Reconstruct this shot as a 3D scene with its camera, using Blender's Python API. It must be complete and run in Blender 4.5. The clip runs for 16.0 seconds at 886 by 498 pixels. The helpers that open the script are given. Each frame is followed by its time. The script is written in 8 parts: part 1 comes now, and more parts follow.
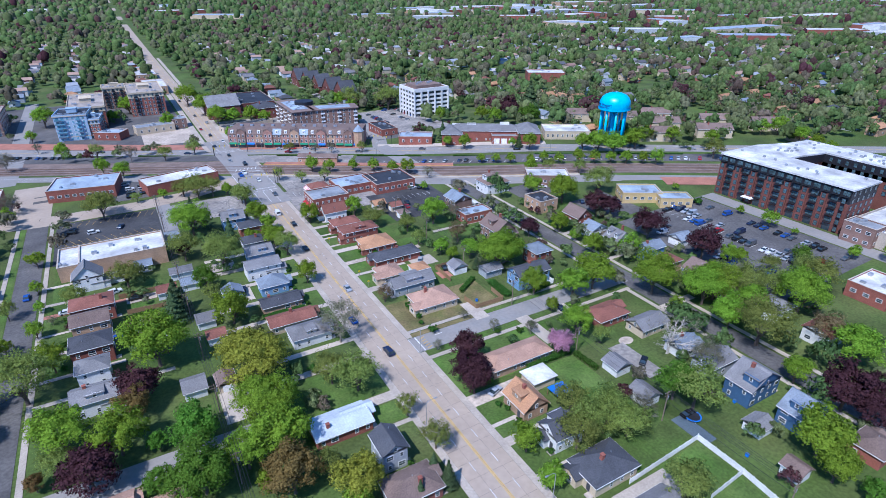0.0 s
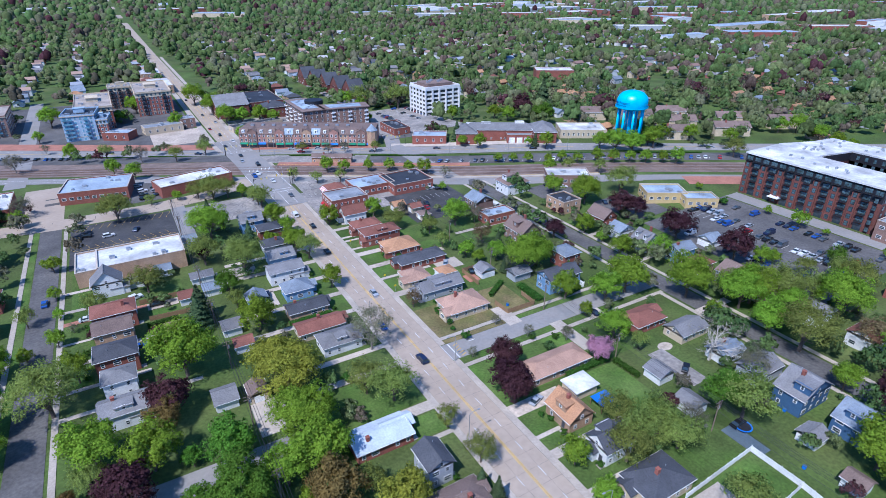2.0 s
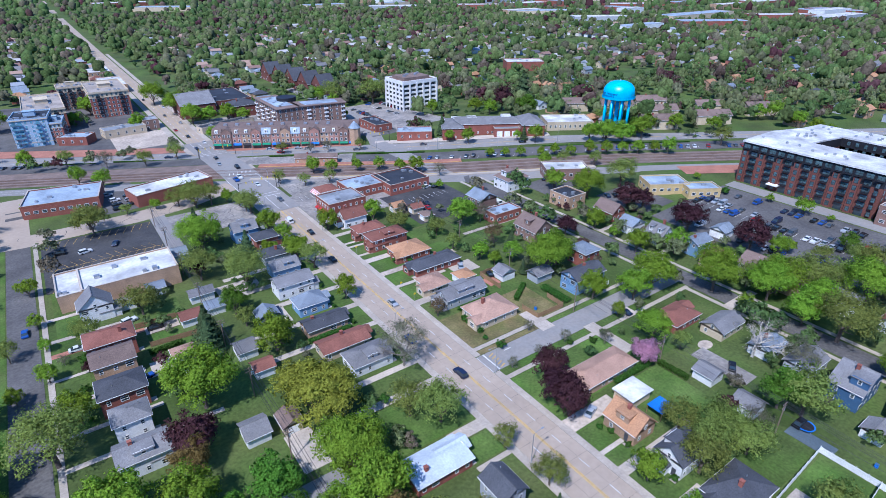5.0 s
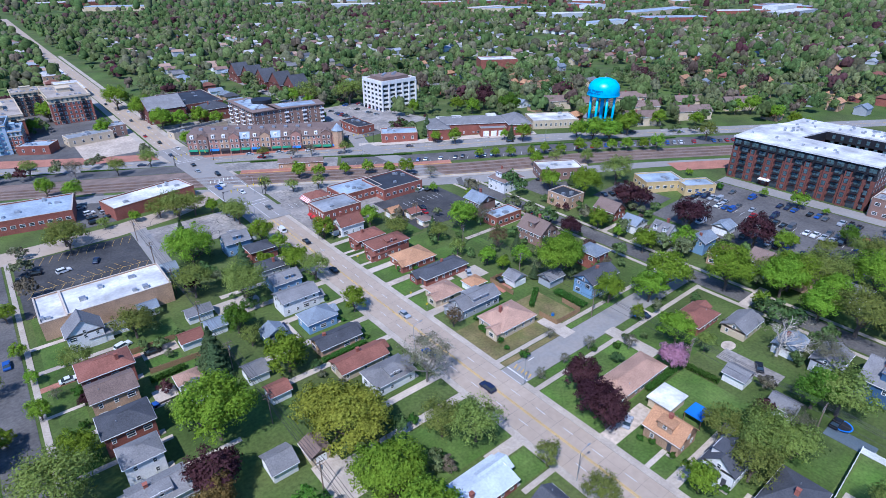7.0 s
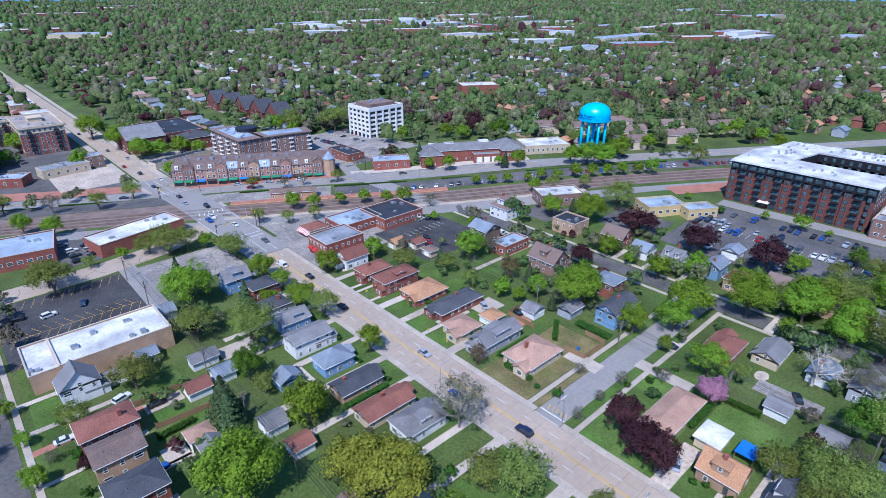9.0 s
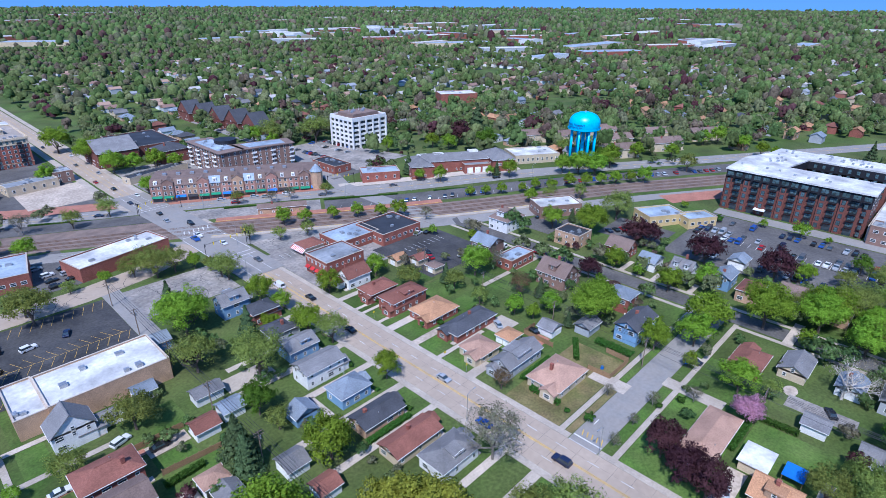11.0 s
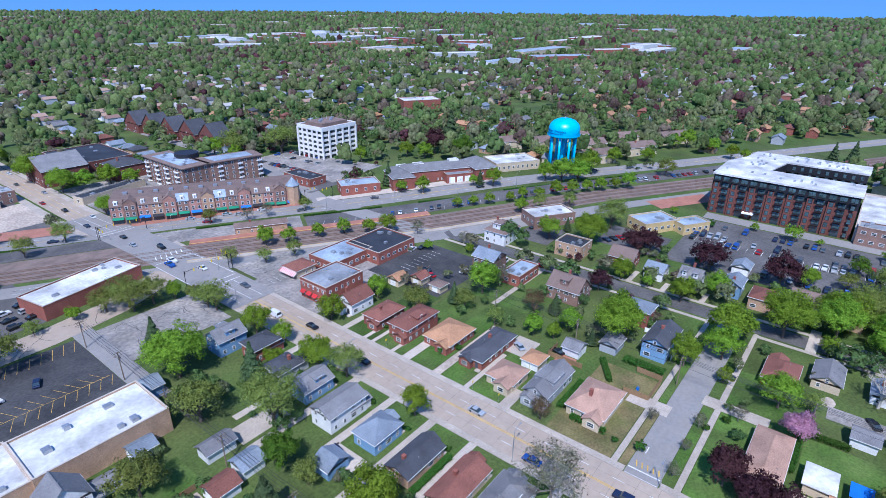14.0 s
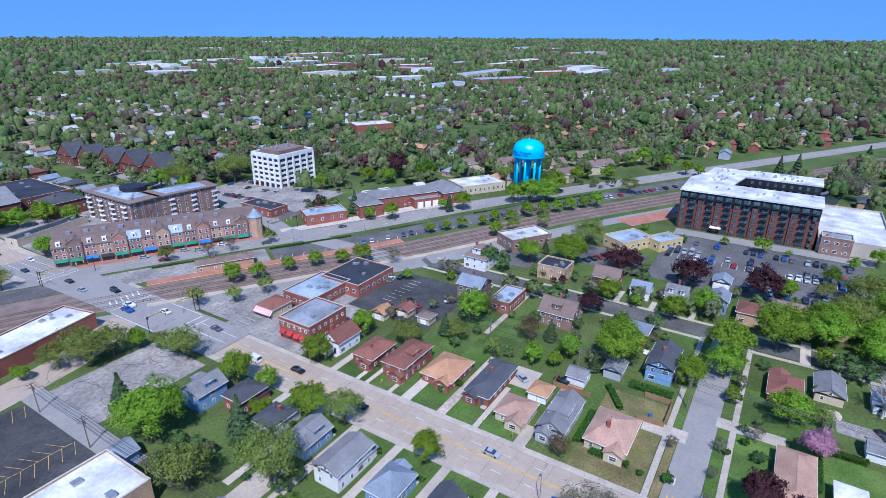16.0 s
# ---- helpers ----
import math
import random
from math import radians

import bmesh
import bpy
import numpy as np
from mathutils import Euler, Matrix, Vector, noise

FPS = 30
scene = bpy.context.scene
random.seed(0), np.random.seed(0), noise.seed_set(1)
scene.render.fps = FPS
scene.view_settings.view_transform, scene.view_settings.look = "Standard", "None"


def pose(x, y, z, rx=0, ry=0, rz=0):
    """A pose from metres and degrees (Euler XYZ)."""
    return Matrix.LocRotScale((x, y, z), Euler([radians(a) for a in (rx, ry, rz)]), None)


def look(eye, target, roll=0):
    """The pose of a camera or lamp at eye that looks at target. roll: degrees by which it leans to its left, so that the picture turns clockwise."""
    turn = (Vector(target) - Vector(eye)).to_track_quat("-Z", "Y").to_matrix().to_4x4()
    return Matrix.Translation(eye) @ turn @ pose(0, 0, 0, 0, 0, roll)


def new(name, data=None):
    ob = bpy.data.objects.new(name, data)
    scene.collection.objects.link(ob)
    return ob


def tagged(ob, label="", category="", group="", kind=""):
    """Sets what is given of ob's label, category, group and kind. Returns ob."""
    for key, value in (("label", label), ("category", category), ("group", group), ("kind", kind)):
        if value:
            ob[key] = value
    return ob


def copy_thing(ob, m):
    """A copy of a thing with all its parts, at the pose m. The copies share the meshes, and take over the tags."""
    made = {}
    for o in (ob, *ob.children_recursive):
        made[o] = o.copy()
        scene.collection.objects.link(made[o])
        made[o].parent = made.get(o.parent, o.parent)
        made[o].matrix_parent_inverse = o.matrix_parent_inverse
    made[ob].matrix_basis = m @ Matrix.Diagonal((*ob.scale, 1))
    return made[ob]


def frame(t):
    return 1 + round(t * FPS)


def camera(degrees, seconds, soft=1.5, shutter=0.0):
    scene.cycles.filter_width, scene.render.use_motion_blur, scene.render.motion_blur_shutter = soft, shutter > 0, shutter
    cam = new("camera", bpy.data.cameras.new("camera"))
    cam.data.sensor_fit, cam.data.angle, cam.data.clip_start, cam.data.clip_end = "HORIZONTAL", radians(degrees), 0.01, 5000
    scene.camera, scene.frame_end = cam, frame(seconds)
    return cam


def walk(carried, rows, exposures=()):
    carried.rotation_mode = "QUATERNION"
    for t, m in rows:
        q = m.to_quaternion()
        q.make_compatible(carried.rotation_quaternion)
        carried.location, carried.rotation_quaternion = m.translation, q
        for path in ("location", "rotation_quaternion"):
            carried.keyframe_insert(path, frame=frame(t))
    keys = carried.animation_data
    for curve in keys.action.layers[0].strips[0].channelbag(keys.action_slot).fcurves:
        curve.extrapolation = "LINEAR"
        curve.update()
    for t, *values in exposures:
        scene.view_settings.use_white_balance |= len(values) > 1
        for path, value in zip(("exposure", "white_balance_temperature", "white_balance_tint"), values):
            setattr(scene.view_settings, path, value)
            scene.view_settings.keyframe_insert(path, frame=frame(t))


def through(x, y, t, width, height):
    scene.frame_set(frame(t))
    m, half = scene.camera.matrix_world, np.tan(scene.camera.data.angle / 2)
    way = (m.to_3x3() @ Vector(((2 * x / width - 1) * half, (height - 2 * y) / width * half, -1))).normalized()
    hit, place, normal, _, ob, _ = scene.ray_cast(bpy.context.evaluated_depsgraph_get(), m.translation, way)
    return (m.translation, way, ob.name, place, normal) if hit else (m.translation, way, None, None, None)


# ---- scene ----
cam = camera(77.15, 16.0, soft=0.6)
# seconds, eye, yaw, pitch, roll
ROWS = [
    (0.0, 0.30, 0.25, 101.25, -30.10, -26.28, -0.16),
    (0.5, -0.99, 2.17, 101.19, -29.96, -26.31, -0.11),
    (1.0, -2.48, 4.48, 101.05, -29.95, -26.36, -0.07),
    (1.5, -4.16, 7.13, 100.85, -30.06, -26.43, -0.03),
    (2.0, -6.01, 10.08, 100.60, -30.24, -26.48, 0.00),
    (2.5, -7.96, 13.25, 100.32, -30.62, -26.58, 0.03),
    (3.0, -9.99, 16.62, 100.03, -31.42, -26.74, 0.05),
    (3.5, -12.06, 20.12, 99.75, -32.25, -26.82, 0.08),
    (4.0, -14.12, 23.70, 99.50, -33.09, -26.94, 0.10),
    (6.5, -23.66, 42.16, 98.72, -38.43, -27.33, 0.15),
    (7.0, -25.34, 45.96, 98.64, -39.21, -27.36, 0.15),
    (7.5, -26.92, 49.80, 98.56, -40.04, -27.37, 0.13),
    (8.0, -28.41, 53.68, 98.50, -40.89, -27.13, 0.10),
    (8.5, -29.78, 57.59, 98.43, -41.70, -26.12, 0.06),
    (9.0, -31.05, 61.54, 98.36, -42.47, -25.02, 0.01),
    (11.5, -36.17, 81.57, 98.10, -47.02, -24.29, -0.32),
    (12.0, -37.01, 85.58, 98.07, -47.98, -24.29, -0.39),
    (12.5, -37.80, 89.58, 98.04, -48.63, -24.25, -0.46),
    (13.0, -38.54, 93.59, 98.01, -49.48, -24.20, -0.51),
    (13.5, -39.22, 97.63, 97.96, -50.53, -24.16, -0.55),
    (14.0, -39.82, 101.72, 97.88, -51.87, -23.81, -0.57),
    (14.5, -40.33, 105.87, 97.74, -53.37, -23.26, -0.57),
    (15.0, -40.73, 110.11, 97.54, -54.94, -22.73, -0.52),
    (15.5, -41.01, 114.46, 97.26, -56.50, -22.16, -0.44),
    (16.0, -41.17, 118.93, 96.88, -57.98, -21.55, -0.32),
]
walk(cam, [(t, pose(x, y, z, 90, 0, yaw) @ pose(0, 0, 0, pitch) @ pose(0, 0, 0, 0, 0, -roll)) for t, x, y, z, yaw, pitch, roll in ROWS], exposures=[(0.0, 0.30, 5500, 17), (16.0, 0.30, 5500, 17)])

# ---- light ----
SUN_AZ, SUN_EL = math.atan2(-0.49, -0.87), radians(54)
world = bpy.data.worlds.new("sky")
scene.world = world
world.use_nodes = True
wn = world.node_tree.nodes
sky = wn.new("ShaderNodeTexSky")
sky.sky_type = "NISHITA"
sky.sun_disc = False
sky.sun_elevation = SUN_EL
sky.sun_rotation = math.pi / 2 - SUN_AZ
sky.air_density = 1.0
sky.dust_density = 0.0
sky.ozone_density = 3.0
wn["Background"].inputs[1].default_value = 0.15
# clear deep-blue air: the sky keeps its blue down to the horizon
wc = wn.new("ShaderNodeTexCoord")
wa = wn.new("ShaderNodeVectorMath")
wa.operation = "ADD"
wa.inputs[1].default_value = (0, 0, 0.42)
wm = wn.new("ShaderNodeMix")
wm.data_type, wm.blend_type = "RGBA", "MULTIPLY"
wm.inputs[0].default_value = 1.0
wm.inputs[7].default_value = (0.68, 1.0, 1.21, 1)
wv = wn.new("ShaderNodeVectorMath")
wv.operation = "NORMALIZE"
world.node_tree.links.new(wc.outputs["Generated"], wa.inputs[0])
world.node_tree.links.new(wa.outputs[0], wv.inputs[0])
world.node_tree.links.new(wv.outputs[0], sky.inputs["Vector"])
world.node_tree.links.new(sky.outputs[0], wm.inputs[6])
world.node_tree.links.new(wm.outputs[2], wn["Background"].inputs[0])
sun = new("sun", bpy.data.lights.new("sun", "SUN"))
sun.data.energy = 4.2
sun.data.angle = radians(0.53)
sun.data.color = (1.0, 0.97, 0.92)
sun.matrix_world = look((math.cos(SUN_AZ) * 100, math.sin(SUN_AZ) * 100, 100 * math.tan(SUN_EL)), (0, 0, 0))


# ---- materials ----
def ramp_noise(nt, vec, scale, detail, lo, hi):
    n = nt.nodes.new("ShaderNodeTexNoise")
    n.inputs["Scale"].default_value = scale
    n.inputs["Detail"].default_value = detail
    nt.links.new(vec, n.inputs["Vector"])
    m = nt.nodes.new("ShaderNodeMapRange")
    m.inputs[1].default_value, m.inputs[2].default_value = 0.3, 0.7
    m.inputs[3].default_value, m.inputs[4].default_value = lo, hi
    nt.links.new(n.outputs["Fac"], m.inputs[0])
    return m.outputs[0]


def mix_rgb(nt, mode, fac, a, b):
    m = nt.nodes.new("ShaderNodeMix")
    m.data_type, m.blend_type = "RGBA", mode
    for sock, v in ((m.inputs[0], fac), (m.inputs[6], a), (m.inputs[7], b)):
        if isinstance(v, (int, float)):
            sock.default_value = v
        elif isinstance(v, tuple):
            sock.default_value = (*v, 1) if len(v) == 3 else v
        else:
            nt.links.new(v, sock)
    return m.outputs[2]


def value_mul(nt, a, b):
    m = nt.nodes.new("ShaderNodeMath")
    m.operation = "MULTIPLY"
    nt.links.new(a, m.inputs[0])
    if isinstance(b, float):
        m.inputs[1].default_value = b
    else:
        nt.links.new(b, m.inputs[1])
    return m.outputs[0]


def mat(name, color, rough=0.8, metal=0.0, coarse=(0.15, 0.8, 1.2), fine=(3.0, 0.85, 1.15), other=None, other_scale=0.1, stripes=None, rand=0.0, bump=0.0, spec=0.3):
    """Procedural surface: base colour varied at two scales, an optional second colour in patches, courses and bump."""
    m = bpy.data.materials.new(name)
    m.use_nodes = True
    nt = m.node_tree
    b = nt.nodes["Principled BSDF"]
    geo = nt.nodes.new("ShaderNodeNewGeometry")
    vec = geo.outputs["Position"]
    v = value_mul(nt, ramp_noise(nt, vec, coarse[0], 3, coarse[1], coarse[2]), ramp_noise(nt, vec, fine[0], 4, fine[1], fine[2]))
    col = color
    if other:
        col = mix_rgb(nt, "MIX", ramp_noise(nt, vec, other_scale, 5, 0.0, 1.0), color, other)
    if rand:
        oi = nt.nodes.new("ShaderNodeObjectInfo")
        hs = nt.nodes.new("ShaderNodeMapRange")
        hs.inputs[3].default_value, hs.inputs[4].default_value = 1 - rand, 1 + rand
        nt.links.new(oi.outputs["Random"], hs.inputs[0])
        v = value_mul(nt, v, hs.outputs[0])
    if stripes:
        tc = nt.nodes.new("ShaderNodeTexCoord")
        w = nt.nodes.new("ShaderNodeTexWave")
        w.bands_direction = stripes[0]
        w.wave_profile = "SAW"
        w.inputs["Scale"].default_value = stripes[1]
        w.inputs["Distortion"].default_value = 0.4
        nt.links.new(tc.outputs["Object"], w.inputs["Vector"])
        r = nt.nodes.new("ShaderNodeMapRange")
        r.inputs[3].default_value, r.inputs[4].default_value = stripes[2], 1.0
        nt.links.new(w.outputs["Fac"], r.inputs[0])
        v = value_mul(nt, v, r.outputs[0])
    cv = nt.nodes.new("ShaderNodeCombineColor")
    for i in range(3):
        nt.links.new(v, cv.inputs[i])
    nt.links.new(mix_rgb(nt, "MULTIPLY", 1.0, col, cv.outputs[0]), b.inputs["Base Color"])
    b.inputs["Roughness"].default_value = rough
    b.inputs["Metallic"].default_value = metal
    b.inputs["Specular IOR Level"].default_value = spec
    if bump:
        bn = nt.nodes.new("ShaderNodeBump")
        bn.inputs["Strength"].default_value = bump
        bn.inputs["Distance"].default_value = 0.1
        nt.links.new(v, bn.inputs["Height"])
        nt.links.new(bn.outputs[0], b.inputs["Normal"])
    return m


def leaf_mat(name, color, through=0.42):
    """Foliage: each leaf tuft and each tree a little different in tone, half translucent."""
    m = bpy.data.materials.new(name)
    m.use_nodes = True
    nt = m.node_tree
    nt.nodes.remove(nt.nodes["Principled BSDF"])
    out = nt.nodes["Material Output"]
    geo = nt.nodes.new("ShaderNodeNewGeometry")
    oi = nt.nodes.new("ShaderNodeObjectInfo")
    at = nt.nodes.new("ShaderNodeAttribute")
    at.attribute_name = "tint"
    h = nt.nodes.new("ShaderNodeHueSaturation")
    h.inputs["Color"].default_value = (*color, 1)
    r = nt.nodes.new("ShaderNodeMapRange")
    r.inputs[3].default_value, r.inputs[4].default_value = 0.68, 1.32
    nt.links.new(geo.outputs["Random Per Island"], r.inputs[0])
    r2 = nt.nodes.new("ShaderNodeMapRange")
    r2.inputs[3].default_value, r2.inputs[4].default_value = 0.8, 1.2
    nt.links.new(oi.outputs["Random"], r2.inputs[0])
    nt.links.new(value_mul(nt, r.outputs[0], r2.outputs[0]), h.inputs["Value"])
    r3 = nt.nodes.new("ShaderNodeMapRange")
    r3.inputs[3].default_value, r3.inputs[4].default_value = 0.485, 0.515
    nt.links.new(oi.outputs["Random"], r3.inputs[0])
    nt.links.new(r3.outputs[0], h.inputs["Hue"])
    d = nt.nodes.new("ShaderNodeBsdfDiffuse")
    t = nt.nodes.new("ShaderNodeBsdfTranslucent")
    s = nt.nodes.new("ShaderNodeMixShader")
    s.inputs[0].default_value = through
    col = h.outputs[0]
    nt.links.new(col, d.inputs["Color"])
    nt.links.new(col, t.inputs["Color"])
    nt.links.new(d.outputs[0], s.inputs[1])
    nt.links.new(t.outputs[0], s.inputs[2])
    nt.links.new(s.outputs[0], out.inputs[0])
    return m


def wood_mat(name):
    """Distant woods: the tint attribute of each tree picks its colour from fresh green to copper."""
    m = leaf_mat(name, (0.1, 0.15, 0.03), 0.3)
    nt = m.node_tree
    at = [n for n in nt.nodes if n.type == "ATTRIBUTE"][0]
    cr = nt.nodes.new("ShaderNodeValToRGB")
    e = cr.color_ramp.elements
    e[0].position, e[0].color = 0.0, (0.085, 0.15, 0.052, 1)
    e[1].position, e[1].color = 1.0, (0.10, 0.045, 0.05, 1)
    for p, c in ((0.3, (0.128, 0.195, 0.062)), (0.55, (0.165, 0.198, 0.082)), (0.75, (0.165, 0.175, 0.10)), (0.92, (0.18, 0.14, 0.105))):
        k = e.new(p)
        k.color = (*c, 1)
    nt.links.new(at.outputs["Fac"], cr.inputs[0])
    h = [n for n in nt.nodes if n.type == "HUE_SAT"][0]
    geo = [n for n in nt.nodes if n.type == "NEW_GEOMETRY"][0]
    v = value_mul(nt, ramp_noise(nt, geo.outputs["Position"], 0.55, 4, 0.55, 1.3), ramp_noise(nt, geo.outputs["Position"], 0.012, 3, 0.75, 1.2))
    cv = nt.nodes.new("ShaderNodeCombineColor")
    for i in range(3):
        nt.links.new(v, cv.inputs[i])
    nt.links.new(mix_rgb(nt, "MULTIPLY", 1.0, cr.outputs[0], cv.outputs[0]), h.inputs["Color"])
    return m


MAT = {
    "grass": mat("grass", (0.058, 0.104, 0.018), 0.95, coarse=(0.05, 0.7, 1.3), fine=(1.2, 0.75, 1.25), other=(0.088, 0.105, 0.032), other_scale=0.035),
    "lawn": mat("lawn", (0.058, 0.120, 0.016), 0.95, coarse=(0.12, 0.7, 1.25), fine=(1.5, 0.75, 1.25), other=(0.085, 0.12, 0.03), other_scale=0.09, rand=0.25),
    "dry_lawn": mat("dry_lawn", (0.11, 0.115, 0.035), 0.95, coarse=(0.12, 0.7, 1.25), fine=(1.5, 0.75, 1.25), other=(0.2, 0.15, 0.07), other_scale=0.15),
    "far_ground": mat("far_ground", (0.05, 0.085, 0.025), 0.95, coarse=(0.01, 0.7, 1.3), fine=(0.08, 0.6, 1.4), other=(0.10, 0.10, 0.045), other_scale=0.02),
    "concrete_road": mat("concrete_road", (0.40, 0.32, 0.245), 0.85, coarse=(0.06, 0.93, 1.06), fine=(0.7, 0.93, 1.06), other=(0.35, 0.28, 0.215), other_scale=0.07),
    "grey_road": mat("grey_road", (0.275, 0.25, 0.225), 0.85, coarse=(0.08, 0.92, 1.06), fine=(1.0, 0.9, 1.08), other=(0.25, 0.24, 0.225), other_scale=0.25),
    "asphalt": mat("asphalt", (0.088, 0.083, 0.08), 0.9, coarse=(0.07, 0.8, 1.2), fine=(1.2, 0.75, 1.2), other=(0.13, 0.122, 0.115), other_scale=0.12),
    "new_asphalt": mat("new_asphalt", (0.045, 0.045, 0.048), 0.9, coarse=(0.07, 0.75, 1.3), fine=(1.2, 0.75, 1.2), other=(0.07, 0.068, 0.066), other_scale=0.2),
    "old_asphalt": mat("old_asphalt", (0.22, 0.205, 0.19), 0.9, coarse=(0.09, 0.75, 1.2), fine=(0.8, 0.7, 1.25), other=(0.33, 0.29, 0.25), other_scale=0.14),
    "concrete": mat("concrete", (0.45, 0.385, 0.315), 0.85, coarse=(0.2, 0.85, 1.1), fine=(2.0, 0.85, 1.12), rand=0.12),
    "paver": mat("paver", (0.36, 0.16, 0.11), 0.85, coarse=(0.2, 0.85, 1.15), fine=(2.5, 0.8, 1.2)),
    "ballast": mat("ballast", (0.215, 0.155, 0.125), 0.95, coarse=(0.2, 0.8, 1.2), fine=(4.0, 0.7, 1.3), other=(0.17, 0.13, 0.11), other_scale=0.3),
    "rail": mat("rail", (0.24, 0.15, 0.11), 0.5, 0.6),
    "dirt": mat("dirt", (0.46, 0.38, 0.30), 0.95, coarse=(0.1, 0.8, 1.15), fine=(0.8, 0.75, 1.2)),
    "white_paint": mat("white_paint", (0.72, 0.71, 0.68), 0.7, fine=(2.5, 0.7, 1.1)),
    "yellow_paint": mat("yellow_paint", (0.66, 0.42, 0.09), 0.7, fine=(2.5, 0.7, 1.1)),
    "glass": mat("glass", (0.03, 0.045, 0.055), 0.06, coarse=(0.3, 0.7, 1.4), spec=0.8),
    "blue_glass": mat("blue_glass", (0.12, 0.28, 0.36), 0.08, coarse=(0.3, 0.7, 1.4), spec=0.8),
    "dark_glass": mat("dark_glass", (0.06, 0.10, 0.11), 0.1, coarse=(0.4, 0.5, 1.8), spec=0.8),
    "pale_bark": mat("pale_bark", (0.52, 0.47, 0.41), 0.95, fine=(6.0, 0.6, 1.3)),
    "metal_roof": mat("metal_roof", (0.50, 0.56, 0.62), 0.45, coarse=(0.2, 0.85, 1.1), fine=(2.0, 0.85, 1.1), stripes=("Y", 1.0, 0.93)),
    "trim": mat("trim", (0.75, 0.74, 0.71), 0.6),
    "bark": mat("bark", (0.13, 0.10, 0.08), 0.95, fine=(6.0, 0.6, 1.3)),
    "grey_bark": mat("grey_bark", (0.24, 0.21, 0.18), 0.95, fine=(6.0, 0.6, 1.3)),
    "tower_blue": mat("tower_blue", (0.012, 0.47, 0.74), 0.35, coarse=(0.3, 0.9, 1.1), spec=0.5),
    "tower_dark": mat("tower_dark", (0.02, 0.11, 0.36), 0.4),
    "black_metal": mat("black_metal", (0.03, 0.03, 0.035), 0.5, 0.3),
    "steel": mat("steel", (0.45, 0.46, 0.47), 0.45, 0.7),
    "wood": mat("wood", (0.30, 0.19, 0.10), 0.85, stripes=("X", 2.0, 0.8)),
    "pole_wood": mat("pole_wood", (0.20, 0.15, 0.11), 0.9),
    "white_vinyl": mat("white_vinyl", (0.80, 0.80, 0.78), 0.5),
    "tyre": mat("tyre", (0.02, 0.02, 0.02), 0.85),
    "red": mat("red", (0.50, 0.035, 0.035), 0.6),
    "green_cloth": mat("green_cloth", (0.02, 0.20, 0.11), 0.8),
    "blue_cloth": mat("blue_cloth", (0.02, 0.16, 0.55), 0.7),
    "yellow_sign": mat("yellow_sign", (0.8, 0.6, 0.02), 0.5),
    "office_white": mat("office_white", (0.74, 0.72, 0.68), 0.7, coarse=(0.1, 0.9, 1.05)),
    "court": mat("court", (0.10, 0.13, 0.15), 0.8),
}
SHINGLE = {
    "tan_shingle": (0.40, 0.245, 0.175), "orange_shingle": (0.42, 0.225, 0.12), "grey_shingle": (0.20, 0.195, 0.195), "dark_shingle": (0.075, 0.078, 0.088),
    "redbrown_shingle": (0.22, 0.09, 0.065), "brown_shingle": (0.205, 0.145, 0.12), "bluegrey_shingle": (0.21, 0.245, 0.285),
}
for k, c in SHINGLE.items():
    MAT[k] = mat(k, c, 0.9, coarse=(0.25, 0.85, 1.15), fine=(3.5, 0.75, 1.25), rand=0.14, stripes=("Z", 9.0, 0.82))
for k, c in (("white_membrane", (0.78, 0.77, 0.74)), ("grey_membrane", (0.34, 0.36, 0.38)), ("blue_membrane", (0.40, 0.48, 0.56)), ("dark_membrane", (0.045, 0.05, 0.06))):
    MAT[k] = mat(k, c, 0.7, coarse=(0.12, 0.72, 1.12), fine=(1.0, 0.85, 1.1), other=tuple(v * (0.5 if k == "white_membrane" else 0.6) for v in c), other_scale=0.11)
for k, c in (("red_brick", (0.30, 0.105, 0.075)), ("tan_brick", (0.46, 0.30, 0.19)), ("brown_brick", (0.26, 0.16, 0.125)), ("pink_brick", (0.40, 0.215, 0.165)), ("dark_red_brick", (0.18, 0.068, 0.052))):
    MAT[k] = mat(k, c, 0.85, coarse=(0.3, 0.85, 1.15), fine=(5.0, 0.7, 1.25), stripes=("Z", 4.2, 0.82), rand=0.12)
for k, c in (("cream", (0.60, 0.49, 0.34)), ("white_siding", (0.74, 0.74, 0.72)), ("grey_siding", (0.40, 0.42, 0.44)), ("blue_siding", (0.19, 0.33, 0.50)), ("navy_siding", (0.06, 0.13, 0.24)), ("yellow_wall", (0.62, 0.46, 0.22))):
    MAT[k] = mat(k, c, 0.7, coarse=(0.3, 0.9, 1.08), fine=(3.0, 0.9, 1.08), stripes=("Z", 2.6, 0.85), rand=0.06)
MAT["pale_blue_panel"] = mat("pale_blue_panel", (0.36, 0.48, 0.58), 0.5, coarse=(0.25, 0.85, 1.1), fine=(2.0, 0.9, 1.08), stripes=("Z", 1.2, 0.88))
MAT["gravel_roof"] = mat("gravel_roof", (0.40, 0.34, 0.29), 0.95, coarse=(0.12, 0.8, 1.12), fine=(2.5, 0.8, 1.15), other=(0.30, 0.26, 0.22), other_scale=0.2)
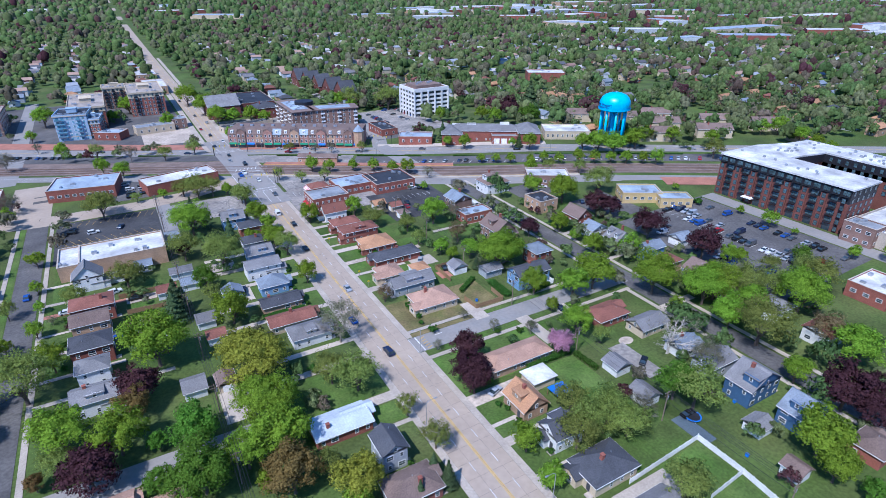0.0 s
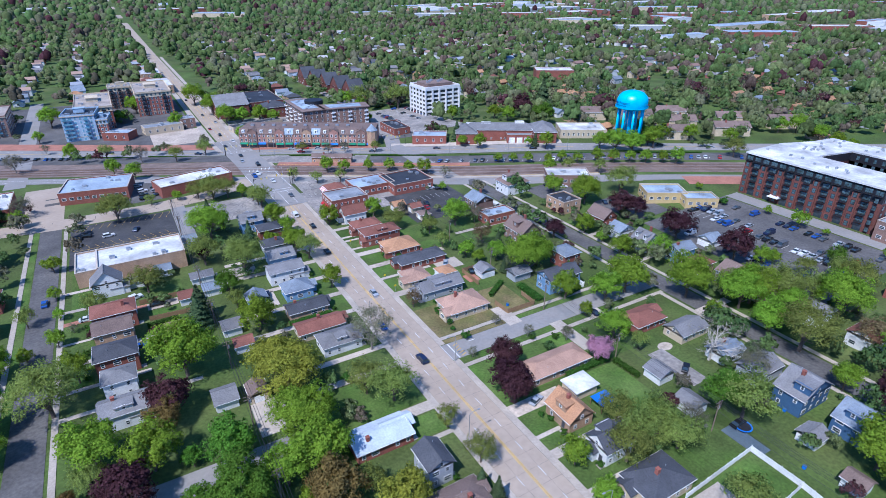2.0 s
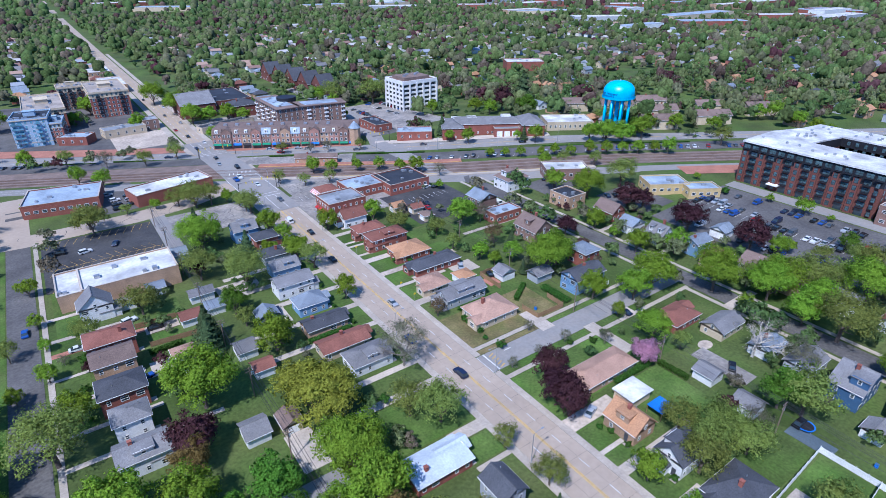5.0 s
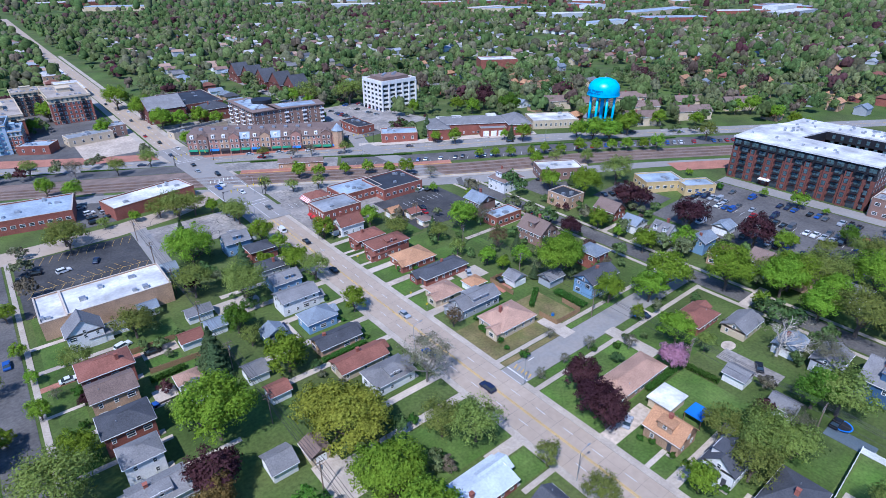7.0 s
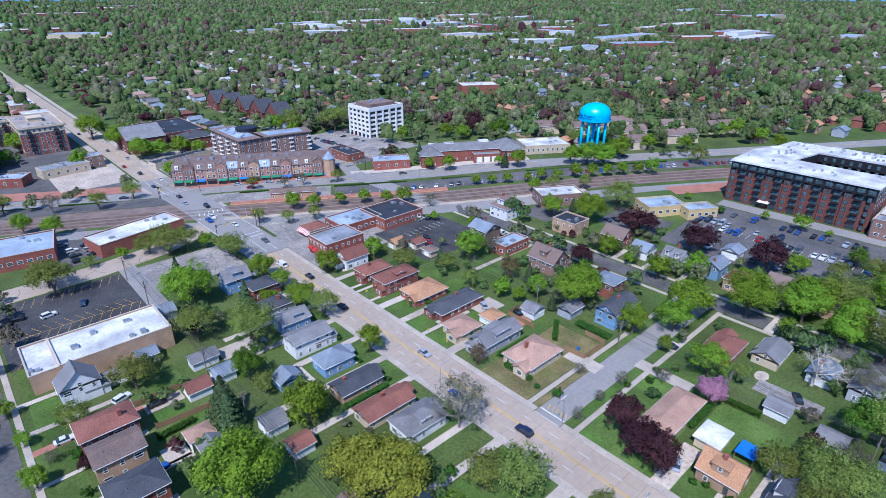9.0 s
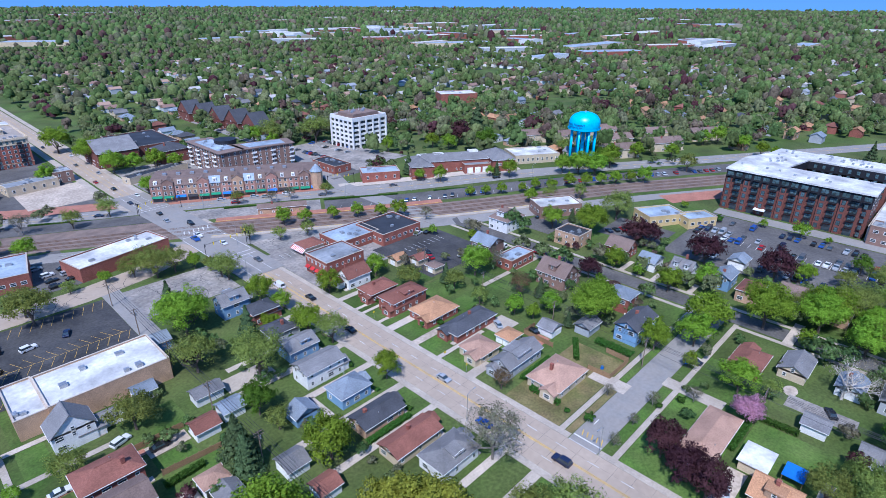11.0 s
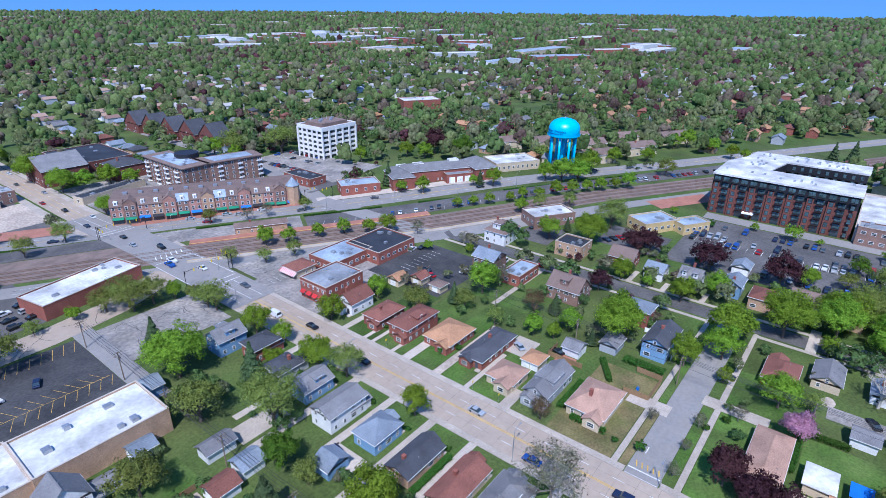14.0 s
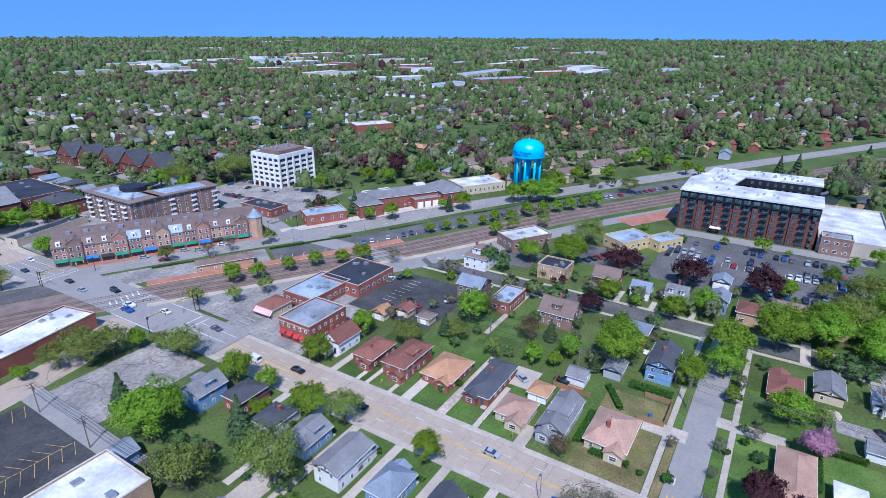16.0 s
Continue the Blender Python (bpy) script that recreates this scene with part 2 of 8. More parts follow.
LEAF = {
    "maple": leaf_mat("maple_leaf", (0.215, 0.34, 0.036)), "olive": leaf_mat("olive_leaf", (0.225, 0.275, 0.066)), "yellow": leaf_mat("yellow_leaf", (0.33, 0.365, 0.055)),
    "dark": leaf_mat("dark_leaf", (0.115, 0.24, 0.032)), "copper": leaf_mat("copper_leaf", (0.062, 0.028, 0.034), 0.2), "bronze": leaf_mat("bronze_leaf", (0.20, 0.135, 0.05)),
    "conifer": leaf_mat("conifer_leaf", (0.075, 0.115, 0.05), 0.15), "bare": leaf_mat("bare_leaf", (0.20, 0.195, 0.125)), "shrub": leaf_mat("shrub_leaf", (0.07, 0.16, 0.03)),
    "sycamore": leaf_mat("sycamore_leaf", (0.30, 0.27, 0.19)), "blossom": leaf_mat("blossom_leaf", (0.6, 0.32, 0.42)), "russet": leaf_mat("russet_leaf", (0.22, 0.165, 0.085)),
}
MAT["woods"] = wood_mat("woods")


# ---- ground shape ----
def smooth(a, b, v):
    u = min(1.0, max(0.0, (v - a) / (b - a)))
    return u * u * (3 - 2 * u)


def gz(x, y):
    """Height of the land: a low rise to the east, a dip beyond the railway, hills on the horizon."""
    r = math.hypot(x, y)
    return 3.2 * smooth(140, 250, x) * (1 - smooth(330, 450, y)) - 4.0 * smooth(320, 430, y) * (1 - smooth(150, 260, x) * 0.3) + 27 * smooth(1500, 4900, r)


RA = math.atan2(-0.5178, 0.8555)
RC, RS = 0.8555, -0.5178


def rail_xy(s, n):
    """Along (s) and across (n) the railway, which runs askew to the streets."""
    return s * RC - n * RS, s * RS + n * RC


# ---- mesh helpers ----
class Shape:
    def __init__(self):
        self.v, self.f = [], []

    def add(self, vs, fs):
        o = len(self.v)
        self.v += [tuple(p) for p in vs]
        self.f += [tuple(i + o for i in f) for f in fs]
        return self

    def box(self, x0, y0, z0, x1, y1, z1):
        return self.add([(x0, y0, z0), (x1, y0, z0), (x1, y1, z0), (x0, y1, z0), (x0, y0, z1), (x1, y0, z1), (x1, y1, z1), (x0, y1, z1)],
                        [(3, 2, 1, 0), (4, 5, 6, 7), (0, 1, 5, 4), (1, 2, 6, 5), (2, 3, 7, 6), (3, 0, 4, 7)])

    def prism(self, pts, z0, z1):
        n = len(pts)
        return self.add([(x, y, z0) for x, y in pts] + [(x, y, z1) for x, y in pts],
                        [tuple(range(n))[::-1], tuple(range(n, 2 * n))] + [(i, (i + 1) % n, n + (i + 1) % n, n + i) for i in range(n)])

    def slab(self, quad, t):
        """A roof plane of thickness t below the four or three given corners."""
        n = len(quad)
        return self.add(list(quad) + [(x, y, z - t) for x, y, z in quad], [tuple(range(n)), tuple(range(n, 2 * n))[::-1]] + [(i, n + i, n + (i + 1) % n, (i + 1) % n) for i in range(n)])

    def tube(self, p, q, r0, r1, n=6):
        p, q = Vector(p), Vector(q)
        a = (q - p).normalized()
        u = a.orthogonal().normalized()
        w = a.cross(u)
        ring = [(math.cos(k * 2 * math.pi / n), math.sin(k * 2 * math.pi / n)) for k in range(n)]
        vs = [p + (u * c + w * s) * r0 for c, s in ring] + [q + (u * c + w * s) * r1 for c, s in ring]
        return self.add(vs, [(i, (i + 1) % n, n + (i + 1) % n, n + i) for i in range(n)] + [tuple(range(n))[::-1], tuple(range(n, 2 * n))])

    def lathe(self, prof, n=24):
        o = len(self.v)
        for r, z in prof:
            self.v += [(r * math.cos(k * 2 * math.pi / n), r * math.sin(k * 2 * math.pi / n), z) for k in range(n)]
        for j in range(len(prof) - 1):
            self.f += [(o + j * n + i, o + j * n + (i + 1) % n, o + (j + 1) * n + (i + 1) % n, o + (j + 1) * n + i) for i in range(n)]
        return self

    def mesh(self, name, material, soft=False):
        me = bpy.data.meshes.new(name)
        me.from_pydata(self.v, [], self.f)
        me.materials.append(MAT[material] if isinstance(material, str) else material)
        if soft:
            me.polygons.foreach_set("use_smooth", [True] * len(me.polygons))
        me.update()
        return me


def part(name, shape, material, parent, label="", soft=False):
    me = shape if isinstance(shape, bpy.types.Mesh) else shape.mesh(name, material, soft)
    ob = new(name, me)
    ob.parent = parent
    return tagged(ob, label) if label else ob


def placed(name, me, parent, m):
    ob = new(name, me)
    ob.parent = parent
    ob.matrix_basis = m
    return ob


def thing(name, x, y, label, category, rz=0.0, group="", z=None, kind=""):
    ob = new(name)
    ob.empty_display_size = 0.3
    ob.matrix_basis = pose(x, y, gz(x, y) if z is None else z, 0, 0, rz)
    return tagged(ob, label, category, group, kind)


def sheet(name, outline_fn, material, label, category, kind="structure"):
    ob = new(name, outline_fn.mesh(name, material))
    return tagged(ob, label, category, "", kind)


def strip(shape, pts, w0, w1, up, step=8.0, deep=0.0):
    """A ribbon that follows the land along pts, from w0 to w1 beside the line (left is plus); deep gives it an edge."""
    line = []
    for (xa, ya), (xb, yb) in zip(pts, pts[1:]):
        n = max(1, int(math.hypot(xb - xa, yb - ya) / step))
        line += [(xa + (xb - xa) * i / n, ya + (yb - ya) * i / n) for i in range(n)]
    line.append(pts[-1])
    o, m = len(shape.v), len(line)
    cols = max(1, int(abs(w1 - w0) / 12))
    for i, (x, y) in enumerate(line):
        a, b = line[max(0, i - 1)], line[min(m - 1, i + 1)]
        dx, dy = b[0] - a[0], b[1] - a[1]
        d = math.hypot(dx, dy) or 1
        for k in range(cols + 1):
            wv = w0 + (w1 - w0) * k / cols
            px, py = x - dy / d * wv, y + dx / d * wv
            shape.v.append((px, py, gz(px, py) + up))
    c = cols + 1
    shape.f += [(o + i * c + k, o + i * c + k + 1, o + (i + 1) * c + k + 1, o + (i + 1) * c + k) for i in range(m - 1) for k in range(cols)]
    if deep:
        for k, flip in ((0, 1), (cols, 0)):
            q = len(shape.v)
            for i in range(m):
                x, y, z = shape.v[o + i * c + k]
                shape.v.append((x, y, z - deep))
            shape.f += [(o + i * c + k, o + (i + 1) * c + k, q + i + 1, q + i) for i in range(m - 1)]
    return shape


def patch(x0, y0, x1, y1, up, deep=0.15):
    return strip(Shape(), [((x0 + x1) / 2, y0), ((x0 + x1) / 2, y1)], -(x1 - x0) / 2, (x1 - x0) / 2, up, 8, deep)


# ---- the land ----
def land():
    s = Shape()
    near = [-260 + 10 * i for i in range(73)]
    xs = [-4900, -3800, -2900, -2200, -1700, -1300, -1000, -780, -600, -450, -340] + near + [500, 580, 700, 850, 1050, 1300, 1600, 1900, 2300, 2800, 3400, 4100, 4900]
    neary = [-80 + 10 * i for i in range(72)]
    ys = [-4900, -3800, -2900, -2200, -1600, -1200, -900, -650, -450, -300, -180] + neary + [680, 780, 900, 1050, 1250, 1500, 1800, 2200, 2700, 3300, 4000, 4900]
    for y in ys:
        for x in xs:
            r = math.hypot(x, y)
            k = min(1.0, 4890 / r) if r else 1.0
            s.v.append((x * k, y * k, gz(x * k, y * k)))
    w = len(xs)
    s.f = [(j * w + i, j * w + i + 1, (j + 1) * w + i + 1, (j + 1) * w + i) for j in range(len(ys) - 1) for i in range(w - 1)]
    return s


sheet("ground", land(), "grass", "grassy flat suburban land reaching the horizon", "ground")

# ---- roads: the main road runs along y, the railway askew ----
MAIN = [(55.5, -150), (55.5, 330), (54.5, 420), (52.5, 950), (56, 3300)]
sheet("road_1", strip(Shape(), MAIN, -6.2, 6.2, 0.10), "concrete_road", "worn tan concrete four-lane main road", "road")


def rail_line(n, s0=-420, s1=1080, step=30):
    k = int((s1 - s0) / step)
    return [rail_xy(s0 + (s1 - s0) * i / k, n) for i in range(k + 1)]


sheet("road_2", strip(Shape(), rail_line(346.5), -7.5, 7.5, 0.09), "grey_road", "grey asphalt highway beside the railway", "road")
sheet("road_3", strip(Shape(), rail_line(289, -420, 90), -5, 5, 0.08), "grey_road", "grey road along the south side of the railway", "road")
sheet("road_15", strip(Shape(), rail_line(289, 85, 168), -4, 4, 0.085), "grey_road", "pale concrete street beside the railway", "road")
sheet("road_4", strip(Shape(), [(61.7, 124.3), (150, 124.3)], -3.9, 3.9, 0.09), "grey_road", "pale concrete side street", "road")
sheet("road_5", strip(Shape(), [(150, -40), (150, 250)], -4, 4, 0.085), "asphalt", "dark asphalt residential street", "road")
sheet("road_6", strip(Shape(), [(-42.4, -60), (-42.4, 330)], -4, 4, 0.085), "asphalt", "grey residential street", "road")
sheet("road_7", strip(Shape(), [(-38.4, 112), (14, 112)], -3.6, 3.6, 0.085), "grey_road", "grey side street with kerbs", "road")
sheet("road_8", strip(Shape(), [(143.5, 250), (143.5, 330), (152, 352), (170, 420), (172, 620)], -5, 5, 0.11), "grey_road", "grey cross street over the railway", "road")
sheet("railway_bed", strip(Shape(), rail_line(306), -8.5, 8.5, 0.16, deep=0.2), "ballast", "brown ballast bed of a three-track railway", "railway")


# ---- houses ----
def window_mesh(w, h):
    f = Shape()
    f.box(-w / 2, -0.05, -h / 2, -w / 2 + 0.12, 0.05, h / 2).box(w / 2 - 0.12, -0.05, -h / 2, w / 2, 0.05, h / 2)
    f.box(-w / 2, -0.05, -h / 2, w / 2, 0.05, -h / 2 + 0.12).box(-w / 2, -0.05, h / 2 - 0.12, w / 2, 0.05, h / 2).box(-w / 2, -0.04, -0.05, w / 2, 0.04, 0.05)
    p = Shape().box(-w / 2 + 0.1, -0.02, -h / 2 + 0.1, w / 2 - 0.1, 0.02, h / 2 - 0.1)
    return f.mesh("window", "trim"), p.mesh("pane", "glass")


WIN = {"small": window_mesh(0.95, 1.3), "wide": window_mesh(1.9, 1.4), "tall": window_mesh(1.3, 1.9)}
DOOR = Shape().box(-0.5, -0.06, 0, 0.5, 0.06, 2.05).mesh("door", "dark_shingle")
GARAGE = Shape()
for _k in range(4):
    GARAGE.box(-1.3, -0.07, 0.02 + _k * 0.53, 1.3, 0.05, 0.02 + _k * 0.53 + 0.5)
GARAGE = GARAGE.mesh("garage_door", "white_vinyl")
VENT = Shape().tube((0, 0, -0.2), (0, 0, 0.45), 0.09, 0.09, 6).mesh("vent_pipe", "steel")


def joined_window(w, h, frame_mat="trim", pane_mat="glass"):
    """Frame and pane in one mesh, for windows too far off to tell their parts."""
    s = Shape().box(-w / 2, -0.04, -h / 2, w / 2, 0.04, h / 2)
    g = Shape().box(-w / 2 + 0.14, -0.06, -h / 2 + 0.14, w / 2 - 0.14, 0.06, -0.05).box(-w / 2 + 0.14, -0.06, 0.05, w / 2 - 0.14, 0.06, h / 2 - 0.14)
    s.add(g.v, g.f)
    me = s.mesh("window", frame_mat)
    me.materials.append(MAT[pane_mat])
    me.polygons.foreach_set("material_index", [0] * 6 + [1] * 12)
    return me


FAR_WIN = {"small": joined_window(0.95, 1.3), "wide": joined_window(1.9, 1.4), "tall": joined_window(1.3, 1.9)}


def add_window(h, kind, x, y, z, rz):
    px, py = h.matrix_basis.translation.xy
    if px > 112 or py > 250:
        placed("window", FAR_WIN[kind], h, pose(x, y, z, 0, 0, rz))
        return
    w = placed("window", WIN[kind][0], h, pose(x, y, z, 0, 0, rz))
    placed("pane", WIN[kind][1], w, Matrix())


def roof_shape(w, d, h, kind, axis, pitch):
    """Eaves w by d at height h; returns the roof and the gable-end wall pieces."""
    r, g = Shape(), Shape()
    a, b = (w / 2, d / 2) if axis == "x" else (d / 2, w / 2)

    def P(u, v, z):
        return (u, v, z) if axis == "x" else (-v, u, z)
    t = 0.22
    if kind == "hip":
        k = max(0.0, a - b)
        z = h + b * pitch
        if k < 0.3:
            k = 0.3
        r.slab([P(-a, -b, h), P(a, -b, h), P(k, 0, z), P(-k, 0, z)], t).slab([P(a, b, h), P(-a, b, h), P(-k, 0, z), P(k, 0, z)], t)
        r.slab([P(a, -b, h), P(a, b, h), P(k, 0, z)], t).slab([P(-a, b, h), P(-a, -b, h), P(-k, 0, z)], t)
    else:
        z = h + b * pitch
        r.slab([P(-a, -b, h), P(a, -b, h), P(a, 0, z), P(-a, 0, z)], t).slab([P(a, b, h), P(-a, b, h), P(-a, 0, z), P(a, 0, z)], t)
        i, j = a - 0.45, b - 0.45
        zi = h + 0.45 * pitch - t
        for sx in (-1, 1):
            g.add([P(sx * i, -j, zi - 0.6), P(sx * i, j, zi - 0.6), P(sx * i, j, zi), P(sx * i, 0, z - t), P(sx * i, -j, zi),
                   P(sx * (i - 0.2), -j, zi - 0.6), P(sx * (i - 0.2), j, zi - 0.6), P(sx * (i - 0.2), j, zi), P(sx * (i - 0.2), 0, z - t), P(sx * (i - 0.2), -j, zi)],
                  [(0, 1, 2, 3, 4), (9, 8, 7, 6, 5)])
    return r, g, z


def house(x, y, w, d, h, kind, axis, roof_mat, wall_mat, label="", pitch=None, chimney=0, face="", name="house", doors=1, rz=0.0, dormer=""):
    cat = {"garage": "garage", "house": "house", "shed": "shed", "shop": "shop"}[name]
    rng = random.Random(int(x * 31 + y * 17))
    words = {"hip": "hipped", "gable": "gabled"}[kind]
    label = label or "%s-walled %s with %s %s roof" % (wall_mat.replace("_", " "), "detached " + name if name == "garage" else ("two-storey house" if h > 4.6 else "one-storey house"), words, roof_mat.replace("_", " "))
    ob = thing(name, x, y, label, cat, rz, "houses of the neighbourhood" if name == "house" else "")
    pitch = pitch or (0.42 if kind == "hip" else 0.52)
    r, g, top = roof_shape(w, d, h, kind, axis, pitch)
    wx, wy = w / 2 - 0.45, d / 2 - 0.45
    hw = h - 0.05 + 0.45 * pitch - 0.22
    body = Shape().box(-wx, -wy, -0.6, wx, wy, hw)
    o = len(body.v)
    body.v += g.v
    body.f += [tuple(i + o for i in f) for f in g.f]
    part("wall", body, wall_mat, ob)
    part("roof", r, roof_mat, ob)
    ridge = Shape()
    a, b = (w / 2, d / 2) if axis == "x" else (d / 2, w / 2)
    k = a if kind != "hip" else max(0.3, a - b)
    if axis == "x":
        ridge.box(-k, -0.14, top - 0.06, k, 0.14, top + 0.05)
    else:
        ridge.box(-0.14, -k, top - 0.06, 0.14, k, top + 0.05)
    part("ridge_cap", ridge, roof_mat, ob)
    gut = Shape()
    for sx in (-1, 1):
        if kind != "hip" and sx > 0:
            part("gutter", gut, "trim", ob)
            gut = Shape()
        if kind == "hip" or axis == "y":
            gut.box(sx * w / 2 - 0.08, -d / 2, h - 0.24, sx * w / 2 + 0.08, d / 2, h - 0.08)
        if kind == "hip" or axis == "x":
            gut.box(-w / 2, sx * d / 2 - 0.08, h - 0.24, w / 2, sx * d / 2 + 0.08, h - 0.08)
    part("gutter", gut, "trim", ob)
    if chimney or (name == "house" and rng.random() < 0.45):
        cx, cy = rng.uniform(-0.3, 0.3) * w, rng.uniform(-0.2, 0.2) * d
        c = Shape().box(cx - 0.4, cy - 0.4, h - 0.5, cx + 0.4, cy + 0.4, top + 0.7).box(cx - 0.47, cy - 0.47, top + 0.7, cx + 0.47, cy + 0.47, top + 0.82)
        part("chimney", c, "red_brick", ob)
    if name == "house":
        vx, vy = rng.uniform(-0.3, 0.3) * w, rng.uniform(-0.3, 0.3) * d
        dist = abs(vy) if axis == "x" else abs(vx)
        placed("vent_pipe", VENT, ob, pose(vx, vy, top - dist * pitch))
        fl = 2 if h > 4.6 else 1
        for lev in range(fl):
            z = 1.5 + 2.7 * lev
            far = x > 112 or y > 200
            for sy in ((-1,) if far else (-1, 1)):
                n = max(2, int(w / 3.0))
                for i in range(n):
                    px = (i + 0.5) / n * 2 * wx - wx
                    if rng.random() < (0.85 if x < 180 and y < 290 else 0.4):
                        add_window(ob, "wide" if rng.random() < 0.25 else "small", px, sy * (wy + 0.02), z, 0)
            for sx in ((-1,) if far and x > 5 else (-1, 1)):
                n = max(2, int(d / 3.2))
                for i in range(n):
                    if (lev == 0 and i == 0) or (rng.random() < 0.5 and (x > 180 or y > 290)):
                        continue
                    py = (i + 0.5) / n * 2 * wy - wy
                    add_window(ob, "wide" if rng.random() < 0.35 else "small", sx * (wx + 0.02), py, z, 90)
        side = -1 if x > 55 or x < -30 else 1
        if x > 100:
            side = 1
        placed("door", DOOR, ob, pose(side * (wx + 0.03), -wy + 0.5 * 2 * wy / max(2, int(d / 3.2)), 0.25, 0, 0, 90))
        part("step", Shape().box(side * (wx + 0.7) - 0.7, -wy * 0.75 - 0.8, -0.2, side * (wx + 0.7) + 0.7, -wy * 0.75 + 0.8, 0.25), "concrete", ob)
        if kind == "gable" and axis == "x":
            for sx in (-1, 1):
                add_window(ob, "small", sx * (wx + 0.02), 0, h + 0.45, 90)
        elif kind == "gable":
            for sy in (-1, 1):
                add_window(ob, "small", 0, sy * (wy + 0.02), h + 0.45, 0)
        if h < 5.3 and x < 150 and 30 < y < 260 and w > 8.5:
            # front wing or porch with its own lower roof
            out, wd = rng.uniform(1.2, 2.2), min(0.5 * d, 4.4)
            oy = (1 if rng.random() < 0.5 else -1) * (wy - wd / 2 - 0.2)
            xa, xb = sorted((side * (wx - 2.5), side * (wx + out)))
            part("wing_wall", Shape().box(xa, oy - wd / 2, -0.5, xb, oy + wd / 2, 2.75), wall_mat, ob)
            xe = side * (wx + out + 0.4)
            xi = side * 0.5
            zt = 2.75 + (wd / 2 + 0.35) * 0.5
            q = [(xe, oy - wd / 2 - 0.35, 2.7), (xe, oy, zt), (xi, oy, zt), (xi, oy - wd / 2 - 0.35, 2.7)]
            q2 = [(xe, oy + wd / 2 + 0.35, 2.7), (xi, oy + wd / 2 + 0.35, 2.7), (xi, oy, zt), (xe, oy, zt)]
            part("wing_roof", Shape().slab(q if side > 0 else q[::-1], 0.18).slab(q2 if side > 0 else q2[::-1], 0.18), roof_mat, ob)
            gx = side * (wx + out)
            part("wing_gable", Shape().add([(gx, oy - wd / 2, 2.7), (gx, oy + wd / 2, 2.7), (gx, oy, zt - 0.2), (gx - side * 0.2, oy - wd / 2, 2.7), (gx - side * 0.2, oy + wd / 2, 2.7), (gx - side * 0.2, oy, zt - 0.2)], [(0, 1, 2), (5, 4, 3)]), wall_mat, ob)
            add_window(ob, "wide", side * (wx + out + 0.03), oy, 1.5, 90)
    elif name == "garage":
        if face in ("e", "w", ""):
            sx = -1 if face == "w" else 1
            for i in range(doors):
                placed("garage_door", GARAGE, ob, pose(sx * (wx + 0.02), (i - (doors - 1) / 2) * 2.8, 0, 0, 0, 90))
        else:
            sy = -1 if face == "s" else 1
            for i in range(doors):
                placed("garage_door", GARAGE, ob, pose((i - (doors - 1) / 2) * 2.8, sy * (wy + 0.02), 0))
    for q in dormer.split():
        side, pos, wd = q.split(":")
        pos, wd = float(pos), float(wd)
        dm, dr = Shape(), Shape()
        b2 = (d if axis == "x" else w) / 2
        z0, z1 = h + 0.25 * b2 * pitch, h + 0.82 * b2 * pitch
        sg = -1 if side == "-" else 1

        def Q(u, v, z):
            return (u, v, z) if axis == "x" else (v, u, z)
        lo, hi = Q(pos - wd / 2, sg * b2 * 0.75, 0), Q(pos + wd / 2, sg * b2 * 0.1, 0)
        dm.box(min(lo[0], hi[0]), min(lo[1], hi[1]), z0 - 0.5, max(lo[0], hi[0]), max(lo[1], hi[1]), z1)
        part("dormer", dm, wall_mat, ob)
        e = 0.3
        dr.slab([Q(pos - wd / 2 - e, sg * (b2 * 0.75 + e), z1 - 0.05), Q(pos + wd / 2 + e, sg * (b2 * 0.75 + e), z1 - 0.05), Q(pos + wd / 2 + e, 0, z1 + 0.35), Q(pos - wd / 2 - e, 0, z1 + 0.35)][::(1 if (sg < 0) == (axis == "x") else -1)], 0.18)
        part("dormer_roof", dr, roof_mat, ob)
        c = Q(pos, sg * (b2 * 0.75 + 0.03), (z0 + z1) / 2 + 0.2)
        add_window(ob, "small", *c, 0 if axis == "x" else 90)
    return ob


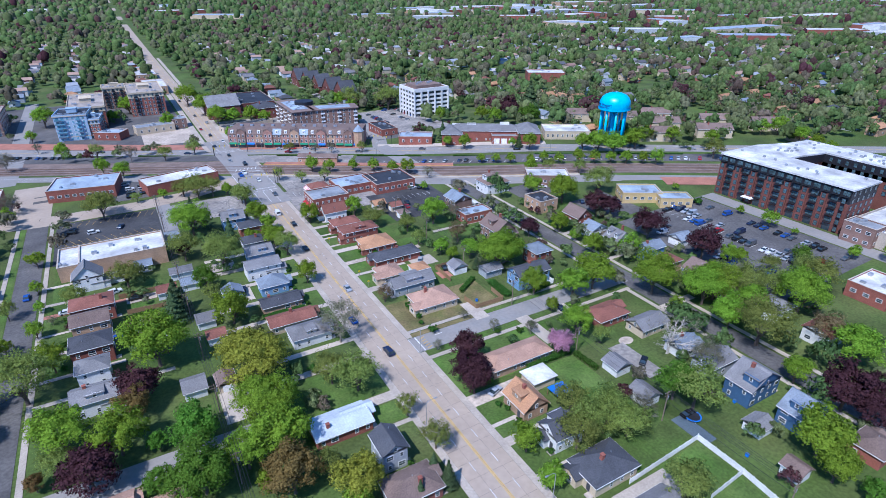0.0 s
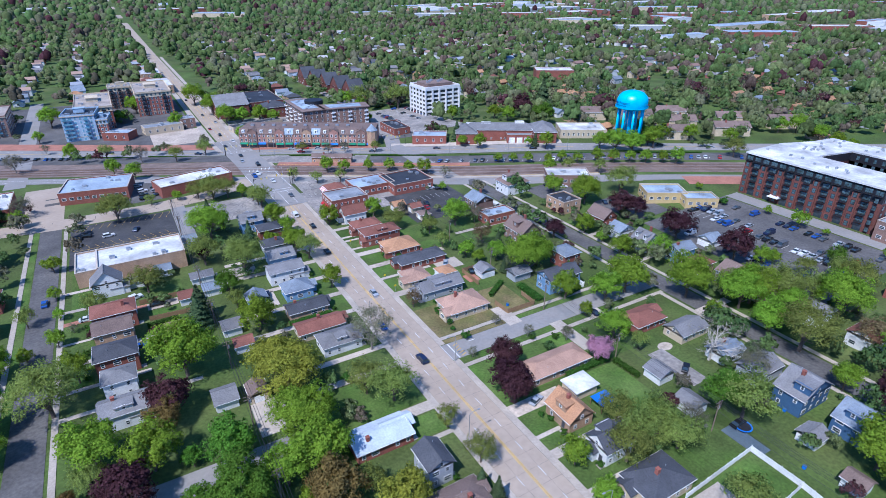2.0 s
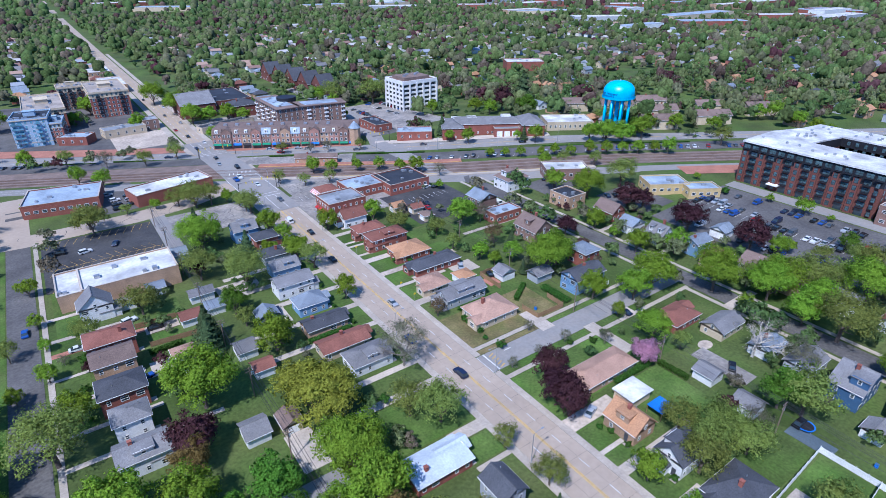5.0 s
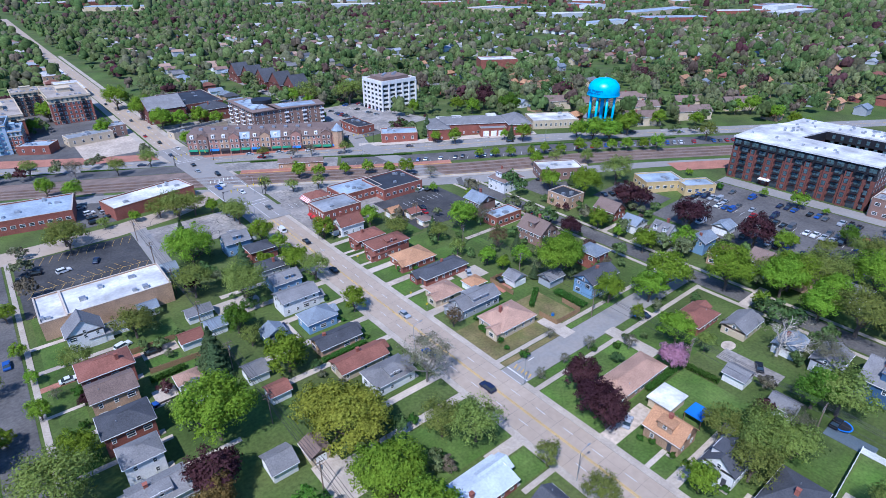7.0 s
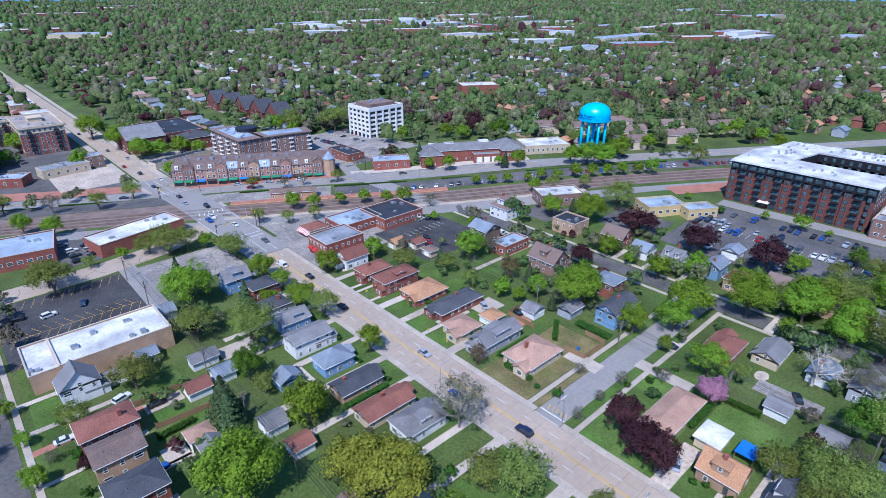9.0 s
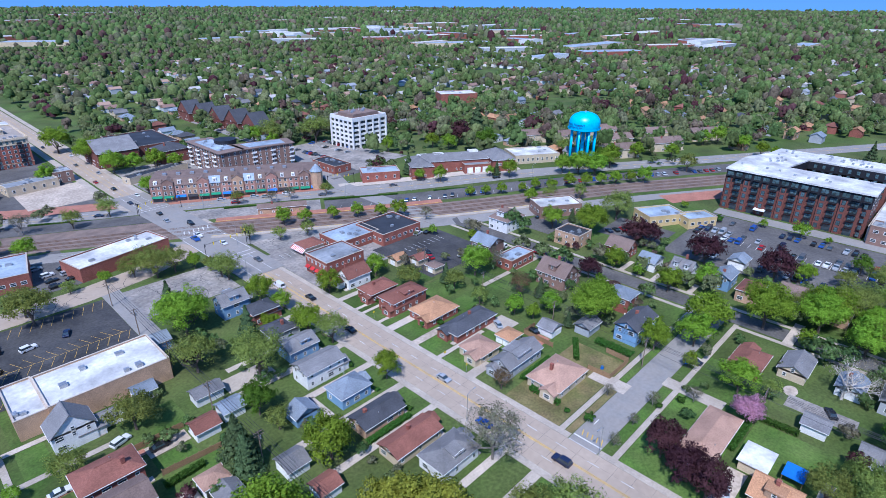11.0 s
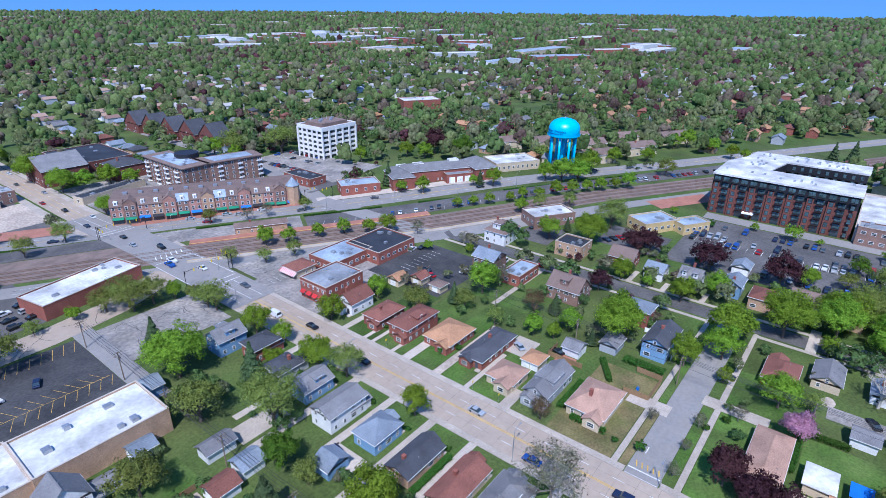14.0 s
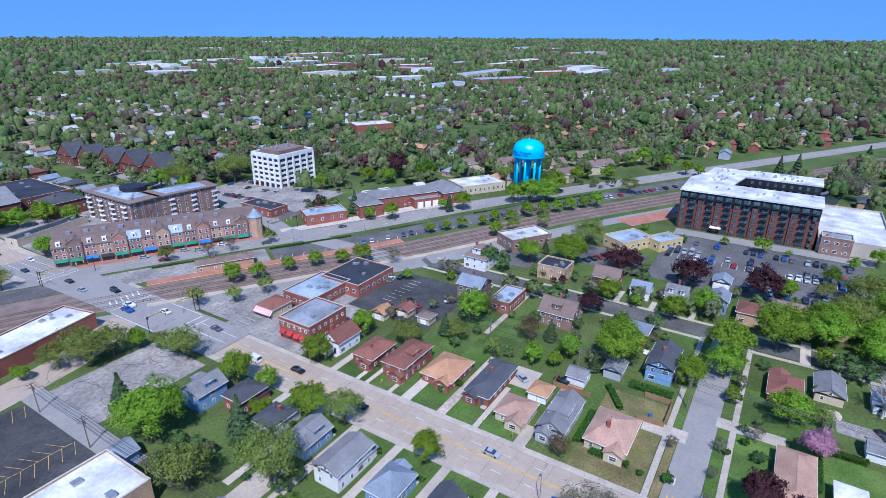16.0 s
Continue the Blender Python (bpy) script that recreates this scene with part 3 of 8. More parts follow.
def flat_block(name, x, y, w, d, h, roof_mat, wall_mat, label, category, rz=0.0, rows=1, sides="sw", step=3.2, units=3, wkind="wide", z=None, pane=None, parapet=0.5, awning=""):
    """A flat-roofed building: walls, recessed roof behind a parapet with a coping, window rows, rooftop units."""
    ob = thing(name, x, y, label, category, rz, "", z)
    rng = random.Random(int(x * 7 + y * 13))
    wall = Shape().box(-w / 2, -d / 2, -2.5, w / 2, d / 2, h - 0.06)
    part("wall", wall, wall_mat, ob)
    part("roof", Shape().box(-w / 2 + 0.3, -d / 2 + 0.3, h - 0.2, w / 2 - 0.3, d / 2 - 0.3, h + 0.02), roof_mat, ob)
    pr = Shape()
    for x0, y0, x1, y1 in ((-w / 2 - 0.04, -d / 2 - 0.04, w / 2 + 0.04, -d / 2 + 0.3), (-w / 2 - 0.04, d / 2 - 0.3, w / 2 + 0.04, d / 2 + 0.04), (-w / 2 - 0.04, -d / 2 + 0.3, -w / 2 + 0.3, d / 2 - 0.3), (w / 2 - 0.3, -d / 2 + 0.3, w / 2 + 0.04, d / 2 - 0.3)):
        pr.box(x0, y0, h - 0.3, x1, y1, h + parapet)
    part("parapet", pr, wall_mat, ob)
    cp = Shape()
    for x0, y0, x1, y1 in ((-w / 2 - 0.1, -d / 2 - 0.1, w / 2 + 0.1, -d / 2 + 0.36), (-w / 2 - 0.1, d / 2 - 0.36, w / 2 + 0.1, d / 2 + 0.1), (-w / 2 - 0.1, -d / 2 + 0.36, -w / 2 + 0.36, d / 2 - 0.36), (w / 2 - 0.36, -d / 2 + 0.36, w / 2 + 0.1, d / 2 - 0.36)):
        cp.box(x0, y0, h + parapet, x1, y1, h + parapet + 0.08)
    part("coping", cp, "concrete", ob)
    for _ in range(units):
        ux, uy = rng.uniform(-0.38, 0.38) * w, rng.uniform(-0.38, 0.38) * d
        a, b, c = rng.uniform(0.5, 1.2), rng.uniform(0.5, 1.0), rng.uniform(0.5, 1.1)
        u = Shape().box(ux - a, uy - b, h - 0.1, ux + a, uy + b, h + c).box(ux - a * 0.6, uy - b * 0.6, h + c, ux + a * 0.6, uy + b * 0.6, h + c + 0.12)
        part("rooftop_unit", u, "steel", ob)
    for lev in range(rows):
        z = h / rows * (lev + 0.52)
        for c in sides:
            L = w if c in "sn" else d
            n = max(1, int((L - 1) / step))
            for i in range(n):
                u = (i + 0.5) / n * (L - 1) - (L - 1) / 2
                if c in "sn":
                    add_window(ob, wkind, u, (-1 if c == "s" else 1) * (d / 2 + 0.02), z, 0)
                else:
                    add_window(ob, wkind, (-1 if c == "w" else 1) * (w / 2 + 0.02), u, z, 90)
    return ob


# east side of the main road
house(78.8, 142.8, 14.8, 11.0, 3.0, "hip", "y", "tan_shingle", "cream", "cream brick ranch house with a tan hipped roof")
house(77.3, 156.0, 16.5, 7.6, 3.6, "gable", "x", "grey_shingle", "grey_siding", "grey sided bungalow with shed dormers and a porch", dormer="-:0:6 +:0:6", pitch=0.6)
house(73.8, 167.2, 9.5, 9.3, 2.9, "hip", "y", "tan_shingle", "cream")
house(85.3, 165.0, 6.8, 6.2, 2.7, "hip", "y", "orange_shingle", "cream", name="garage", face="w", doors=2)
house(82.0, 179.0, 19.5, 8.2, 3.1, "hip", "x", "dark_shingle", "red_brick", "long red brick ranch house with a dark hipped roof")
house(80.0, 192.8, 13.8, 11.0, 3.0, "hip", "y", "orange_shingle", "red_brick", "brick ranch house with an orange-brown hipped roof")
house(77.0, 205.2, 16.0, 8.6, 5.2, "hip", "x", "redbrown_shingle", "red_brick", "red brick two-storey house with a maroon hipped roof", dormer="-:0:4")
house(75.6, 217.2, 12.6, 8.4, 3.8, "hip", "x", "redbrown_shingle", "red_brick", "red brick bungalow with a maroon hipped roof")
house(75.5, 231.0, 11.0, 8.2, 4.4, "gable", "x", "redbrown_shingle", "white_siding", "white sided house with a maroon gabled roof", pitch=0.75)
house(98.4, 158.6, 6.4, 6.2, 2.8, "gable", "y", "grey_shingle", "white_siding", name="garage", face="s", doors=2)
house(98.5, 232.0, 6.4, 6.2, 2.8, "gable", "x", "orange_shingle", "cream", name="garage", face="w")
house(104.5, 226.0, 6.0, 6.0, 2.8, "gable", "x", "redbrown_shingle", "cream", name="garage", face="w")
house(104.0, 216.5, 5.5, 6.0, 2.8, "hip", "x", "brown_shingle", "cream", name="garage", face="w")
house(129.5, 176.5, 10.5, 13.0, 5.2, "gable", "y", "brown_shingle", "brown_brick", "brown brick gabled house with steep dark roofs", pitch=0.8, dormer="-:0:3")
house(131.5, 212.4, 10, 11, 6.0, "gable", "y", "bluegrey_shingle", "brown_brick", "old brick two-flat with a pale metal roof")
house(80.5, 268.0, 10.0, 9.0, 3.6, "hip", "x", "redbrown_shingle", "cream", "low shop with a maroon roof and striped awning")
# west side of the main road
house(33.4, 154.2, 15.0, 7.6, 3.0, "gable", "x", "redbrown_shingle", "cream", "cream ranch house with a maroon gabled roof", pitch=0.4)
house(33.2, 166.5, 13.5, 7.4, 3.1, "gable", "x", "dark_shingle", "tan_brick", "tan brick ranch house with a dark gabled roof", pitch=0.42)
house(34.0, 179.3, 10.2, 8.0, 3.7, "hip", "y", "bluegrey_shingle", "blue_siding", "pale blue sided house with a blue-grey hipped roof", pitch=0.55)
house(33.7, 192.8, 13.0, 8.2, 5.0, "gable", "x", "grey_shingle", "white_siding", "white sided two-storey house with a grey roof", pitch=0.45)
house(35.7, 206.6, 10.5, 8.4, 3.8, "gable", "x", "grey_shingle", "blue_siding", "pale blue bungalow with a grey gabled roof", dormer="-:1:3")
house(36.0, 144.0, 12.5, 8.6, 3.5, "hip", "x", "grey_shingle", "white_siding", "white bungalow with a grey hipped roof and porch", dormer="-:0:3")
house(36.0, 219.0, 9.0, 8.0, 3.4, "hip", "x", "dark_shingle", "grey_siding")
house(38.0, 232.5, 9.5, 8.0, 4.6, "hip", "x", "dark_shingle", "red_brick", "red brick house with a dark hipped roof")
house(33.2, 243.2, 10.0, 8.0, 5.2, "gable", "x", "grey_shingle", "blue_siding", "bright blue sided house with grey gables", pitch=0.7, dormer="-:0:3 +:0:3")
# alley garages between
house(20.5, 181.0, 7.0, 6.0, 2.9, "gable", "y", "bluegrey_shingle", "blue_siding", name="garage", face="e")
house(9.6, 168.0, 6.2, 6.6, 2.8, "gable", "x", "grey_shingle", "white_siding", name="garage", face="w", doors=2)
house(10.9, 157.0, 6.0, 5.6, 2.8, "gable", "x", "redbrown_shingle", "white_siding", name="garage", face="w")
house(8.6, 195.8, 6.4, 6.0, 2.8, "gable", "x", "bluegrey_shingle", "white_siding", name="garage", face="e")
house(7.0, 205.9, 8.2, 5.4, 2.9, "gable", "x", "grey_shingle", "white_siding", name="garage", face="e")
house(7.8, 240.3, 5.8, 7.0, 3.0, "gable", "x", "bluegrey_shingle", "blue_siding", name="garage", face="e")
house(0.9, 193.9, 6.8, 6.2, 2.8, "gable", "x", "redbrown_shingle", "white_siding", name="garage", face="w", doors=2)
house(-5.3, 176.0, 6.4, 5.4, 2.8, "hip", "x", "tan_shingle", "cream", name="garage", face="w", doors=2)
house(-4.6, 169.8, 6.0, 5.6, 2.8, "gable", "y", "grey_shingle", "white_siding", name="garage", face="w")
house(-4.5, 218.8, 6.2, 5.6, 2.8, "gable", "x", "bluegrey_shingle", "white_siding", name="garage", face="w")
house(-14.5, 214.3, 6.6, 4.3, 2.8, "gable", "x", "grey_shingle", "white_siding", name="garage", face="w")
house(1.5, 135.4, 6.4, 7.2, 2.8, "gable", "x", "grey_shingle", "white_siding", name="garage", face="w", doors=2)
house(9.3, 133.8, 5.4, 6.2, 2.8, "gable", "y", "brown_shingle", "cream", name="garage", face="s")
# west street
house(-22.5, 213.8, 10.0, 7.6, 5.2, "gable", "y", "grey_shingle", "white_siding", "white and brick house with steep grey gables", pitch=0.9)
house(-21.2, 190.7, 13.0, 9.0, 6.0, "hip", "x", "redbrown_shingle", "red_brick", "red brick two-storey house with a wide maroon roof")
house(-21.7, 180.0, 11.0, 8.8, 6.0, "gable", "x", "brown_shingle", "tan_brick", "tan brick two-storey house with a brown roof", pitch=0.42)
house(-21.6, 166.0, 11.4, 9.2, 6.0, "hip", "x", "dark_shingle", "red_brick", "red brick two-storey house with a slate-grey roof")
house(-21.4, 154.1, 8.6, 7.6, 5.6, "hip", "x", "grey_shingle", "white_siding")
house(-20.9, 142.0, 11.5, 8.2, 4.6, "gable", "x", "grey_shingle", "white_siding", "white house with grey cross gables and a brick chimney", chimney=1, dormer="-:0:4")
house(-19.5, 101.5, 10.0, 8.0, 3.0, "gable", "x", "tan_shingle", "cream")
house(-8.5, 97.5, 8.0, 7.0, 3.0, "hip", "x", "tan_shingle", "cream", name="garage", face="n")
house(-58.0, 168.0, 10, 9, 4.0, "gable", "x", "dark_shingle", "red_brick")
house(-58.0, 185.0, 10, 9, 5.0, "hip", "x", "brown_shingle", "tan_brick")
house(-58.0, 202.0, 10, 9, 4.0, "gable", "y", "grey_shingle", "white_siding")
house(-58.0, 220.0, 10, 9, 5.0, "hip", "x", "redbrown_shingle", "red_brick")
# near, below the start of the path
house(30.5, 102.6, 15.0, 8.6, 3.0, "gable", "x", "metal_roof", "red_brick", "long red brick ranch house with a pale metal roof", pitch=0.22)
house(37.0, 88.1, 6.8, 8.2, 5.8, "gable", "y", "dark_shingle", "grey_siding", "narrow grey sided two-storey house with a dark roof", pitch=0.6)
house(37.0, 76.8, 12.2, 8.6, 3.4, "hip", "x", "brown_shingle", "red_brick")
house(84.3, 103.0, 21.0, 8.4, 3.0, "hip", "x", "tan_shingle", "tan_brick", "long salmon brick ranch house with a tan hipped roof")
house(75.0, 86.2, 8.4, 9.6, 3.4, "gable", "y", "orange_shingle", "tan_brick", "orange brick cape house with steep cross gables", pitch=0.85, dormer="-:0:3.5")
house(75.5, 73.3, 9.0, 7.6, 4.2, "gable", "x", "dark_shingle", "white_siding", "white sided cape house with a dark gabled roof", pitch=0.8, dormer="+:0:4")
house(77.0, 60.5, 13.5, 9.5, 3.4, "hip", "y", "dark_shingle", "cream", "cream ranch house with a dark hipped roof and chimney", chimney=1)
house(79.0, 47.0, 10.0, 7.0, 2.8, "gable", "x", "grey_shingle", "white_siding", name="garage", face="w")
house(123.5, 106.5, 13.0, 9.0, 3.0, "hip", "x", "redbrown_shingle", "red_brick", "red brick ranch house with a mauve-brown roof")
house(130.5, 95.8, 11.5, 7.8, 3.0, "gable", "x", "grey_shingle", "cream")
house(107.0, 85.6, 6.2, 6.4, 2.8, "gable", "y", "grey_shingle", "white_siding", name="garage", face="e", doors=2)
house(104.3, 73.1, 6.2, 6.6, 2.8, "gable", "y", "grey_shingle", "white_siding", name="garage", face="e", doors=2)
house(131.3, 72.3, 11.0, 7.6, 4.0, "gable", "x", "grey_shingle", "grey_siding")
house(131.0, 60.6, 13.4, 8.4, 5.6, "gable", "y", "grey_shingle", "navy_siding", "dark blue two-storey house with grey cross gables and skylight", pitch=0.6, dormer="-:-2:4", chimney=1)
house(131.8, 47.5, 10.5, 7.8, 4.8, "gable", "y", "bluegrey_shingle", "navy_siding", "blue sided house with a slate-blue gabled roof", pitch=0.7, dormer="-:0:3")
house(119.8, 51.0, 6.0, 5.6, 2.8, "gable", "x", "grey_shingle", "white_siding", name="garage", face="e")
house(114.2, 38.4, 5.2, 5.4, 2.8, "gable", "y", "brown_shingle", "white_siding", name="garage", face="e")
house(136.0, 33.0, 9.0, 8.0, 3.6, "hip", "x", "brown_shingle", "red_brick")
house(131.0, 82.5, 9.0, 7.0, 3.0, "gable", "x", "bluegrey_shingle", "white_siding")
# beyond the side street
house(129.7, 150.0, 8.4, 9.0, 6.0, "hip", "x", "bluegrey_shingle", "red_brick", "red brick two-storey house with a grey hipped roof")
house(116.5, 138.5, 14.5, 8.2, 5.6, "gable", "x", "dark_shingle", "blue_siding", "tall grey-blue house with a dark roof and brick chimney", chimney=1)
house(108.0, 150.5, 8.0, 6.0, 3.0, "gable", "x", "grey_shingle", "grey_siding", name="garage", face="e")
house(170.0, 171.5, 9.0, 11.0, 3.8, "gable", "y", "brown_shingle", "red_brick", "red brick cottage with a brown gabled roof", pitch=0.8)
house(166.4, 157.0, 9.0, 8.0, 3.8, "gable", "y", "bluegrey_shingle", "white_siding")
house(167.0, 144.1, 9.0, 8.5, 3.9, "gable", "y", "grey_shingle", "white_siding", "white cape house with dormers", pitch=0.8, dormer="-:-2:1.6 -:2:1.6")
house(170.5, 130.0, 10.0, 7.0, 5.0, "gable", "x", "bluegrey_shingle", "blue_siding")
house(167.0, 119.8, 11.0, 8.0, 4.6, "hip", "x", "redbrown_shingle", "tan_brick")
house(190.0, 131.3, 8.0, 7.0, 3.2, "gable", "x", "bluegrey_shingle", "white_siding", name="garage", face="w", doors=2)
house(171.5, 107.6, 11.5, 9.0, 5.0, "gable", "y", "brown_shingle", "grey_siding")
house(171.0, 94.0, 10.0, 9.0, 4.5, "gable", "x", "brown_shingle", "tan_brick")
house(172.0, 80.0, 10.0, 9.0, 4.5, "hip", "x", "grey_shingle", "white_siding")
house(172.0, 64.0, 10.0, 9.0, 4.5, "gable", "x", "redbrown_shingle", "white_siding")
house(160.0, 224.5, 14.0, 11.5, 5.6, "hip", "y", "brown_shingle", "white_siding", "white half-timbered house with a brown mansard roof", pitch=0.6, dormer="-:0:4")

# ---- flat-roofed blocks ----
ob = thing("awning", 75.3, 268.0, "red and white striped cloth awning along the low shop front", "awning")
for _k in range(18):
    part("stripe", Shape().slab([(-1.3, -4.5 + _k * 0.5, 1.9), (-1.3, -4.0 + _k * 0.5, 1.9), (0.4, -4.0 + _k * 0.5, 3.1), (0.4, -4.5 + _k * 0.5, 3.1)][::-1], 0.06), "red" if _k % 2 else "white_vinyl", ob)
corner = flat_block("shop", 77.5, 245.2, 17.5, 14.0, 7.3, "grey_membrane", "red_brick", "two-storey red brick corner shop with a grey flat roof", "shop", rows=2, sides="swn", wkind="small", step=2.6)
for _k in range(4):
    part("awning", Shape().slab([(-10.0, -5.6 + _k * 3.2, 2.6), (-8.75, -5.6 + _k * 3.2, 3.4), (-8.75, -3.2 + _k * 3.2, 3.4), (-10.0, -3.2 + _k * 3.2, 2.6)][::-1], 0.08), "red", corner, "red cloth awning")
part("pilaster_cap", Shape().box(-8.85, -7.1, 6.4, -8.7, 7.1, 6.7), "concrete", corner)
flat_block("shop", 131.5, 198.0, 14.5, 8.0, 4.2, "blue_membrane", "red_brick", "low brick workshop with a pale blue flat roof", "shop", sides="ws")
flat_block("store", -10.3, 229.6, 29.0, 17.0, 6.4, "white_membrane", "tan_brick", "large tan brick store with a patched white flat roof", "store", sides="", rows=1, units=5)
flat_block("store", -28.3, 231.0, 7.0, 18.0, 5.6, "white_membrane", "tan_brick", "low tan brick wing with a stained white roof", "store", sides="", units=2)
flat_block("store", -23.0, 325.0, 30.0, 22.0, 5.8, "blue_membrane", "red_brick", "red brick store with a weathered blue-white roof", "store", rz=-10, sides="sw", units=5)
flat_block("store", 20.0, 314.0, 36.0, 15.0, 5.2, "white_membrane", "red_brick", "red brick store with a bright white flat roof", "store", rz=12, sides="", units=5)
flat_block("store", -68.0, 320.0, 20.0, 26.0, 5.2, "white_membrane", "red_brick", "brick store with a bright white roof", "store", sides="", units=3)
flat_block("workshop", 190.5, 218.0, 22.0, 13.0, 5.4, "white_membrane", "brown_brick", "brown brick block with a stepped white roof", "workshop", rz=math.degrees(RA), units=3)
flat_block("workshop", 213.0, 175.0, 19.0, 13.0, 4.6, "blue_membrane", "yellow_wall", "yellow brick workshop with a pale blue roof", "workshop", rz=math.degrees(RA), units=4)
flat_block("workshop", 220.5, 160.5, 15.0, 9.0, 4.2, "blue_membrane", "yellow_wall", "yellow brick wing with a pale blue roof", "workshop", rz=math.degrees(RA), units=1)
flat_block("shop", 166.0, 192.5, 10.5, 12.0, 5.5, "dark_membrane", "tan_brick", "tan brick two-storey shop with a dark flat roof", "shop", rows=2, wkind="small")
flat_block("hall", 259.0, 282.0, 30.0, 20.0, 5.0, "white_membrane", "cream", "cream low hall with a bright white roof", "hall", rz=math.degrees(RA), wkind="tall")
flat_block("shop", 98.0, 263.0, 21.0, 15.0, 4.6, "blue_membrane", "red_brick", "brick shop with a pale blue roof beside the car park", "shop", units=4)
flat_block("shop", 116.0, 258.0, 22.0, 19.0, 5.0, "dark_membrane", "red_brick", "red brick shop with a black flat roof", "shop", units=4)
flat_block("store", 212.0, 68.0, 16.0, 13.0, 5.0, "white_membrane", "red_brick", "brick block with a white flat roof", "store")


# ---- trees ----
def crown(rng, n, clumps, size, squash=1.0, openness=0.0):
    """Leaf sprays over many small clumps: unit radius, centred on the origin. Returns corners and their normals."""
    cs = [(np.array([0, 0, -0.05]), 0.58)]
    bulge = rng.uniform(0, 2 * math.pi, 3)
    for i in range(clumps):
        u = rng.normal(size=3)
        u /= np.linalg.norm(u)
        if u[2] < -0.35:
            u[2] *= -0.5
        a = math.atan2(u[1], u[0])
        lobe = 1 + 0.10 * math.sin(2 * a + bulge[0]) + 0.09 * math.sin(3 * a + bulge[1]) + 0.08 * math.sin(5 * u[2] + 2 * a + bulge[2])
        cs.append((u * lobe * rng.uniform(0.5, 0.86) * np.array([1, 1, squash]), rng.uniform(0.11, 0.25)))
    w = np.array([c[1] ** 2 for c in cs])
    w[0] *= 0.5
    pick = rng.choice(len(cs), n, p=w / w.sum())
    cen = np.array([cs[k][0] for k in pick])
    rad = np.array([cs[k][1] for k in pick])
    d = rng.normal(size=(n, 3))
    d /= np.linalg.norm(d, axis=1, keepdims=True)
    d[:, 2] = np.where(d[:, 2] < -0.5, -d[:, 2], d[:, 2])
    p = cen + d * (rad * rng.uniform(0.6 - openness * 0.4, 1.12 + 0.2 * openness, n))[:, None]
    out = p / (np.linalg.norm(p, axis=1, keepdims=True) + 0.01)
    soft = d * 0.75 + out * 0.6 + rng.normal(size=(n, 3)) * 0.28 + np.array([0, 0, 0.15])
    return tufts(rng, p, d * 0.5 + out * 0.5 + rng.normal(size=(n, 3)) * 0.45, size * rng.uniform(0.55, 1.4, n)), np.repeat(soft, 3, 0)


def tufts(rng, p, nrm, size):
    """One three-cornered leaf spray per point."""
    nrm = nrm / np.linalg.norm(nrm, axis=1, keepdims=True)
    t = np.cross(nrm, rng.normal(size=p.shape))
    t /= np.linalg.norm(t, axis=1, keepdims=True)
    b = np.cross(nrm, t)
    s = size[:, None]
    return np.stack([p - t * s, p + t * s * 0.9 - b * s * 0.3, p + b * s * 1.25], 1).reshape(-1, 3)


def tuft_mesh(name, verts, material, tint=None, normals=None, corners=None):
    """Triangles from corner points; normals gives each spray the roundness of its clump, corners shares points."""
    me = bpy.data.meshes.new(name)
    corners = np.arange(len(verts), dtype=np.int32) if corners is None else corners.astype(np.int32)
    n = len(corners)
    me.vertices.add(len(verts))
    me.vertices.foreach_set("co", verts.astype(np.float32).ravel())
    me.loops.add(n)
    me.loops.foreach_set("vertex_index", corners)
    me.polygons.add(n // 3)
    me.polygons.foreach_set("loop_start", np.arange(0, n, 3, dtype=np.int32))
    if tint is not None:
        at = me.attributes.new("tint", "FLOAT", "POINT")
        at.data.foreach_set("value", tint.astype(np.float32))
    me.materials.append(material)
    me.update(calc_edges=True)
    if normals is not None:
        nv = normals / np.linalg.norm(normals, axis=1, keepdims=True)
        me.normals_split_custom_set_from_vertices(nv.astype(np.float32))
    return me


def limbs(rng, height, spread, depth, base_r, lean=0.0, splits=4):
    s = Shape()

    def grow(p, d, length, r, level):
        q = p + d * length
        s.tube(p, q, r, r * 0.62, 5 if level < 2 else 3)
        if level >= depth:
            return
        for _ in range(splits if level else splits + 2):
            nd = (d + Vector(rng.normal(size=3)) * spread + Vector((0, 0, 0.12))).normalized()
            grow(p + d * length * rng.uniform(0.55, 1.0), nd, length * rng.uniform(0.5, 0.78), r * 0.5, level + 1)
    grow(Vector((0, 0, -0.1)), Vector((0, 0, 1)), height, base_r, 0)
    return s


TREES = {}


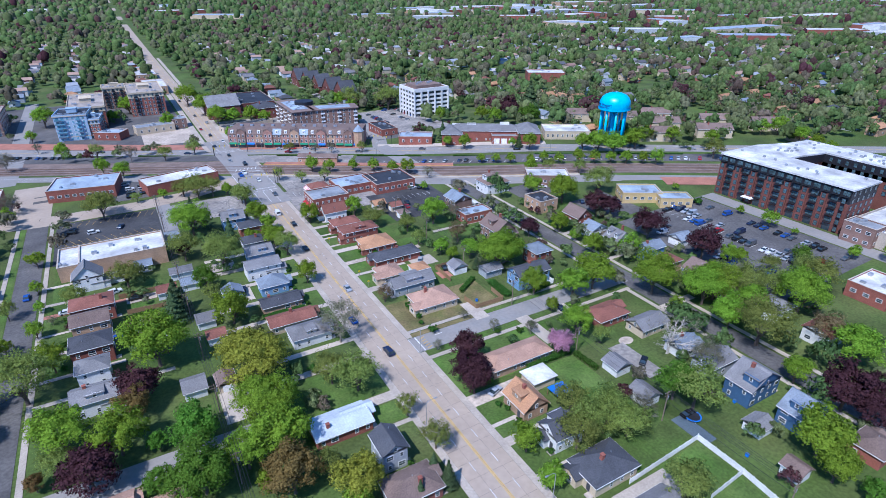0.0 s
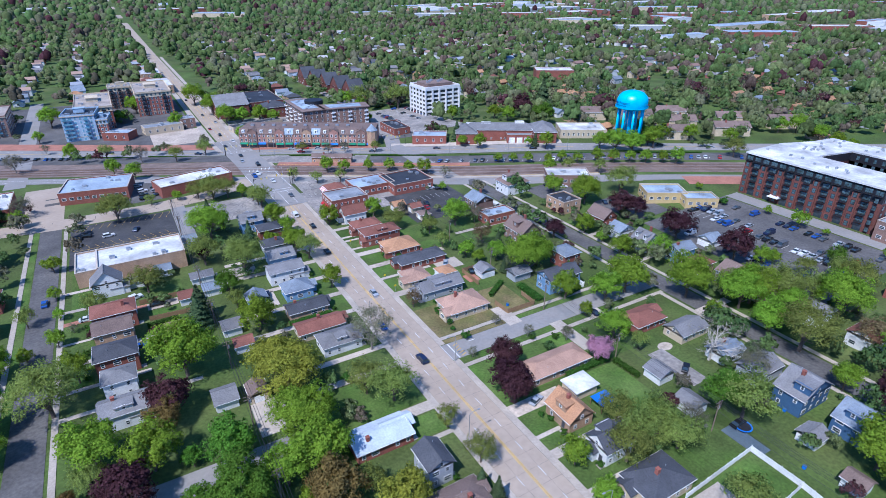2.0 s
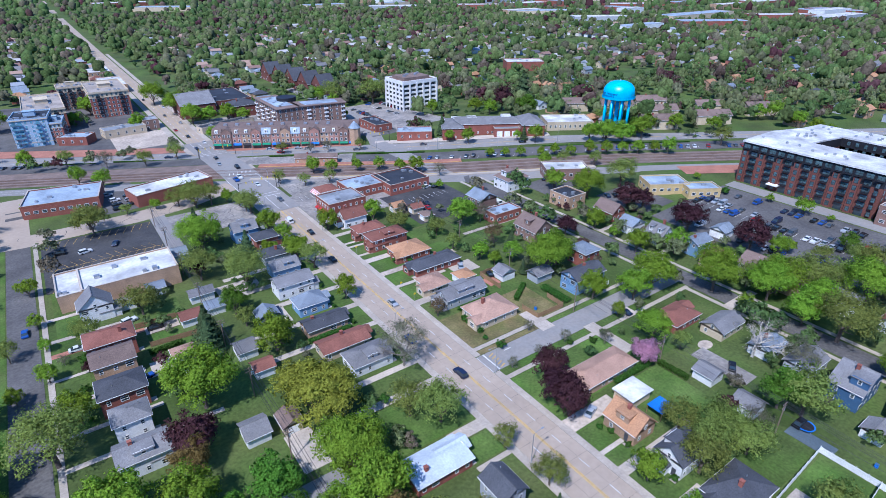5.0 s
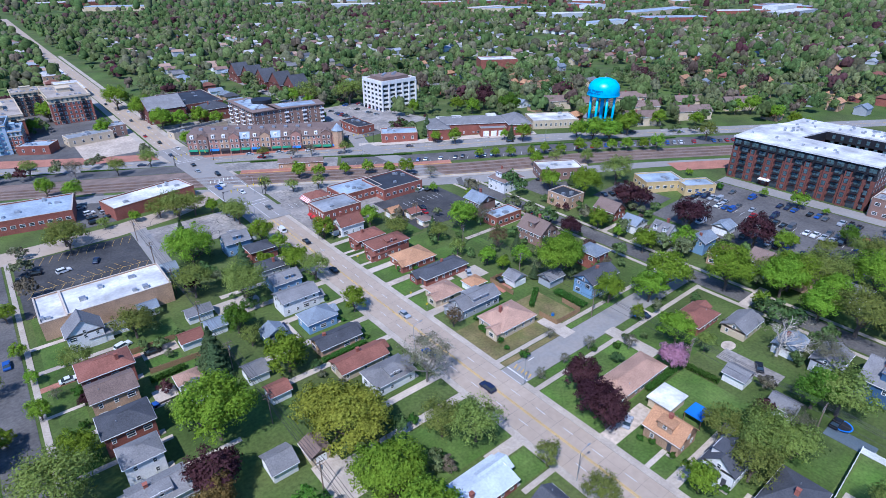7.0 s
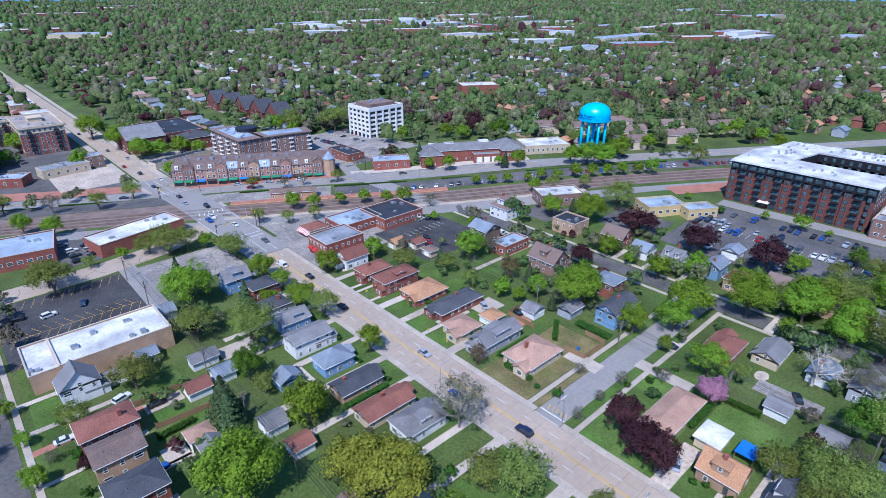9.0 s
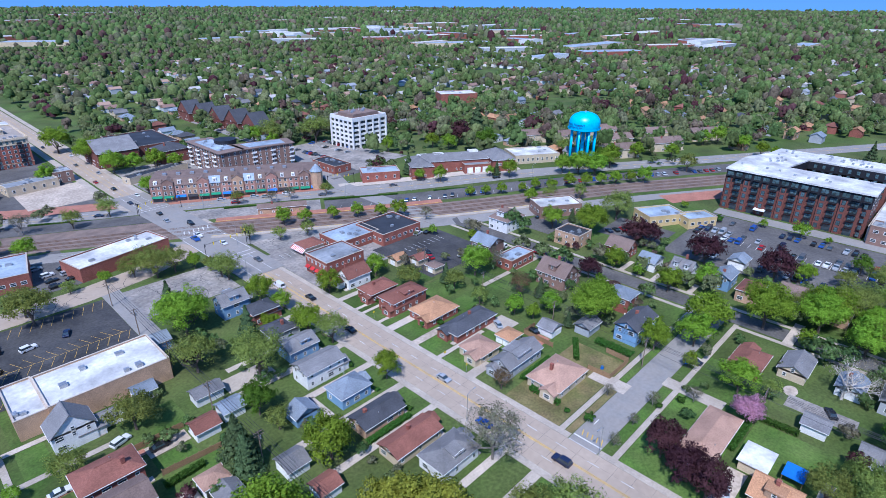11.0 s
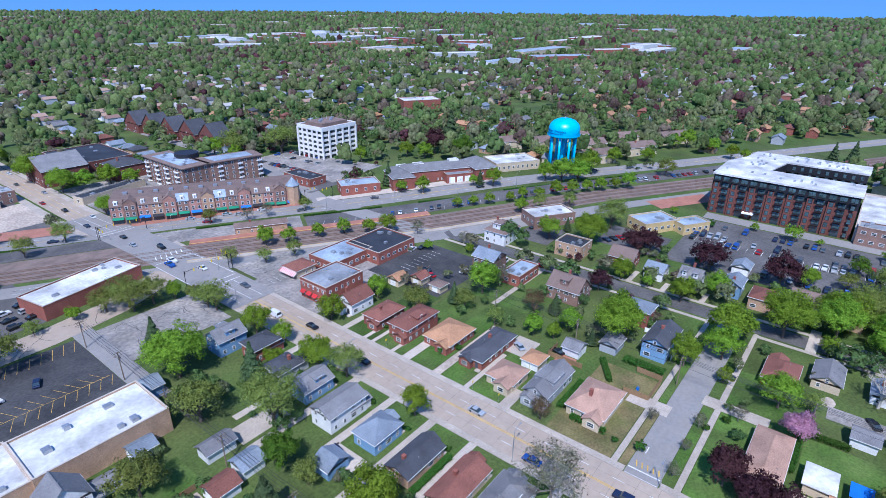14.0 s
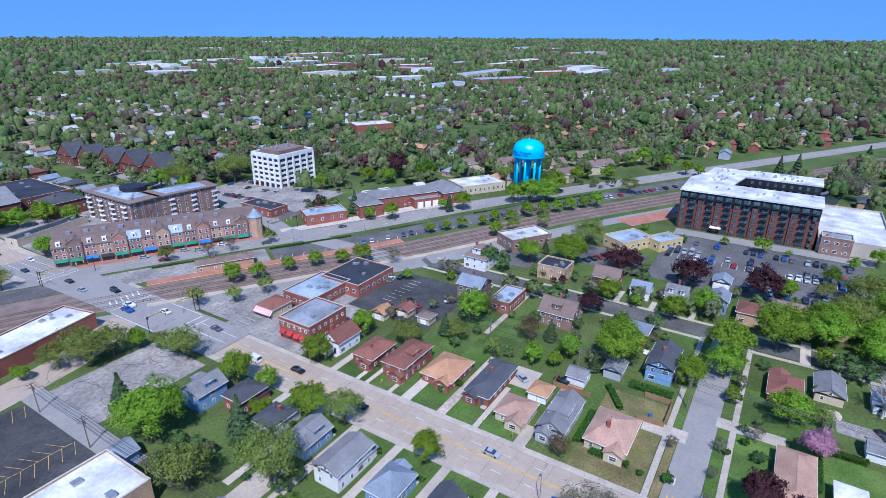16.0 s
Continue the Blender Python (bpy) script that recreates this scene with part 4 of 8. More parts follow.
def tree_kind(kind, share=1.0):
    rng = np.random.default_rng(sum(map(ord, kind)))
    out = []
    up = np.array([0, 0, 1.0])
    for k in range(4 if kind in ("maple", "olive", "copper") and share < 1.5 else 2):
        if kind == "conifer":
            n = 3200
            z = rng.uniform(0, 1, n) ** 1.4
            a = rng.uniform(0, 2 * math.pi, n)
            rr = (1 - z) * (0.75 + 0.25 * np.sin(z * 40 + a * 2)) * rng.uniform(0.6, 1.0, n)
            p = np.stack([rr * np.cos(a), rr * np.sin(a), 0.3 + z * 2.4], 1)
            nrm = np.stack([np.cos(a), np.sin(a), np.full(n, 0.5)], 1) + rng.normal(size=(n, 3)) * 0.3
            v, nv = tufts(rng, p, nrm, 0.085 * rng.uniform(0.6, 1.3, n)), np.repeat(nrm, 3, 0)
            trunk = Shape().tube((0, 0, -0.15), (0, 0, 2.4), 0.09, 0.02)
        elif kind == "sycamore":
            trunk = limbs(rng, 0.7, 0.6, 4, 0.06, splits=4)
            v, nv = crown(rng, 900, 60, 0.02, 1.0, 1.0)
            v = v + up * 1.15
        elif kind == "bare":
            trunk = limbs(rng, 0.6, 0.6, 4, 0.05, splits=4)
            v, nv = crown(rng, 4600, 70, 0.022, 1.0, 1.0)
            v = v + up * 1.1
        elif kind == "shrub":
            v, nv = crown(rng, 1100, 24, 0.10, 0.8)
            v = v + up * 0.75
            trunk = Shape().tube((0, 0, -0.1), (0, 0, 0.7), 0.06, 0.03)
        else:
            op = {"olive": 0.7, "russet": 0.6, "yellow": 0.2, "bronze": 0.4, "blossom": 0.3}.get(kind, 0.25)
            n = {"olive": 4600, "russet": 3400}.get(kind, 6600)
            sz = {"olive": 0.033, "russet": 0.032, "copper": 0.042}.get(kind, 0.039)
            n, sz = int(n * share), sz / share ** 0.45
            v, nv = crown(rng, n, int(rng.integers(85, 120)), sz, 1.0, op)
            v = v + up * 1.05
            trunk = limbs(rng, 0.6, 0.5, 2, 0.065, splits=4)
        out.append((tuft_mesh("crown", v, LEAF[kind], None, nv), trunk.mesh("trunk", {"bare": "grey_bark", "sycamore": "pale_bark"}.get(kind, "bark"))))
    return out


TREE_LABEL = {
    "maple": "broad maple tree in fresh bright green leaf", "olive": "open-crowned tree in thin olive spring leaf", "yellow": "large tree with yellow-green spring flowers",
    "dark": "dense tree in deep green leaf", "copper": "dense copper-leaved tree, dark maroon", "bronze": "tree with bronze-brown young leaves", "conifer": "dark conical spruce tree",
    "bare": "leafless tree with grey twigs", "sycamore": "tall leafless tree with whitish limbs", "shrub": "round clipped green shrub", "blossom": "small ornamental tree in pink blossom", "russet": "tree with sparse russet young leaves",
}


def tree(kind, x, y, r, tall=1.0):
    if kind not in TREES:
        TREES[kind] = tree_kind(kind)
    rng = random.Random(int(x * 91 + y * 57))
    light = r < 3.6 and kind in ("maple", "olive", "dark", "russet", "yellow", "bronze")
    if light and kind + "_light" not in TREES:
        TREES[kind + "_light"] = tree_kind(kind, 0.5)
    large = r > 7.0 and kind in ("maple", "olive", "dark", "yellow")
    if large and kind + "_large" not in TREES:
        TREES[kind + "_large"] = tree_kind(kind, 1.9)
    pool = TREES[kind + "_light" if light else kind + "_large" if large else kind]
    c, t = pool[rng.randrange(len(pool))]
    ob = thing("tree" if kind != "shrub" else "shrub", x, y, TREE_LABEL[kind], "tree" if kind != "shrub" else "shrub", rng.uniform(0, 360), kind + " trees")
    r *= 1.18 if kind == "copper" else 1.15
    ob.scale = (r, r, r * tall * (rng.uniform(0.82, 0.96) if r > 5.5 else rng.uniform(0.95, 1.12)))
    for n, me in (("trunk", t), ("crown", c)):
        part(n, me, None, ob)


tree('maple', 16.3, 240.3, 8.1)
tree('maple', 17.4, 164.0, 5.9)
tree('maple', -5.5, 151.9, 8.4)
tree('maple', 43.3, 242.8, 4.8)
tree('maple', 45.9, 232.3, 3.2)
tree('maple', 43.8, 213.5, 5.2)
tree('maple', -36.9, 202.1, 1.9)
tree('maple', -36.9, 185.3, 2.7)
tree('maple', -38.4, 216.7, 2.2)
tree('maple', 64.2, 230.8, 4.4)
tree('maple', 46.1, 177.9, 3.7)
tree('maple', 85.0, 229.6, 4.1)
tree('maple', 112.2, 202.4, 6.1)
tree('maple', 99.9, 173.8, 3.4)
tree('maple', 101.3, 167.1, 2.4)
tree('maple', 108.4, 165.4, 3.6)
tree('maple', 118.6, 152.8, 5.9)
tree('maple', 111.8, 150.6, 7.6)
tree('maple', 155.4, 166.6, 4.2)
tree('maple', 190.7, 109.6, 3.6)
tree('maple', 133.6, 123.1, 6.9)
tree('maple', 123.1, 122.2, 5.4)
tree('maple', 149.1, 109.9, 7.6)
tree('maple', 112.4, 130.1, 4.5)
tree('maple', 111.1, 118.7, 2.3)
tree('maple', 151.4, 142.9, 4.3)
tree('maple', 162.6, 133.9, 4.4)
tree('maple', 109.1, 104.6, 5.3)
tree('maple', 145.7, 97.1, 2.8)
tree('maple', 163.9, 96.2, 7.4)
tree('maple', 164.6, 83.4, 5.4)
tree('maple', 155.3, 156.3, 2.7)
tree('maple', -31.4, 163.2, 4.2)
tree('maple', -27.8, 127.5, 6.4)
tree('maple', -16.6, 120.3, 6.0)
tree('maple', 16.1, 113.9, 7.6)
tree('maple', 16.1, 102.5, 6.7)
tree('maple', 8.2, 101.3, 5.1)
tree('maple', 10.5, 92.3, 2.8)
tree('maple', -39.8, 240.0, 3.1)
tree('maple', -44.3, 180.0, 2.4)
tree('maple', 66.0, 74.1, 3.5)
tree('maple', 64.2, 62.6, 3.1)
tree('maple', 25.6, 78.1, 3.4)
tree('maple', 158.2, 96.3, 7.2)
tree('maple', 179.2, 76.1, 7.9)
tree('maple', 167.1, 53.1, 6.6)
tree('maple', 123.5, 38.6, 6.7)
tree('maple', 119.5, 32.9, 4.3)
tree('maple', 144.8, 56.7, 3.7)
tree('maple', 153.2, 82.9, 6.1)
tree('maple', 38.7, 285.1, 2.8)
tree('maple', 36.5, 225.5, 2.5)
tree('maple', 39.1, 225.6, 1.8)
tree('maple', 66.5, 410.9, 3.1)
tree('maple', 67.7, 403.0, 3.3)
tree('maple', 88.2, 301.0, 3.9)
tree('maple', 96.4, 295.5, 3.3)
tree('maple', 108.8, 290.5, 3.0)
tree('maple', 119.3, 284.9, 3.5)
tree('maple', 127.0, 276.2, 3.3)
tree('maple', 211.7, 369.1, 4.5)
tree('maple', 79.6, 485.1, 4.5)
tree('maple', 76.9, 463.1, 5.8)
tree('maple', 90.7, 466.8, 4.5)
tree('maple', 173.0, 456.8, 4.7)
tree('maple', 162.8, 414.4, 2.7)
tree('maple', 166.8, 473.3, 7.2)
tree('maple', 179.3, 303.6, 3.2)
tree('maple', 186.2, 293.4, 4.1)
tree('maple', 133.6, 270.4, 4.1)
tree('maple', 179.8, 264.9, 2.5)
tree('maple', 186.8, 259.6, 2.5)
tree('maple', 193.2, 253.8, 2.8)
tree('maple', 202.1, 246.8, 2.5)
tree('maple', 209.5, 243.6, 2.8)
tree('maple', 215.3, 236.9, 2.9)
tree('maple', 225.3, 232.2, 3.5)
tree('maple', 232.3, 225.8, 3.2)
tree('maple', 240.2, 221.1, 3.3)
tree('maple', 247.5, 216.1, 3.6)
tree('maple', 255.9, 211.2, 3.0)
tree('maple', 261.1, 206.0, 4.0)
tree('maple', 192.6, 234.2, 3.5)
tree('maple', 218.0, 268.2, 5.1)
tree('maple', 211.8, 277.7, 2.7)
tree('maple', 173.0, 207.7, 5.3)
tree('maple', 178.1, 191.2, 7.6)
tree('maple', 245.0, 249.5, 5.3)
tree('maple', 250.3, 241.8, 6.6)
tree('maple', 256.0, 234.1, 7.0)
tree('maple', 275.8, 235.2, 6.6)
tree('maple', 296.0, 246.5, 5.3)
tree('maple', 308.8, 234.7, 5.0)
tree('maple', 239.3, 337.3, 5.3)
tree('maple', 237.6, 351.6, 5.3)
tree('maple', 129.3, 242.6, 2.0)
tree('maple', 138.6, 227.4, 2.0)
tree('maple', 233.4, 120.5, 3.3)
tree('maple', 236.4, 136.0, 1.8)
tree('maple', 235.1, 110.3, 1.5)
tree('maple', 237.1, 172.7, 1.7)
tree('maple', 195.0, 107.8, 2.8)
tree('maple', 233.0, 86.2, 2.6)
tree('maple', 242.2, 77.7, 3.7)
tree('maple', 379.6, 192.2, 5.2)
tree('maple', 371.0, 177.4, 4.4)
tree('maple', 371.7, 168.8, 3.7)
tree('maple', 378.1, 217.6, 5.4)
tree('maple', 387.1, 211.1, 6.2)
tree('maple', 327.2, 218.7, 4.9)
tree('maple', 10.0, 296.8, 2.5)
tree('maple', -36.7, 411.9, 4.4)
tree('maple', -15.2, 356.3, 4.0)
tree('maple', -5.6, 342.5, 4.2)
tree('maple', -50.8, 514.5, 7.6)
tree('maple', -5.5, 504.3, 4.7)
tree('maple', 7.4, 535.4, 7.2)
tree('maple', 30.0, 469.7, 5.4)
tree('maple', -56.4, 467.5, 3.5)
tree('maple', 54.3, 545.3, 8.9)
tree('maple', 61.1, 496.1, 8.3)
tree('maple', 65.3, 463.8, 7.9)
tree('maple', 64.1, 403.4, 4.6)
tree('maple', 90.1, 460.0, 6.0)
tree('maple', 98.4, 449.8, 5.2)
tree('maple', -39.2, 326.5, 1.8)
tree('maple', -54.1, 294.7, 3.4)
tree('olive', 10.1, 218.6, 6.3)
tree('olive', 21.8, 204.4, 7.7)
tree('olive', 14.1, 181.3, 3.2)
tree('olive', -10.7, 206.8, 5.7)
tree('olive', -26.3, 199.5, 3.8)
tree('olive', -17.0, 288.4, 5.5)
tree('olive', -1.8, 296.7, 2.7)
tree('olive', 19.2, 294.0, 4.9)
tree('olive', 25.3, 287.5, 5.8)
tree('olive', 32.0, 287.6, 5.4)
tree('olive', 42.7, 270.4, 4.8)
tree('olive', 46.2, 203.7, 5.2)
tree('olive', 34.6, 120.0, 5.1)
tree('olive', 39.7, 113.9, 6.1)
tree('olive', 86.9, 212.3, 5.0)
tree('olive', 96.4, 186.5, 3.1)
tree('olive', 98.1, 200.2, 3.7)
tree('olive', 171.4, 90.6, 7.9)
tree('olive', 89.5, 71.1, 5.6)
tree('olive', 90.3, 65.6, 5.4)
tree('olive', 112.7, 97.5, 2.7)
tree('olive', 161.0, 104.8, 4.2)
tree('olive', -37.2, 151.5, 8.6)
tree('maple', -51.5, 174.0, 5.6)
tree('dark', -50.5, 152.0, 6.0)
tree('maple', -50.0, 140.0, 5.0)
tree('olive', -28.7, 120.4, 3.6)
tree('olive', -45.5, 201.4, 3.1)
tree('olive', 46.9, 98.7, 3.0)
tree('olive', 47.9, 85.4, 3.8)
tree('olive', 77.0, 68.8, 5.3)
tree('olive', 86.0, 69.4, 4.7)
tree('olive', 23.3, 90.5, 3.3)
tree('olive', 83.4, 78.6, 4.9)
tree('olive', 112.9, 64.2, 6.8)
tree('olive', 152.6, 72.7, 9.2)
tree('olive', 87.2, 46.5, 5.4)
tree('olive', 182.0, 85.9, 6.1)
tree('olive', 198.4, 81.2, 6.8)
tree('olive', 81.6, 70.7, 4.7)
tree('olive', 94.7, 75.7, 2.5)
tree('olive', 310.4, 250.3, 2.9)
tree('olive', 42.2, 278.8, 3.0)
tree('olive', 67.9, 295.7, 3.4)
tree('olive', 77.4, 285.9, 3.3)
tree('olive', 88.9, 282.1, 3.4)
tree('olive', 87.7, 345.1, 3.6)
tree('olive', 128.1, 323.5, 3.4)
tree('olive', 175.9, 462.5, 9.1)
tree('olive', 201.6, 442.0, 11.2)
tree('olive', 200.8, 228.6, 3.8)
tree('olive', 213.5, 218.0, 3.6)
tree('olive', 200.4, 190.2, 7.5)
tree('olive', 283.8, 273.6, 5.3)
tree('olive', 301.2, 197.9, 6.0)
tree('olive', 199.8, 86.7, 5.4)
tree('olive', 196.4, 96.9, 3.7)
tree('olive', -16.4, 280.1, 6.9)
tree('olive', 25.5, 291.6, 6.1)
tree('olive', 43.5, 266.5, 5.5)
tree('olive', -18.0, 401.0, 4.7)
tree('olive', 18.3, 370.8, 4.6)
tree('olive', 35.9, 377.0, 4.8)
tree('dark', 13.4, 189.8, 4.2)
tree('dark', 110.8, 69.1, 5.4)
tree('dark', 212.1, 94.6, 3.3)
tree('dark', -0.6, 114.8, 5.7)
tree('dark', -1.4, 99.0, 7.2)
tree('dark', -9.4, 103.2, 3.5)
tree('dark', -8.9, 117.2, 2.3)
tree('dark', 120.9, 25.9, 2.8)
tree('dark', 256.1, 317.8, 7.9)
tree('conifer', 1.6, 173.6, 4.0)
tree('conifer', 115.6, 174.3, 2.5)
tree('conifer', 105.4, 156.2, 1.9)
tree('conifer', 99.7, 205.9, 2.7)
tree('conifer', 2.7, 179.9, 4.8)
tree('conifer', 43.8, 79.0, 2.0)
tree('conifer', 37.8, 74.0, 1.9)
tree('conifer', 44.9, 74.4, 2.3)
tree('conifer', 18.6, 258.5, 3.7)
tree('conifer', 28.5, 222.8, 3.9)
tree('conifer', 191.1, 458.2, 6.5)
tree('conifer', 184.0, 317.9, 3.9)
tree('conifer', 215.5, 275.5, 2.7)
tree('conifer', 185.5, 205.0, 2.2)
tree('conifer', 276.7, 344.1, 9.5)
tree('conifer', 414.1, 111.8, 4.4)
tree('conifer', 405.5, 122.4, 4.0)
tree('conifer', 480.4, 67.8, 4.7)
tree('dark', 260.5, 257.5, 3.2)
tree('dark', 262.5, 250.5, 3.6)
tree('dark', 266.5, 245.0, 3.4)
tree('dark', 271.5, 241.5, 3.7)
tree('dark', 277.5, 241.0, 3.5)
tree('dark', 282.5, 244.5, 3.8)
tree('dark', 286.0, 250.0, 4.2)
tree('copper', -27.8, 184.4, 1.5)
tree('copper', 10.1, 222.1, 2.7)
tree('copper', 141.3, 169.8, 4.0)
tree('copper', 182.7, 141.8, 6.6)
tree('copper', 180.5, 170.1, 5.7)
tree('copper', 185.7, 166.4, 4.5)
tree('copper', 184.9, 117.2, 6.2)
tree('copper', 71.6, 109.4, 4.3)
tree('copper', 68.2, 103.0, 4.9)
tree('copper', 66.3, 97.2, 4.3)
tree('copper', -22.5, 112.0, 5.9)
tree('copper', -10.8, 137.4, 5.4)
tree('copper', 144.8, 44.4, 6.6)
tree('copper', 145.1, 37.8, 4.4)
tree('copper', 158.1, 42.8, 3.4)
tree('copper', 254.9, 342.1, 8.4)
tree('shrub', -28.2, 189.4, 1.7)
tree('shrub', 70.5, 127.7, 1.5)
tree('shrub', 31.8, 127.7, 1.5)
tree('bare', -33.1, 191.7, 1.7)
tree('bare', 43.6, 137.2, 7.2)
tree('bare', 121.4, 200.7, 4.2)
tree('bare', 82.9, 129.3, 1.7)
tree('bare', 67.4, 119.0, 1.7)
tree('sycamore', 126.0, 83.5, 7.6)
tree('bare', 128.6, 73.0, 4.7)
tree('bare', 87.7, 118.9, 1.9)
tree('bare', 96.9, 111.7, 2.3)
tree('bare', 77.3, 119.1, 1.6)
tree('bare', 97.8, 67.9, 3.7)
tree('bare', 101.3, 334.4, 3.4)
tree('bare', 110.7, 331.2, 3.5)
tree('bare', 139.8, 258.0, 3.3)
tree('bare', 145.2, 235.4, 2.6)
tree('bare', 369.8, 86.0, 7.4)
tree('bare', 355.3, 78.6, 8.5)
tree('bare', 0.1, 380.6, 4.6)
tree('bare', -51.1, 434.9, 3.0)
tree('bare', -63.8, 395.4, 5.9)
tree('bare', -52.9, 307.1, 4.7)
tree('yellow', 17.2, 131.6, 9.2, 0.9)
tree('yellow', 15.6, 140.8, 6.2, 0.9)
tree('yellow', 26.8, 81.6, 5.5)
tree('russet', 111.9, 180.4, 4.1)
tree('russet', 65.1, 151.7, 3.0)
tree('russet', 170.0, 62.3, 5.8)
tree('blossom', 97.4, 99.0, 3.6)
tree('bronze', -13.0, 131.9, 4.2)
tree('bronze', 15.2, 89.6, 6.2)
tree('bronze', -33.3, 117.7, 2.1)
tree('shrub', 230.0, 153.6, 2.1)


# street trees of the town centre (TOWN)
_tr = random.Random(11)
YARD = []
for _x0, _y0, _x1, _y1, _n in ((-85, 470, -66, 600, 8), (-10, 486, 8, 540, 6), (68, 474, 90, 478, 7), (64, 500, 68, 640, 14), (36, 590, 42, 700, 6), (120, 486, 160, 540, 12), (150, 420, 165, 460, 6), (-80, 395, 40, 402, 8), (240, 395, 252, 440, 6), (196, 452, 250, 470, 8), (-60, 60, -50, 340, 16), (-34, 240, -32, 290, 3), (176, 320, 182, 340, 3)):
    for _k in range(_n):
        YARD.append((_tr.uniform(_x0, _x1), _tr.uniform(_y0, _y1), _tr.uniform(2.4, 4.6)))
for _x0, _y0, _x1, _y1, _n in ((12, 140, 26, 255, 24), (90, 165, 126, 250, 18), (86, 110, 112, 118, 3), (108, 128, 145, 170, 14), (158, 60, 165, 200, 18), (174, 60, 188, 170, 26), (-12, 150, 4, 235, 16), (84, 40, 100, 78, 4), (106, 30, 146, 120, 18), (14, 60, 30, 140, 10), (170, 330, 206, 352, 8), (205, 345, 232, 395, 12), (228, 300, 246, 345, 5), (290, 205, 330, 240, 10)):
    for _k in range(_n):
        YARD.append((_tr.uniform(_x0, _x1), _tr.uniform(_y0, _y1), _tr.uniform(1.2, 2.9)))
for _k in range(22):
    YARD.append((_tr.choice([142, 157.8]) + _tr.uniform(-0.8, 0.8), 40 + _k * 9 + _tr.uniform(-2, 2), _tr.uniform(3.2, 5.4)))



# ---- distant woods ----
def woods(name, pts, n, size, seed, label):
    rng = np.random.default_rng(seed)
    m = len(pts)
    tmpl = []
    for k in range(6):
        tmpl.append(crown(rng, n, 26, size, 0.95))
    which = rng.integers(0, 6, m)
    rad = pts[:, 3]
    ang = rng.uniform(0, 2 * math.pi, m)
    V, N = np.empty((m, n * 3, 3)), np.empty((m, n * 3, 3))
    for k in range(6):
        sel = np.where(which == k)[0]
        t, nv = (tmpl[k][0] + np.array([0, 0, 1.05]))[None], tmpl[k][1][None]
        c, s = np.cos(ang[sel])[:, None], np.sin(ang[sel])[:, None]
        V[sel, :, 0] = (t[..., 0] * c - t[..., 1] * s) * rad[sel][:, None] + pts[sel, 0][:, None]
        V[sel, :, 1] = (t[..., 0] * s + t[..., 1] * c) * rad[sel][:, None] + pts[sel, 1][:, None]
        N[sel, :, 0], N[sel, :, 1], N[sel, :, 2] = nv[..., 0] * c - nv[..., 1] * s, nv[..., 0] * s + nv[..., 1] * c, nv[..., 2]
        V[sel, :, 2] = t[..., 2] * (rad[sel] * rng.uniform(0.85, 1.25, len(sel)))[:, None] + pts[sel, 2][:, None]
    tint = np.repeat(np.clip(rng.beta(1.15, 1.5, m) + (rng.random(m) < 0.05) * 0.6, 0, 1), n * 3)
    me = tuft_mesh(name, V.reshape(-1, 3), MAT["woods"], tint, N.reshape(-1, 3) + np.array([0, 0, 0.3]))
    return tagged(new(name, me), label, "trees", "", "stuff")


